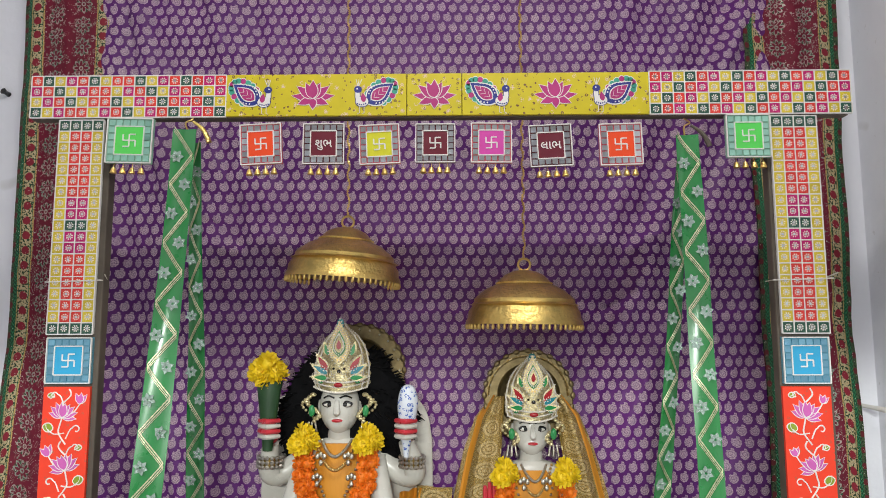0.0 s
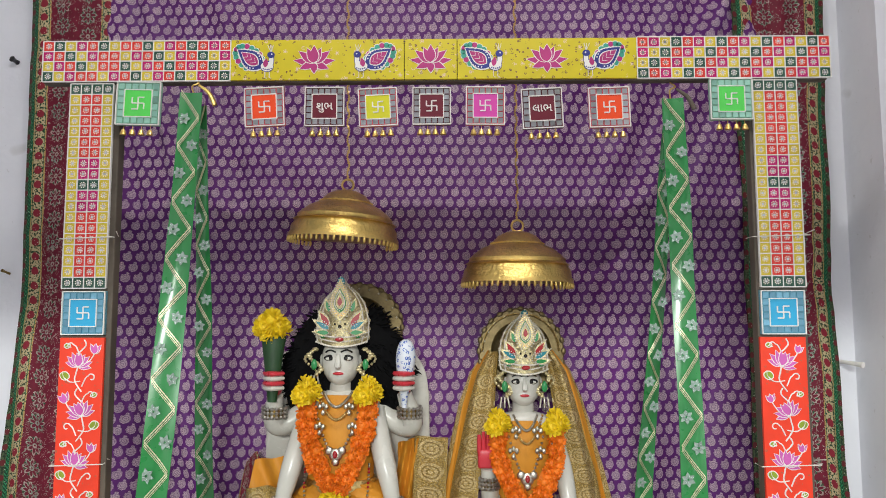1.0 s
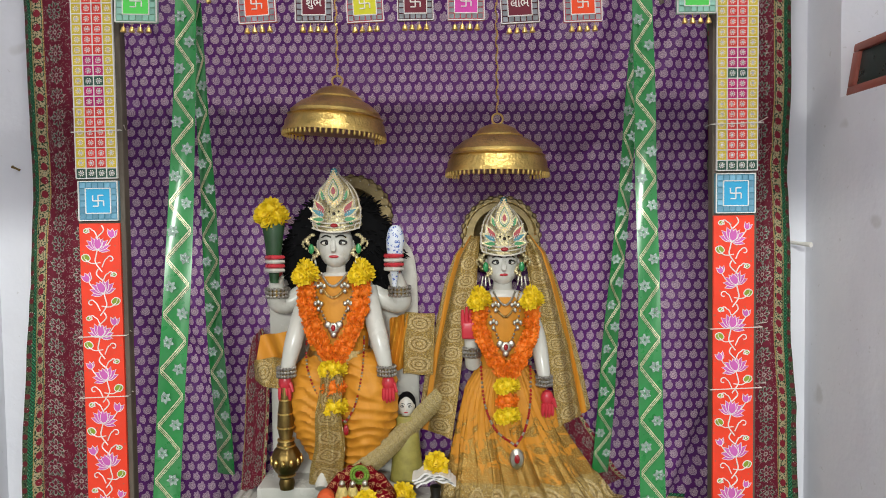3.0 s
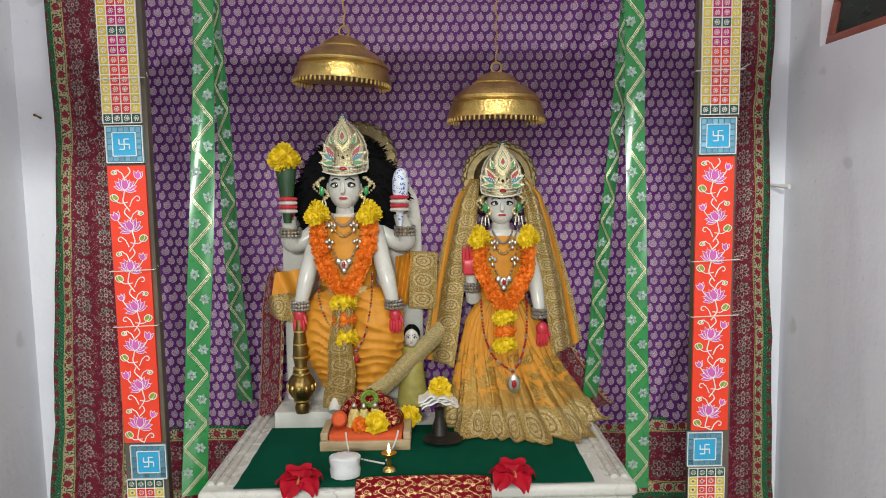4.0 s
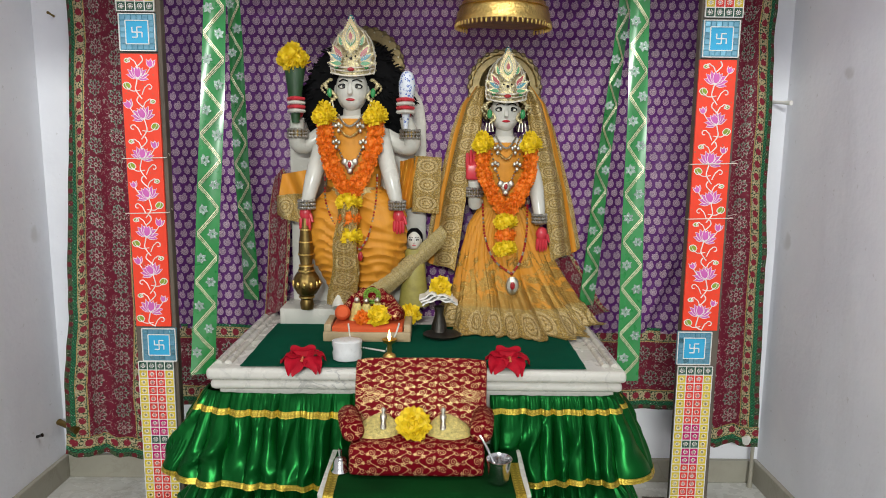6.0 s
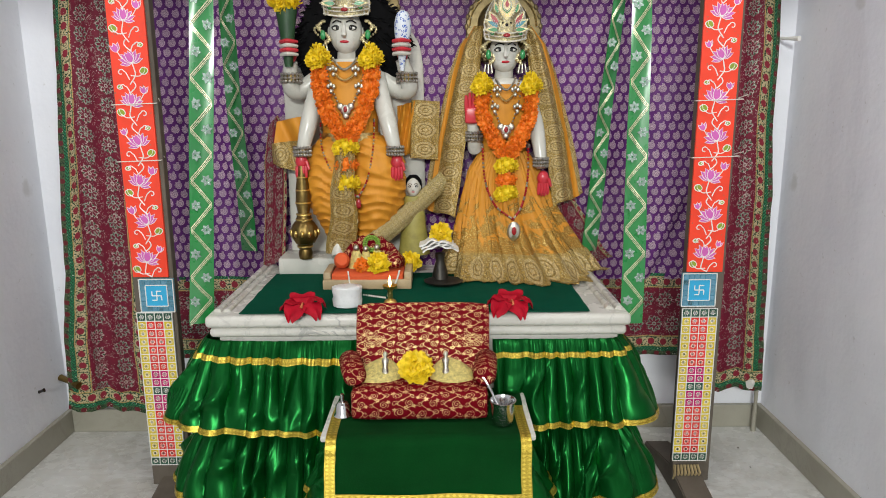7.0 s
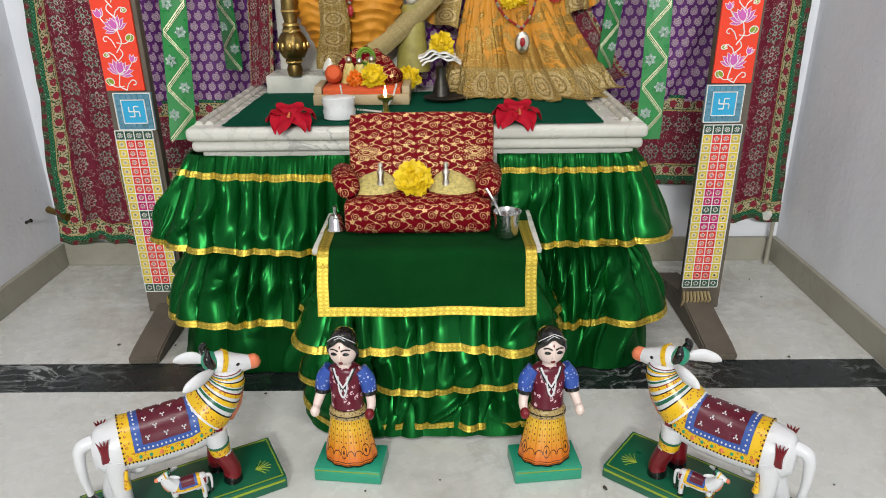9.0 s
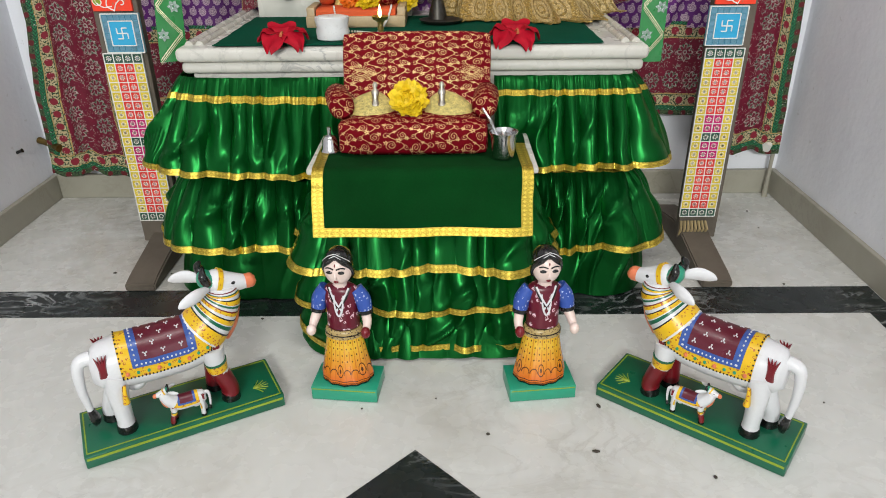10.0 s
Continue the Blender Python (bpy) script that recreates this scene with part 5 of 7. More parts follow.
part("upper_cloth", uv_box(loft([(-0.197, 1.960, 1.315, 0.070, 0.046), (-0.197, 1.955, 1.26, 0.092, 0.060), (-0.197, 1.950, 1.18, 0.090, 0.064), (-0.197, 1.950, 1.08, 0.086, 0.066)], 36, 20, drape_wob(2, 0.008))), ORANGE, dhoti)
part("front_panel", sheet(12, 30, lambda s, t: (-0.205 + (s - 0.5) * (0.055 + 0.045 * t) - 0.02 * t + 0.004 * math.sin(t * 12), 1.846 - 0.012 * math.sin(t * 3) + 0.008 * math.sin(s * 14 + t * 3) + 0.02 * t, 1.06 - 0.335 * t), 0.003, lambda s, t: (s * 0.055, t * 0.33)), GOLDCLOTH, dhoti, "gold lace front panel")
part("waist_band", loft([(-0.195, 1.95, 1.10, 0.092, 0.070), (-0.195, 1.95, 1.085, 0.097, 0.074), (-0.195, 1.95, 1.065, 0.094, 0.072)], 36, 8), GOLD, dhoti, "gold waist band")

shawl = thing("shawl", (-0.19, 1.97, 0.94), "orange shawl ends with gold lace borders", "shawl")
part("shawl_end", sheet(20, 16, lambda s, t: (-0.315 - 0.125 * s - 0.01 * t, 1.95 + 0.035 * s + 0.016 * math.sin(s * 9 + t * 4), 1.150 - 0.018 * s ** 2 - 0.10 * t - 0.02 * s * t), 0.004, lambda s, t: (s * 0.14, 0.05)), ORANGE, shawl)
part("lace_border", sheet(20, 16, lambda s, t: (-0.335 - 0.115 * s - 0.004 * t, 1.935 + 0.035 * s + 0.014 * math.sin(s * 9 + 3 + t * 2), 1.078 - 0.012 * s - t * (0.115 - 0.05 * s)), 0.004, lambda s, t: (s * 0.11, t * 0.055)), GOLDCLOTH, shawl)
part("shawl_end", sheet(12, 16, lambda s, t: (-0.045 + 0.052 * s - 0.012 * t, 1.985 + 0.012 * math.sin(s * 11 + t * 4), 1.195 - 0.015 * (1 - s) - 0.165 * t), 0.004, lambda s, t: (s * 0.05, 0.05)), ORANGE, shawl)
part("lace_border", sheet(12, 20, lambda s, t: (0.000 + 0.088 * s - 0.008 * t, 1.975 + 0.006 * math.sin(s * 8), 1.200 - 0.006 * s - 0.185 * t), 0.006, lambda s, t: (s * 0.055, t * 0.165)), GOLDCLOTH, shawl)
part("scarf", sheet(40, 10, lambda s, t: (-0.150 + 0.255 * s + (t - 0.5) * 0.036, 1.862 + 0.115 * s - 0.016 * math.sin(t * math.pi), 0.745 + 0.205 * s ** 1.15 + (t - 0.5) * -0.048 * (1 - 0.15 * s)), 0.005), SILVERCLOTH, shawl, "pale gold brocade scarf end")


PEARL = simple("pearl", (0.80, 0.76, 0.66), 0.25, 0.3, var=0.2)
CROWN = simple("crown_filigree", (0.64, 0.52, 0.30), 0.34, 0.8, var=0.7, scale=260, bump=0.9, bscale=380, dist=0.002)


def crown(label, cx, y, z0, z1, half):
    """Tall pointed crown plate set with stones."""
    o = thing("crown", (cx, y, z0), label, "crown", "crowns on the statues")
    h = z1 - z0
    rows = [(0.0, 0.80), (0.12, 0.86), (0.24, 0.84), (0.32, 0.86), (0.40, 0.82), (0.46, 0.80), (0.58, 0.74), (0.70, 0.62), (0.80, 0.47), (0.88, 0.30), (0.94, 0.14), (1.0, 0.06)]
    ts, ws = [r[0] for r in rows], [r[1] for r in rows]
    shell = sheet(24, 30, lambda s, t: (cx + (s * 2 - 1) * half * np.interp(1 - t, ts, ws) * (1 + 0.05 * math.sin(t * 42)), y + 0.050 * (s * 2 - 1) ** 2 + 0.022 * (1 - t) - 0.003 * math.sin(s * 40) * math.sin(t * 40), z0 + h * (1 - t) - 0.012 * (1 - (s * 2 - 1) ** 2) * t), 0.006)
    part("plate", shell, CROWN, o)

    def jewel(name, mt, px, pz, ang, length, width, lift):
        oy = y - 0.008 - lift + 0.050 * px * px + 0.022 * pz
        part(name, plate(petal_shape(cx + px * half, z0 + pz * h, radians(ang), length * half, width * half), oy, 0.003), mt, o, smooth=False)

    # large pointed plate in the middle, side feathers, finial
    for mt, k, lift in ((CROWN, 1.0, 0.0), (GOLD, 0.86, 0.003), (CROWN, 0.74, 0.006), (EMERALD, 0.60, 0.009), (CROWN, 0.40, 0.012), (RUBY, 0.22, 0.015)):
        jewel("setting" if mt in (SILVER, GOLD, CROWN) else "stone", mt, 0, 0.66 - 0.30 * k, 90, 1.30 * k, 0.36 * k, lift)
    jewel("stone", RUBY, 0, 0.76, 90, 0.36, 0.13, 0.002)
    for s in (-1, 1):
        for mt, pz, a, l, w, lift in ((CROWN, 0.26, 56, 0.64, 0.15, 0.001), (RUBY, 0.265, 56, 0.52, 0.10, 0.004), (CROWN, 0.22, 30, 0.60, 0.13, 0.002), (TEAL, 0.222, 30, 0.48, 0.085, 0.005), (CROWN, 0.16, 4, 0.52, 0.12, 0.003), (EMERALD, 0.16, 4, 0.40, 0.075, 0.006), (CROWN, 0.50, 72, 0.46, 0.12, 0.001), (EMERALD, 0.50, 72, 0.36, 0.07, 0.004)):
            jewel("setting" if mt is CROWN else "stone", mt, 0.34 * s, pz, a if s > 0 else 180 - a, l, w, lift)
    dots = []
    for j in range(40):
        t = j / 39
        w = half * np.interp(t, ts, ws)
        for s in (-1, 1):
            for kk in (0.97, 0.80):
                dots.append(ball((cx + s * w * kk, y + 0.050 * kk * kk + 0.022 * t - 0.006, z0 + h * t), 0.0027, 6, 4))
    for k, lift in ((1.08, 0.001), (0.80, 0.007), (0.48, 0.013)):
        for a in petal_shape(cx, z0 + (0.66 - 0.30 * k) * h, radians(90), 1.30 * k * half, 0.36 * k * half, 16):
            dots.append(ball((a[0], y - 0.011 - lift + 0.022 * 0.5, a[1]), 0.0022, 6, 4))
    for s in (-1, 1):
        for pz, a, l, w in ((0.26, 56, 0.66, 0.15), (0.22, 30, 0.62, 0.14), (0.16, 4, 0.54, 0.13)):
            for b in petal_shape(cx + 0.34 * s * half, z0 + pz * h, radians(a if s > 0 else 180 - a), l * half, w * half, 8):
                dots.append(ball((b[0], y - 0.010 + 0.050 * ((b[0] - cx) / half) ** 2 * 0.4, b[1]), 0.0019, 6, 4))
    # scrolls of beads over the band
    for k in range(5):
        bx, bz = (k - 2) * 0.36, 0.17 + 0.05 * (k % 2)
        for j in range(12):
            a = 2 * math.pi * j / 12
            px = bx + 0.15 * math.cos(a)
            dots.append(ball((cx + px * half, y - 0.009 + 0.050 * px * px, z0 + bz * h + 0.15 * half * math.sin(a)), 0.0018, 6, 4))
    for j in range(30):
        s = j / 29 * 2 - 1
        for dz, q in ((0.0, 0.0030), (0.013, 0.0024), (0.024, 0.0030)):
            dots.append(ball((cx + s * half * 0.80, y + 0.032 * s * s - 0.006, z0 + 0.002 + dz - 0.012 * (1 - s * s)), q, 6, 4))
    part("pearl_trim", join(*dots), PEARL, o, "rows of small bright beads")["kind"] = "stuff"
    for mt, px, pz, rx, rz in ((RUBY, 0, 0.055, 0.011, 0.006), (EMERALD, -0.55, 0.10, 0.007, 0.005), (EMERALD, 0.55, 0.10, 0.007, 0.005), (BLACKPAINT, 0, 0.26, 0.005, 0.005), (BLACKPAINT, -0.16, 0.30, 0.003, 0.003), (BLACKPAINT, 0.16, 0.30, 0.003, 0.003), (TEAL, 0, 0.985, 0.010, 0.014)):
        part("stone", ball((cx + px * half, y - 0.012 + 0.050 * px * px + 0.022 * pz, z0 + h * pz), (rx, 0.005, rz), 12, 8), mt, o)
    return o


crown("gold crown set with red and green stones", -0.194, 1.888, 1.454, 1.616, 0.084)
crown("smaller gold crown set with red and green stones", 0.292, 1.908, 1.380, 1.528, 0.078)


HALO = simple("tarnished_brass", (0.22, 0.17, 0.085), 0.5, 1.0, var=0.4, scale=60, bump=0.6, bscale=160)


def halo(cx, y, cz, r, label):
    o = thing("halo", (cx, y, cz - r), label, "halo", "halos behind the statues")
    m = pose(cx, y, cz, 90, 0, 0)
    part("disc", moved(lathe([(0.001, 0.004), (r * 0.6, 0.006), (r * 0.66, 0.012), (r * 0.7, 0.005), (r * 0.97, 0.004), (r, 0.0), (r * 0.97, -0.004), (0.001, -0.004)], 48), m), HALO, o)
    for k in range(24):
        a = 2 * math.pi * k / 24
        part("point", moved(join(ball((0, 0, 0), (0.007, 0.010, 0.004), 8, 6), (ball((-0.012, 0, 0.004), 0.003, 6, 4), 1)), Matrix.Translation((cx, y - 0.004, cz)) @ pose(0, 0, 0, 0, -math.degrees(a), 0) @ Matrix.Translation((r * 0.98, 0, 0)) @ pose(0, 0, 0, 90, 0, 0)), [HALO, SILVER], o)


halo(-0.165, 2.050, 1.49, 0.125, "old brass halo disc with a pointed rim")
halo(0.292, 2.020, 1.425, 0.120, "old brass halo disc with a pointed rim")


def jewels(label, cx, y, z_top, z_low, half, k=1.0):
    """Layered necklace with pendants."""
    o = thing("necklace", (cx, y, z_low), label, "necklace", "necklaces on the statues")
    for d, (hw, zl) in enumerate(((half * 0.55, z_top - 0.035), (half * 0.8, (z_top + z_low) / 2 + 0.02), (half, z_low + 0.02))):
        beads = []
        for i in range(30):
            s = i / 29 * 2 - 1
            z = zl + (z_top - zl) * abs(s) ** 1.8
            beads.append(ball((cx + s * hw, y - 0.010 + 0.03 * s * s, z), 0.0042 * k, 6, 5))
        part("chain", join(*beads), SILVER if d != 1 else GOLD, o)["kind"] = "stuff"
        if d:
            for s in (-0.62, 0.62):
                z = zl + (z_top - zl) * abs(s) ** 1.8
                part("pendant", join(*[ball((cx + s * hw + 0.010 * math.cos(a), y - 0.012, z + 0.010 * math.sin(a)), (0.0055, 0.004, 0.0075), 8, 6) for a in (0.5, 1.57, 2.6, 4.71)]), SILVER, o)
    for dx, dz, r in ((0, 0, 0.017), (-0.016, 0.010, 0.011), (0.016, 0.010, 0.011), (0, -0.018, 0.010)):
        part("pendant", ball((cx + dx, y - 0.014, z_low + 0.02 + dz), (r, 0.005, r), 12, 8), SILVER, o)
    part("stone", ball((cx, y - 0.020, z_low + 0.022), (0.006, 0.004, 0.010), 8, 6), RUBY, o)


jewels("silver and gold necklaces with flower pendants", -0.200, 1.886, 1.325, 1.150, 0.068)
jewels("silver and gold necklaces with flower pendants", 0.292, 1.906, 1.262, 1.085, 0.056, 0.9)


DARKSILVER = simple("dark_silver", (0.40, 0.38, 0.34), 0.35, 0.9, var=0.7, scale=220, bump=0.6, bscale=420)


def bracelet(at, r, h, n=3, tilt=(0, 0)):
    o = thing("bracelet", at, "dark silver beaded bracelet on a statue wrist", "bracelet", "bracelets on the statues")
    b = []
    for j in range(n):
        for i in range(16):
            a = 2 * math.pi * i / 16
            b.append(ball((at[0] + r * math.cos(a), at[1] + r * math.sin(a), at[2] + (j - (n - 1) / 2) * h), 0.0058, 6, 5))
    part("bead_band", join(*b), DARKSILVER, o)["kind"] = "stuff"
    part("cuff", lathe([(r - 0.004, -h * 1.2), (r, -h), (r, h), (r - 0.004, h * 1.2)], 20, at), OLDBRASS, o)


for at, r in (((-0.340, 1.886, 1.045), 0.024), ((-0.052, 1.886, 1.045), 0.024), ((-0.375, 1.942, 1.268), 0.030), ((-0.014, 1.942, 1.268), 0.030), ((0.404, 1.905, 1.005), 0.021), ((0.196, 1.94, 1.085), 0.024)):
    bracelet(at, r, 0.011)


def earring(cx, y, z, s):
    o = thing("earring", (cx, y, z), "gold earring with a green stone and hanging beads", "earring", "earrings on the statues")
    part("drop", join(*[ball((cx + s * (0.016 * math.sin(i * 0.55) - 0.002), y - 0.002, z + 0.040 - i * 0.0060), (0.0056 + 0.003 * (i % 3 == 0), 0.005, 0.0056), 8, 6) for i in range(12)], *[ball((cx + s * (0.016 * math.sin(i * 0.55) + 0.010), y, z + 0.034 - i * 0.0066), 0.0042, 6, 5) for i in range(10)]), CROWN, o)
    part("stone", ball((cx, y - 0.007, z), (0.008, 0.004, 0.015), 8, 6), EMERALD, o)
    for d in (-0.008, 0, 0.008):
        part("bead", tube([(cx + d, y, z - 0.028), (cx + d * 1.6, y, z - 0.056)], 0.0030, 6), SILVER, o)


for x, y, z, s in ((-0.268, 1.930, 1.395, -1), (-0.131, 1.930, 1.395, 1), (0.240, 1.95, 1.335, -1), (0.346, 1.95, 1.335, 1)):
    earring(x, y, z, s)

garland("orange marigold garland with yellow blossoms", -0.200, 1.872, 0.080, 1.315, 1.088, [(1.055, "y"), (1.000, "o"), (0.945, "y")])
garland("orange marigold garland with yellow blossoms", 0.295, 1.895, 0.076, 1.232, 1.030, [(0.995, "y"), (0.950, "o"), (0.908, "y")], 0.92)

# second statue, in a flared skirt and veil
body2 = plain_head(0.292, 1.975, 1.342, 1.0)
body2 += [(loft([(0.292, 1.985, 1.265, 0.030, 0.028), (0.292, 1.985, 1.245, 0.078, 0.042), (0.292, 1.98, 1.19, 0.080, 0.050), (0.292, 1.98, 1.10, 0.066, 0.048), (0.292, 1.98, 1.02, 0.066, 0.050), (0.30, 1.99, 0.66, 0.07, 0.05)], 28, 26), 0),
          (tube([(0.225, 1.99, 1.22), (0.205, 1.985, 1.12), (0.200, 1.965, 1.045), (0.192, 1.935, 1.125)], [0.024, 0.024, 0.024, 0.018], 14, 20), 0),
          (tube([(0.362, 1.98, 1.22), (0.390, 1.955, 1.13), (0.400, 1.925, 1.06), (0.408, 1.905, 0.985)], [0.026, 0.025, 0.022, 0.016], 14, 20), 0)]
palm = [box(0.166, 0.213, 1.918, 1.934, 1.125, 1.175, 0.007, 3)] + [tube([(0.171 + 0.0115 * i, 1.926, 1.165), (0.170 + 0.0118 * i, 1.926, 1.195 + 0.004 * (i in (1, 2))), (0.170 + 0.0118 * i, 1.926, 1.212 + 0.008 * (i in (1, 2)))], [0.0064, 0.006, 0.0042], 8, 6) for i in range(4)]
palm.append(tube([(0.210, 1.925, 1.135), (0.222, 1.922, 1.155), (0.224, 1.922, 1.172)], [0.008, 0.007, 0.005], 8, 6))
body2 += [(b, 2) for b in palm] + [(h, 2) for h in plain_hand((0.412, 1.900, 0.955), -1)]
own("statue", join(*body2), SLOTS, (0.292, 1.98, 0.65), "white marble statue in a flared orange skirt", "statue", "statues on the altar")

dress = thing("flared_skirt", (0.33, 1.95, 0.65), "flared orange silk skirt with gold lace hem", "garment")


def dress_f(a0, a1, grow=0.0):
    def f(s, t):
        a = radians(-205 + 230 * s)
        q = a0 + (a1 - a0) * t
        w = np.interp(q, [0, 0.15, 0.4, 0.7, 1.0], [0.074, 0.112, 0.148, 0.188, 0.240])
        d = np.interp(q, [0, 0.2, 0.5, 0.7, 0.85, 1.0], [0.052, 0.072, 0.088, 0.106, 0.158, 0.245])
        k = 1 + (0.03 + 0.20 * q) * fold(s * 1.5 + 0.03 * math.sin(q * 4), 41, 0.085) + 0.075 * fold(s * 1.5 + 0.03 * math.sin(q * 6), 47, 0.026) * (1 - 0.4 * q)
        cx = 0.292 + 0.052 * q ** 1.6
        z = 1.035 - q * 0.39 + 0.02 * max(0.0, q - 0.85) - 0.10 * max(0.0, q - 0.85) * fold(s, 44, 0.1)
        return (cx + (w + grow) * k * math.cos(a), 1.972 + (d + grow) * k * math.sin(a), max(z, 0.655))
    return f


part("skirt_cloth", sheet(220, 44, dress_f(0.0, 1.0), -0.002, lambda s, t: (s * 0.7, t * 0.38)), ORANGE, dress)
part("lace_hem", sheet(220, 10, dress_f(0.80, 1.02, 0.003), -0.003, lambda s, t: (s * 0.88, t * 0.055)), GOLDCLOTH, dress, "gold lace hem with ring medallions")
part("bodice", uv_box(loft([(0.292, 1.982, 1.245, 0.062, 0.042), (0.292, 1.976, 1.19, 0.082, 0.054), (0.292, 1.976, 1.10, 0.072, 0.054), (0.292, 1.976, 1.02, 0.074, 0.056)], 30, 16, drape_wob(7, 0.01))), ORANGE, dress)

veil = thing("veil", (0.29, 2.0, 0.82), "gold lace veil with orange edges over the statue", "veil")


def veil_f(side, u0, u1, off=0.0):
    """One hanging side of the veil: u from the inner edge to the outer edge."""
    def f(s, t):
        u = u0 + (u1 - u0) * s
        if side < 0:
            xi, xo = np.interp(t, [0, 0.25, 0.6, 1], [0.226, 0.214, 0.170, 0.135]), np.interp(t, [0, 0.1, 0.25, 0.6, 1], [0.196, 0.150, 0.118, 0.072, 0.030])
            z = 1.425 - t * (0.60 - 0.02 * u)
        else:
            xi, xo = np.interp(t, [0, 0.25, 0.6, 1], [0.352, 0.372, 0.420, 0.452]), np.interp(t, [0, 0.1, 0.25, 0.6, 1], [0.380, 0.430, 0.462, 0.515, 0.560])
            z = 1.425 - t * (0.565 - 0.03 * u)
        y = 1.985 + 0.030 * u - 0.055 * t * (1 - u) + 0.012 * math.sin(u * 8 + t * 3) + 0.008 * fold(u * 0.2 + t * 0.05, 50 + side, 0.03) - off
        return (xi + (xo - xi) * u, y, z + 0.006 * math.sin(u * 7) * t)
    return f


for sd in (-1, 1):
    th = 0.004 if sd < 0 else -0.004
    part("lace", sheet(16, 50, veil_f(sd, 0.0, 0.70), th, lambda s, t: (s * 0.055, t * 0.605)), GOLDCLOTH, veil)
    part("silk_edge", sheet(12, 50, veil_f(sd, 0.66, 0.88, -0.004), th, lambda s, t: (s * 0.05, 0.05 + 0.07 * s)), ORANGE, veil, "orange silk edge")
    part("outer_lace", sheet(10, 50, veil_f(sd, 0.85, 1.0, -0.007), th, lambda s, t: (s * 0.03, t * 0.605)), GOLDCLOTH, veil)
part("hood", sheet(40, 12, lambda s, t: (0.29 + (0.095 + 0.012 * t) * math.cos(math.pi * s), 2.035 - 0.03 * t, 1.425 + (0.105 + 0.01 * t) * math.sin(math.pi * s) * 0.9), 0.003), GOLDCLOTH, veil)

# long bead string with a drop pendant
beads = thing("bead_string", (0.295, 1.86, 0.77), "long string of garnet and pearl beads with a pendant", "necklace")
for s in (-1, 1):
    run = spline([(0.292 + s * 0.072, 1.905, 1.06), (0.294 + s * 0.066, 1.880, 0.95), (0.300 + s * 0.042, 1.862, 0.875), (0.314, 1.850, 0.832)], 34)
    part("bead_chain", join(*[(ball(p, 0.0042, 6, 5), 0 if (i // 2) % 3 else 1) for i, p in enumerate(run)]), [RUBY, SILVER], beads)["kind"] = "stuff"
part("pendant", moved(lathe([(0.001, 0.006), (0.017, 0.005), (0.021, 0.0), (0.017, -0.003), (0.001, -0.003)], 20), pose(0.316, 1.845, 0.795, 90, 0, 0) @ Matrix.Diagonal((1, 1.45, 1, 1))), SILVER, beads, "silver drop pendant")
part("stone", ball((0.316, 1.838, 0.797), (0.008, 0.004, 0.013), 10, 8), RUBY, beads)
lng = thing("bead_string", (-0.19, 1.86, 0.87), "long string of garnet beads with a red pendant", "necklace")
for s in (-1, 1):
    run = spline([(-0.200 + s * 0.083, 1.905, 1.14), (-0.198 + s * 0.078, 1.875, 1.05), (-0.185 + s * 0.045, 1.858, 0.955), (-0.168, 1.852, 0.905)], 34)
    part("bead_chain", join(*[(ball(p, 0.0036, 6, 5), 0 if (i // 2) % 2 else 1) for i, p in enumerate(run)]), [RUBY, SILVER], lng)["kind"] = "stuff"
part("pendant", ball((-0.166, 1.846, 0.885), (0.008, 0.005, 0.016), 10, 8), RUBY, lng)

# mace, lotus and conch held by the statue
mace = thing("mace", (-0.345, 1.885, 0.70), "carved brass mace standing on its knob", "mace")
part("shaft", lathe([(0.006, 0.0), (0.020, 0.002), (0.023, 0.020), (0.019, 0.034), (0.024, 0.042), (0.026, 0.130), (0.022, 0.14), (0.018, 0.15), (0.024, 0.18), (0.022, 0.22), (0.014, 0.29), (0.012, 0.315)], 20, (-0.345, 1.885, 0.7025)), OLDBRASS, mace)
part("ball", lathe([(0.012, -0.040), (0.030, -0.034), (0.041, -0.015), (0.043, 0.0), (0.040, 0.018), (0.030, 0.034), (0.012, 0.042)], 40, (-0.345, 1.885, 0.790), 1.0, 0.03, 10), OLDBRASS, mace, "fluted brass ball")
for z, r in ((0.745, 0.0255), (0.832, 0.027), (0.848, 0.0245), (0.885, 0.0255), (0.925, 0.0225), (0.965, 0.0185)):
    part("ring", lathe([(r - 0.004, -0.004), (r, -0.002), (r, 0.002), (r - 0.004, 0.004)], 24, (-0.345, 1.885, z)), BRASS, mace)
for k in range(12):
    a = 2 * math.pi * k / 12
    part("boss", ball((-0.345 + 0.0425 * math.cos(a), 1.885 + 0.0425 * math.sin(a), 0.790), (0.006, 0.006, 0.011), 8, 6), BRASS, mace)
cone = thing("marigold_posy", (-0.372, 1.905, 1.30), "yellow marigold in a dark green leaf cone", "flower")
part("cone", loft([(-0.372, 1.905, 1.470, 0.034, 0.024), (-0.372, 1.902, 1.42, 0.026, 0.02), (-0.372, 1.90, 1.30, 0.012, 0.010)], 18, 10), LEAF, cone)
for j, (dx, dz) in enumerate(((-0.02, 0), (0.02, 0.0), (0.0, 0.018), (0.0, -0.012))):
    share("blossom", YELLOW_BLOOMS[j % 3], pose(-0.374 + dx, 1.895, 1.494 + dz, 70, 15 * j, 80 * j) @ Matrix.Scale(1.05, 4), cone)
BLUEWHITE = speckled("blue_and_white_glaze", (0.62, 0.66, 0.72), (0.04, 0.10, 0.40), 90, 0.3)
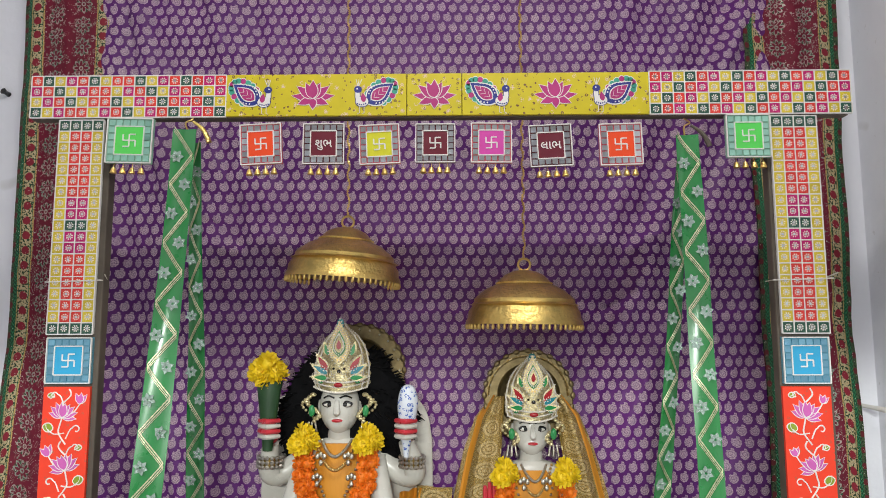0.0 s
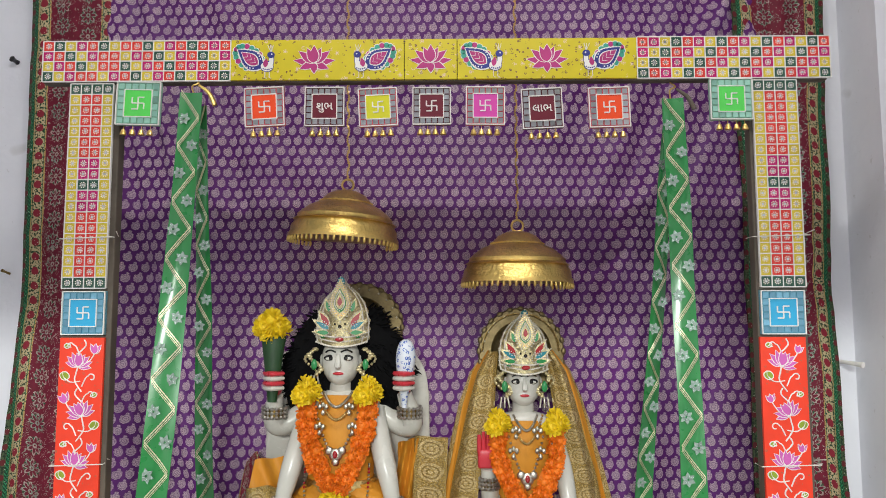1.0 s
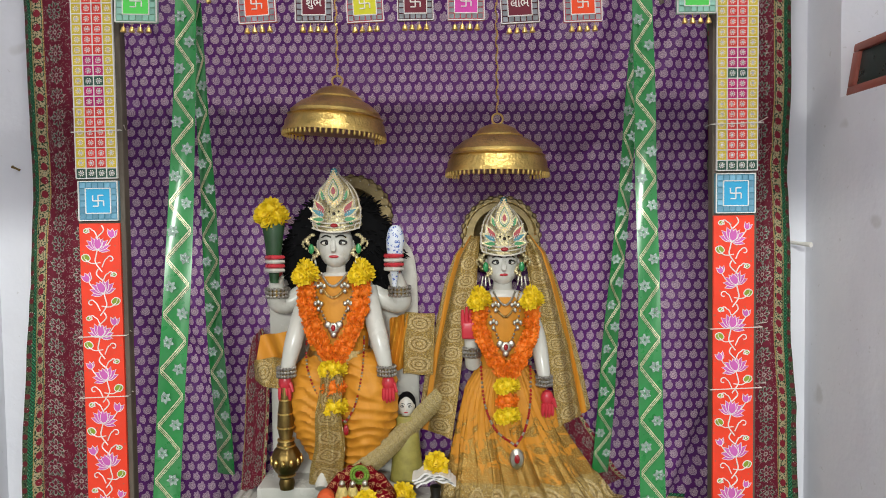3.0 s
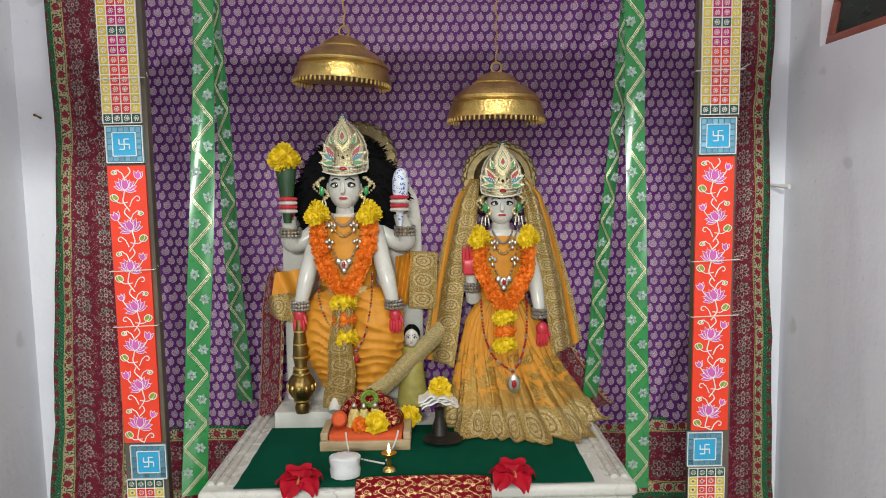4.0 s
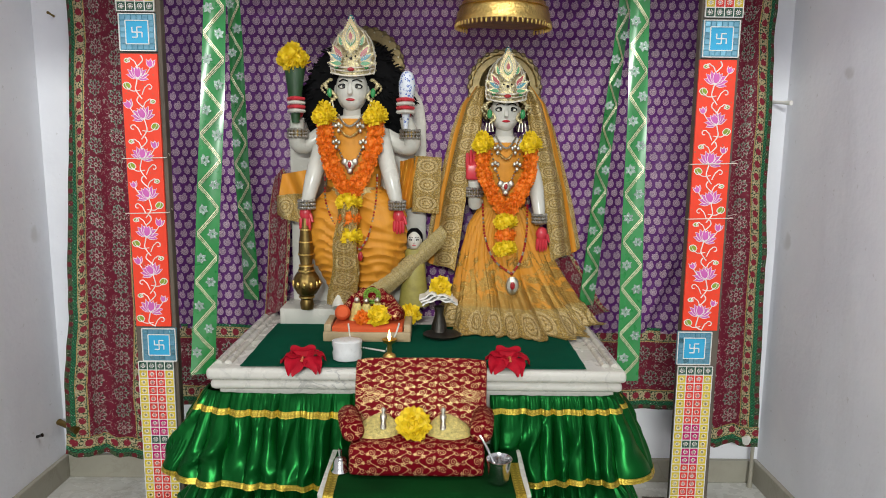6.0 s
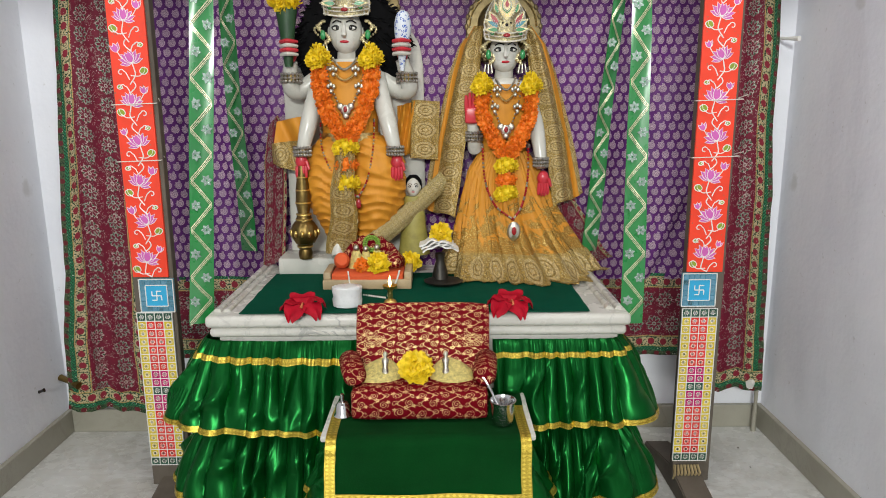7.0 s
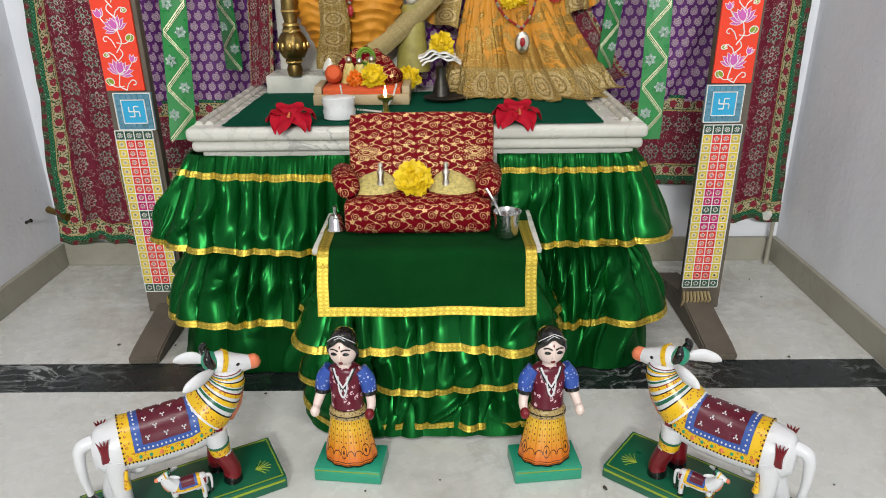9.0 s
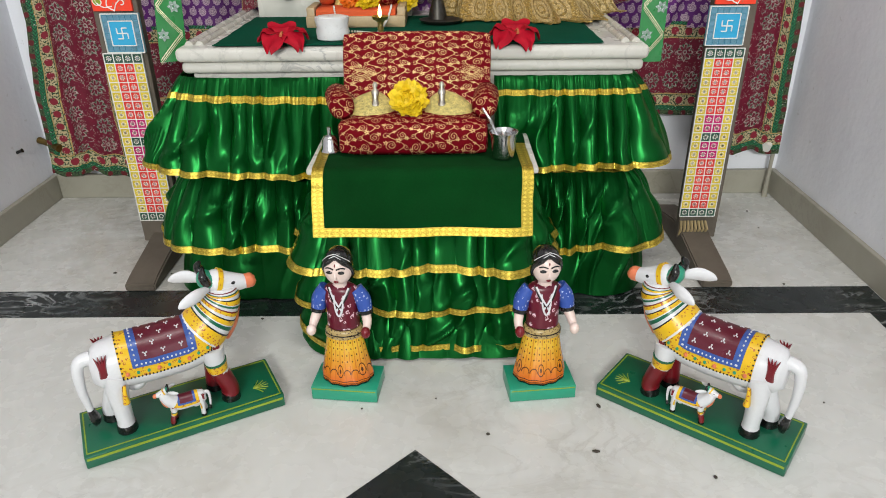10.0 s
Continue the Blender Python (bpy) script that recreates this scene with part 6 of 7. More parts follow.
own("conch", loft([(-0.022, 1.90, 1.462, 0.006, 0.006), (-0.022, 1.90, 1.452, 0.018, 0.016), (-0.022, 1.90, 1.42, 0.026, 0.022), (-0.024, 1.90, 1.38, 0.022, 0.018), (-0.026, 1.90, 1.33, 0.013, 0.012), (-0.026, 1.90, 1.285, 0.006, 0.006)], 20, 18), BLUEWHITE, (-0.024, 1.90, 1.29), "white conch shell painted with blue swirls", "conch")

# small attendant statue
small = plain_head(0.000, 1.945, 0.925, 0.48)
small += [(loft([(0.0, 1.95, 0.895, 0.03, 0.022), (0.0, 1.95, 0.86, 0.034, 0.026), (0.0, 1.945, 0.80, 0.040, 0.03), (0.0, 1.945, 0.705, 0.052, 0.036)], 24, 14, drape_wob(3, 0.02)), 4), (loft([(0.0, 1.958, 0.962, 0.012, 0.012), (0.0, 1.956, 0.945, 0.026, 0.024), (0.0, 1.958, 0.915, 0.028, 0.018)], 16, 8), 3)]
own("statue", join(*small), SLOTS + [simple("olive_silk", (0.30, 0.26, 0.06), 0.5, var=0.3, scale=40)], (0.0, 1.945, 0.702), "small marble attendant statue in olive green", "statue")


# ---- green sashes ----
FAINT = simple("silver_sequin", (0.42, 0.56, 0.47), 0.25, 0.6, var=0.4, scale=90, bump=0.3, bscale=200)
PALEGOLD = simple("pale_gold_thread", (0.74, 0.70, 0.46), 0.32, 0.75, var=0.5, scale=130, bump=0.7, bscale=400)


def sash(top, bottom, w0, w1, twist, seed, label, belly=0.0):
    """A hanging green sash with a gold zigzag and white flowers."""
    top, bottom = Vector(top), Vector(bottom)
    o = thing("sash", bottom, label, "sash", "green sashes beside the altar")
    L = (top - bottom).length

    def f(s, t, lift=0.0):
        p = top.lerp(bottom, t)
        w = w0 + (w1 - w0) * t
        a = twist * (0.3 + 0.7 * t) + 0.08 * noise.noise((seed, t * 3, 0))
        x = p.x + (s - 0.5) * w * math.cos(a)
        y = p.y + (s - 0.5) * w * math.sin(a) + 0.012 * math.sin(t * 5 + seed) * t + 0.004 * math.sin(s * 4 + t * 9) - belly * math.sin(math.pi * t)
        return Vector((x + 0.6 * belly * math.sin(math.pi * t) + 0.006 * noise.noise((seed + 3, t * 4, 1)), y - lift, p.z))

    part("cloth", sheet(8, 60, f, 0.0015), SASH, o)
    n = int(L / 0.066)
    for k in range(n):
        a, b = (0.06, 0.94) if (k + seed) % 2 else (0.94, 0.06)
        t0, t1 = k / n, (k + 1) / n
        for dz, wide in ((0.0052, 0.0019), (-0.0012, 0.0015), (-0.0062, 0.0008)):
            part("zigzag", sheet(6, 2, lambda s, t: f(a + (b - a) * s, t0 + (t1 - t0) * s, 0.0022) + Vector((0, 0, dz + wide * (1 - 2 * t))), 0.001), PALEGOLD, o)
        # a small flower in every bay
        if k < n - 1:
            c = f(0.27 if (k + seed) % 2 else 0.73, (k + 1.0) / n, 0.003)
            ang, size = 0.5 * k + seed, 0.0138 + 0.003 * noise.noise((k * 1.7, seed, 0))
            petals = [plate(petal_shape(c.x + 0.002 * math.cos(ang + q), c.z + 0.002 * math.sin(ang + q), ang + q, size, 0.0052, 6), c.y - 0.001, 0.0008) for q in (0, 1.05, 2.09, 3.14, 4.19, 5.24)]
            part("flower", join(*petals), FAINT, o, smooth=False)
    return o


sash((-0.515, 1.655, 2.052), (-0.577, 1.560, 0.596), 0.052, 0.066, 0.40, 1, "green sash with a gold zigzag and white flowers", 0.036)
sash((-0.505, 1.690, 2.030), (-0.560, 2.000, 0.705), 0.030, 0.062, -0.35, 2, "green sash with a gold zigzag and white flowers")
sash((0.617, 1.655, 2.032), (0.620, 1.560, 0.582), 0.048, 0.062, -0.08, 3, "green sash with a gold zigzag and white flowers")
sash((0.622, 1.690, 2.020), (0.585, 1.985, 0.700), 0.026, 0.058, 0.35, 4, "green sash with a gold zigzag and white flowers")
for x, z in ((-0.508, 2.05), (0.617, 2.035)):
    k = thing("wire_hook", (x, 1.665, z), "twisted wire hook holding the sash", "hook", "hooks on the beam")
    part("wire", tube([(x, 1.668, z - 0.01), (x - 0.006, 1.655, z + 0.015), (x + 0.008, 1.658, z + 0.025), (x, 1.672, z + 0.04)], 0.0022, 6, 16), BRASS, k)
    part("twist", tube([(x + 0.01, 1.658, z + 0.02), (x + 0.035, 1.655, z), (x + 0.05, 1.654, z - 0.03)], [0.003, 0.005, 0.006], 7, 8), BRASS if x < 0 else WOOD, k)


# ---- hanging brass canopies ----
def canopy(cx, cy, rim, top, r, tilt, label):
    o = thing("brass_canopy", (cx, cy, rim), label, "canopy", "hanging canopies over the statues")
    h = top - rim
    prof = [(r * 0.97, 0.004), (r, 0.0), (r * 1.0, 0.008), (r * 0.965, 0.016), (r * 0.955, 0.10 * h + 0.018), (r * 0.90, 0.32 * h), (r * 0.86, 0.42 * h), (r * 0.865, 0.45 * h), (r * 0.80, 0.52 * h), (r * 0.66, 0.64 * h), (r * 0.52, 0.71 * h), (r * 0.46, 0.735 * h), (r * 0.465, 0.765 * h), (r * 0.43, 0.80 * h), (r * 0.34, 0.90 * h), (r * 0.20, 0.97 * h), (0.004, h)]
    inner = [(0.004, h - 0.006), (r * 0.3, 0.86 * h), (r * 0.78, 0.45 * h), (r * 0.93, 0.05)]
    m = Matrix.Translation((cx, cy, rim)) @ pose(0, 0, 0, 0, tilt, 0)
    part("dome", moved(lathe(prof + inner, 64), m), BRASS, o)
    bead = lathe([(0.001, 0.004), (0.003, 0.002), (0.0042, -0.005), (0.003, -0.010), (0.001, -0.012)], 8)
    me = bpy.data.meshes.new("drop")
    for f in bead.faces:
        f.smooth = True
    bead.to_mesh(me)
    bead.free()
    me.materials.append(BRASS)
    for k in range(60):
        a = 2 * math.pi * k / 60
        share("drop", me, m @ pose(r * 0.985 * math.cos(a), r * 0.985 * math.sin(a), -0.002, 0, 0, 0), o)
    for q, n, s in ((0.935, 80, 0.0026), (0.475, 40, 0.0024)):
        zz = 0.22 * h if q > 0.9 else 0.75 * h
        part("bead_band", moved(join(*[ball((r * q * math.cos(2 * math.pi * k / n), r * q * math.sin(2 * math.pi * k / n), zz), s, 6, 4) for k in range(n)]), m), BRASS, o)["kind"] = "stuff"
    ring = [m @ Vector((0.016 * math.cos(a), 0.0, h + 0.014 + 0.016 * math.sin(a))) for a in np.linspace(0, 2 * math.pi, 17)]
    part("ring", tube(ring, 0.0032, 8), BRASS, o)
    tp = m @ Vector((0, 0, h + 0.028))
    links = []
    z = tp.z
    i = 0
    while z < 3.39:
        links.append(tube([(cx + 0.0035 * math.cos(i * 1.3 + a) + (tp.x - cx) * max(0, 1 - (z - tp.z) / 1.0), cy + 0.0035 * math.sin(i * 1.3 + a), z + 0.010 * a / 3.14) for a in (0, 1.6, 3.14)], 0.0024, 5))
        z += 0.010
        i += 1
    part("chain", join(*links), BRASS, o, "thin twisted brass chain")


canopy(-0.200, 1.965, 1.730, 1.872, 0.152, 4.0, "embossed brass canopy hanging over a statue")
canopy(0.278, 1.965, 1.612, 1.756, 0.153, 0.8, "embossed brass canopy hanging over a statue")


# ---- things on the altar ----
def hibiscus(at, turn, label):
    o = thing("hibiscus", at, label, "flower", "hibiscus on the altar edge")
    x, y, z = at
    for k in range(5):
        a = radians(turn + 72 * k)

        def f(s, t, a=a, k=k):
            w = 0.034 * math.sin(math.pi * min(1, 0.12 + 0.80 * t))
            r = 0.004 + 0.058 * t
            lx, ly = r, (s - 0.5) * 2 * w
            lz = 0.022 + 0.020 * math.sin(t * 2.4) - 0.030 * t * t + 0.006 * math.sin(s * 9 + k) * t + 0.004 * math.sin(t * 12 + k)
            return (x + lx * math.cos(a) - ly * math.sin(a), y - 0.008 + (lx * math.sin(a) + ly * math.cos(a)) * 0.85, z + lz + 0.3 * (lx * math.sin(a)))
        part("petal", sheet(8, 10, f, 0.001), HIBISCUS, o)
    part("pistil", tube([(x, y - 0.008, z + 0.02), (x + 0.004, y - 0.03, z + 0.034), (x + 0.004, y - 0.05, z + 0.028)], [0.003, 0.0022, 0.0035], 7, 8), simple("pistil", (0.55, 0.16, 0.06), 0.6), o)


hibiscus((-0.276, 1.478, 0.650), 100, "large red hibiscus flower lying on the slab edge")
hibiscus((0.270, 1.490, 0.650), 82, "large red hibiscus flower lying on the slab edge")

stool = thing("offering_stool", (-0.13, 1.76, 0.648), "small wooden stool with orange cloth and flower offerings", "stool")
PALEWOOD = simple("pale_wood", (0.40, 0.30, 0.17), 0.5, var=0.25, scale=14)
part("front_board", box(-0.262, 0.000, 1.695, 1.712, 0.651, 0.680, 0.003), PALEWOOD, stool)
for x0, x1 in ((-0.262, -0.240), (-0.022, 0.0)):
    part("side_board", box(x0, x1, 1.7122, 1.83, 0.651, 0.700, 0.003), PALEWOOD, stool)
ORANGEFELT = simple("orange_felt", (0.62, 0.09, 0.02), 0.8, var=0.2, bump=0.3, bscale=300)
part("pad", pillow(-0.238, -0.024, 1.704, 1.83, 0.672, 0.698, 0.008, 0.003), ORANGEFELT, stool, "orange felt pad")
arch = [(-0.235 + 0.21 * s, 0.697 + 0.092 * math.sin(math.pi * s) ** 0.7 * (1 + 0.05 * math.sin(s * 40))) for s in np.linspace(0, 1, 30)]
part("back_panel", plate(arch[::-1], 1.842, 0.010), CRIMSON, stool, "arched crimson brocade back", smooth=False)
part("medallion", join(*[ball((-0.128 + r * math.cos(q), 1.829, 0.762 + r * math.sin(q)), k, 8, 6) for r, n, k in ((0.024, 22, 0.0048), (0.0165, 16, 0.0042)) for q in (2 * math.pi * j / n for j in range(n))]), simple("green_beads", (0.16, 0.30, 0.03), 0.4, var=0.4, scale=120, island=0.5), stool, "ring of green beads")["kind"] = "stuff"
for x, mt in ((-0.213, ORANGEFELT), (-0.050, CRIMSON)):
    part("bolster", moved(lathe([(0.004, -0.045), (0.016, -0.044), (0.023, -0.036), (0.024, 0.0), (0.023, 0.036), (0.016, 0.044), (0.004, 0.045)], 18), pose(x, 1.768, 0.722, 74, 0, 8 if x < -0.1 else -8)), mt, stool)


def loose_bloom(at, data, k, label, rx=75):
    o = thing("blossom_head", at, label, "flower", "loose marigold heads")
    share("petals", data, pose(at[0], at[1], at[2], rx, random.uniform(-10, 10), random.uniform(-15, 15)) @ pose(0, 0, 0, 0, 0, random.uniform(0, 360)) @ Matrix.Scale(k, 4), o)


loose_bloom((-0.098, 1.725, 0.722), YELLOW_BLOOMS[0], 1.15, "bright yellow marigold head on the stool", 50)
loose_bloom((-0.148, 1.728, 0.716), ORANGE_BLOOMS[0], 1.1, "bright orange marigold head on the stool", 50)
loose_bloom((-0.008, 1.84, 0.700), YELLOW_BLOOMS[1], 1.1, "yellow marigold head beside the stool", 60)
PALEPETAL = simple("pale_gold_lace", (0.60, 0.50, 0.17), 0.5, 0.15, var=0.5, scale=110, bump=0.9, bscale=260, dist=0.003)
for j, (x, y, z) in enumerate(((-0.168, 1.765, 0.742), (-0.105, 1.76, 0.744), (-0.140, 1.772, 0.738))):
    own("dressed_figurine", join((loft([(x, y, z + 0.012, 0.010, 0.008), (x, y, z - 0.015, 0.020, 0.014), (x, y, z - 0.044, 0.026, 0.018)], 16, 8, drape_wob(j, 0.06)), 0), (ball((x, y - 0.002, z + 0.020), (0.009, 0.008, 0.011), 10, 8), 1)), [PALEPETAL, SILVER], (x, y, 0.698), "tiny silver figurine in pale yellow cloth", "figurine", "figurines on the stool")
STRING = simple("white_thread", (0.7, 0.68, 0.62), 0.7)
pearls = thing("pearl_string", (-0.12, 1.66, 0.652), "string of small pearls lying over the stool", "necklace")
for run in ([(-0.186, 1.700, 0.704), (-0.180, 1.690, 0.668), (-0.165, 1.655, 0.653), (-0.11, 1.62, 0.653), (-0.07, 1.60, 0.653)], [(-0.035, 1.705, 0.705), (-0.045, 1.690, 0.675), (-0.06, 1.66, 0.653), (-0.065, 1.62, 0.653)]):
    part("pearl_row", join(*[ball(p, 0.0030, 6, 4) for p in spline(run, 32)]), STRING, pearls)["kind"] = "stuff"
# crumpled translucent cup
def cup_wob(a, z):
    return 0.07 * noise.noise((math.cos(a) * 2.2, math.sin(a) * 2.2, z * 60)) + 0.03 * noise.noise((math.cos(a) * 6, math.sin(a) * 6, z * 90))


MILKY = simple("milky_plastic", (0.66, 0.67, 0.67), 0.3, var=0.08, scale=40, bump=0.35, bscale=90)
lump = thing("plastic_cup", (-0.167, 1.53, 0.650), "crumpled milky white plastic cup on the altar cloth", "cup")
part("wall", rings([oval(-0.167, 1.53, z, r, r * 0.85, 36, cup_wob) for r, z in ((0.034, 0.6510), (0.039, 0.654), (0.040, 0.672), (0.038, 0.680), (0.041, 0.695), (0.041, 0.704), (0.0385, 0.7045), (0.036, 0.694), (0.034, 0.672), (0.030, 0.660))]), MILKY, lump)
part("lid_film", rings([oval(-0.167, 1.53, z, r, r * 0.85, 36, cup_wob) for r, z in ((0.0375, 0.7030), (0.034, 0.7062), (0.020, 0.7080), (0.004, 0.7070))], caps=(False, True)), MILKY, lump, "thin wrinkled plastic film")

oil = thing("oil_lamp", (-0.053, 1.56, 0.650), "small brass oil lamp with a burning wick", "oil lamp")
part("stem", lathe([(0.004, 0.0005), (0.018, 0.001), (0.016, 0.006), (0.006, 0.012), (0.008, 0.022), (0.006, 0.032), (0.010, 0.040)], 20, (-0.053, 1.56, 0.650)), BRASS, oil)
part("bowl", lathe([(0.006, 0.038), (0.018, 0.042), (0.021, 0.050), (0.018, 0.050), (0.010, 0.046), (0.002, 0.045)], 20, (-0.053, 1.56, 0.650)), BRASS, oil)
fl = Mat("flame")
fl.set("Emission Color", (1.0, 0.55, 0.16))
fl.set("Emission Strength", 14.0)
part("flame", lathe([(0.0008, 0.0), (0.0042, 0.006), (0.0048, 0.011), (0.003, 0.020), (0.0006, 0.031)], 12, (-0.053, 1.556, 0.697)), fl.mat, oil, "small yellow flame")

GUNMETAL = simple("dark_gunmetal", (0.060, 0.055, 0.048), 0.42, 0.8, var=0.35, scale=40, bump=0.3, bscale=120)
dish = thing("incense_stand", (0.085, 1.80, 0.650), "dark brass stand on a tray with folded white cloth", "stand")
part("tray", lathe([(0.004, 0.0), (0.040, 0.001), (0.056, 0.008), (0.060, 0.012), (0.055, 0.012), (0.040, 0.006), (0.004, 0.005)], 30, (0.095, 1.755, 0.650), 0.9), GUNMETAL, dish)
part("stem", lathe([(0.004, 0.005), (0.026, 0.006), (0.022, 0.030), (0.013, 0.060), (0.016, 0.085), (0.004, 0.088)], 20, (0.085, 1.81, 0.650)), GUNMETAL, dish)
for k in range(3):
    part("cloth_fold", sheet(16, 8, lambda s, t: (0.035 + 0.105 * s - 0.006 * k, 1.775 + 0.07 * t, 0.752 + 0.008 * k + 0.010 * math.sin(s * 3 + 0.6) - 0.045 * max(0, 0.35 - s) + 0.003 * math.sin(s * 17 + k)), 0.005), WHITE, dish, "folded white cloth")
loose_bloom((0.088, 1.815, 0.795), YELLOW_BLOOMS[2], 1.15, "yellow marigold head on the folded cloth", 65)

# ---- things on the step ----
loose_bloom((0.026, 1.290, 0.566), bloom_mesh("petals", 0.044, 150, 77, MARIGOLD_Y, 0.42), 1.0, "large yellow marigold on the cushion throne", 48)
for j, x in enumerate((-0.050, 0.098)):
    g = join((loft([(x + 0.006 * (1 if j else -1), 1.352, 0.566, 0.012, 0.006), (x + 0.010 * (1 if j else -1), 1.340, 0.556, 0.036, 0.018), (x + 0.014 * (1 if j else -1), 1.325, 0.542, 0.052, 0.036), (x + 0.014 * (1 if j else -1), 1.318, 0.531, 0.058, 0.044)], 24, 12, drape_wob(j + 20, 0.05)), 0), (loft([(x, 1.325, 0.594, 0.003, 0.003), (x, 1.324, 0.588, 0.006, 0.005), (x, 1.322, 0.581, 0.004, 0.004), (x, 1.320, 0.574, 0.009, 0.006), (x, 1.315, 0.560, 0.006, 0.006), (x, 1.305, 0.540, 0.012, 0.009)], 14, 16), 1))
    own("dressed_figurine", g, [PALEPETAL, SILVER], (x, 1.35, 0.53), "small silver figurine in pale yellow lace cloth", "figurine", "figurines on the throne")
cup = thing("steel_tumbler", (0.230, 1.222, 0.4545), "polished steel tumbler of water with a spoon", "tumbler")
part("cup", lathe([(0.004, 0.0), (0.021, 0.0), (0.024, 0.002), (0.0275, 0.046), (0.031, 0.055), (0.0315, 0.057), (0.0295, 0.057), (0.0255, 0.047), (0.022, 0.006), (0.004, 0.005)], 32, (0.230, 1.222, 0.4552)), STEEL, cup)
part("spoon", tube([(0.225, 1.225, 0.475), (0.205, 1.24, 0.525), (0.185, 1.27, 0.552)], [0.004, 0.003, 0.004], 8, 8), STEEL, cup)
bell = thing("hand_bell", (-0.150, 1.262, 0.4545), "small shiny steel hand bell", "bell")
part("body", lathe([(0.0215, 0.0), (0.022, 0.004), (0.018, 0.010), (0.016, 0.030), (0.011, 0.037), (0.004, 0.040)], 24, (-0.150, 1.262, 0.4552)), STEEL, bell)
part("handle", tube([(-0.150, 1.262, 0.494), (-0.150, 1.262, 0.512)], [0.004, 0.005], 8), STEEL, bell)


# ---- painted toy figures on the floor ----
def enamel(name, col, dot=None, density=90, size=0.2):
    if dot:
        m = speckled(name, col, dot, density, size)
        m.node_tree.nodes["Principled BSDF"].inputs["Roughness"].default_value = 0.32
        return m
    return simple(name, col, 0.32, var=0.10, bump=0.08, coat=0.1)


ENW = enamel("white_enamel", (0.68, 0.68, 0.70))
ENY = enamel("yellow_enamel", (0.75, 0.46, 0.01), (0.42, 0.10, 0.02), 130, 0.25)
ENM = enamel("maroon_enamel", (0.12, 0.006, 0.02), (0.75, 0.55, 0.6), 75, 0.24)
ENB = enamel("blue_enamel", (0.03, 0.08, 0.36), (0.55, 0.6, 0.75), 140, 0.2)
ENG = enamel("green_enamel", (0.004, 0.11, 0.055))
ENLG = enamel("light_green_enamel", (0.02, 0.30, 0.18))
ENO = enamel("orange_enamel", (0.72, 0.20, 0.09))
ENDR = enamel("oxblood_enamel", (0.16, 0.004, 0.010))


def amber_stripes():
    """Amber skirt paint that turns orange at the hem, with black dots, drops and bands."""
    m = Mat("amber_striped_enamel", 0.25)
    x, y, z = m.xyz()
    a = atan2(y, x) * (22 / (2 * math.pi))
    stroke = ((a.fract() - 0.5).abs() > 0.40) * (m.noise(90, 2) > 0.42)
    fade = m.mix(m.ramp(z, 0.115, 0.045), (0.74, 0.44, 0.035), (0.68, 0.15, 0.012))
    warm = m.mix(stroke * 0.6, fade.k, (0.50, 0.12, 0.01))
    # black dots above, drops and bands along the hem
    dot = hyp((a.fract() - 0.5) * 0.014, ((z / 0.013).fract() - 0.5) * 0.013) < 0.0019
    dx, dz = ((a * 0.25).fract() - 0.5) * 0.056, z - 0.064
    d = hyp(dx * 1.7, dz)
    drop = ((d - 0.0125).abs() < 0.0013).max(d < 0.0045)
    arch = ((hyp(dx.abs() - 0.018, z - 0.058) - 0.0085).abs() < 0.0011) * (z > 0.056)
    band = ((z - 0.042).abs() < 0.0009).max((z - 0.037).abs() < 0.0008)
    dark = (dot * (z > 0.082)).max(drop).max(arch).max(band)
    m.set("Base Color", m.mix(dark * 0.9, warm.k, (0.03, 0.008, 0.004)))
    m.bump(m.noise(120, 2), 0.1, 0.001)
    return m.mat


ENGO = amber_stripes()
BELT = enamel("ochre_enamel", (0.42, 0.30, 0.12), (0.05, 0.02, 0.01), 200, 0.3)
PLAINMAROON = enamel("plain_maroon_enamel", (0.10, 0.004, 0.016))
PLAINBLUE = enamel("plain_blue_enamel", (0.035, 0.09, 0.34))
ENSKIN = enamel("pale_face_enamel", (0.78, 0.62, 0.56))
PAINTS = [ENW, BLACKPAINT, ENY, ENM, ENB, ENG, ENO, ENDR, OLIVE, ENLG]
COWPAINTS = PAINTS + [PLAINMAROON, PLAINBLUE]


def shell(path, u0, u1, a0, a1, grow, n=14, k=14):
    """A cloth lying over a body tube: path gives centre and radii at u."""
    def f(s, t):
        c, ry, rz = path(u0 + (u1 - u0) * s)
        a = a0 + (a1 - a0) * t
        return (c[0], c[1] + (ry + grow) * math.sin(a), c[2] + (rz + grow) * math.cos(a))
    return sheet(n, k, f, 0.0012)


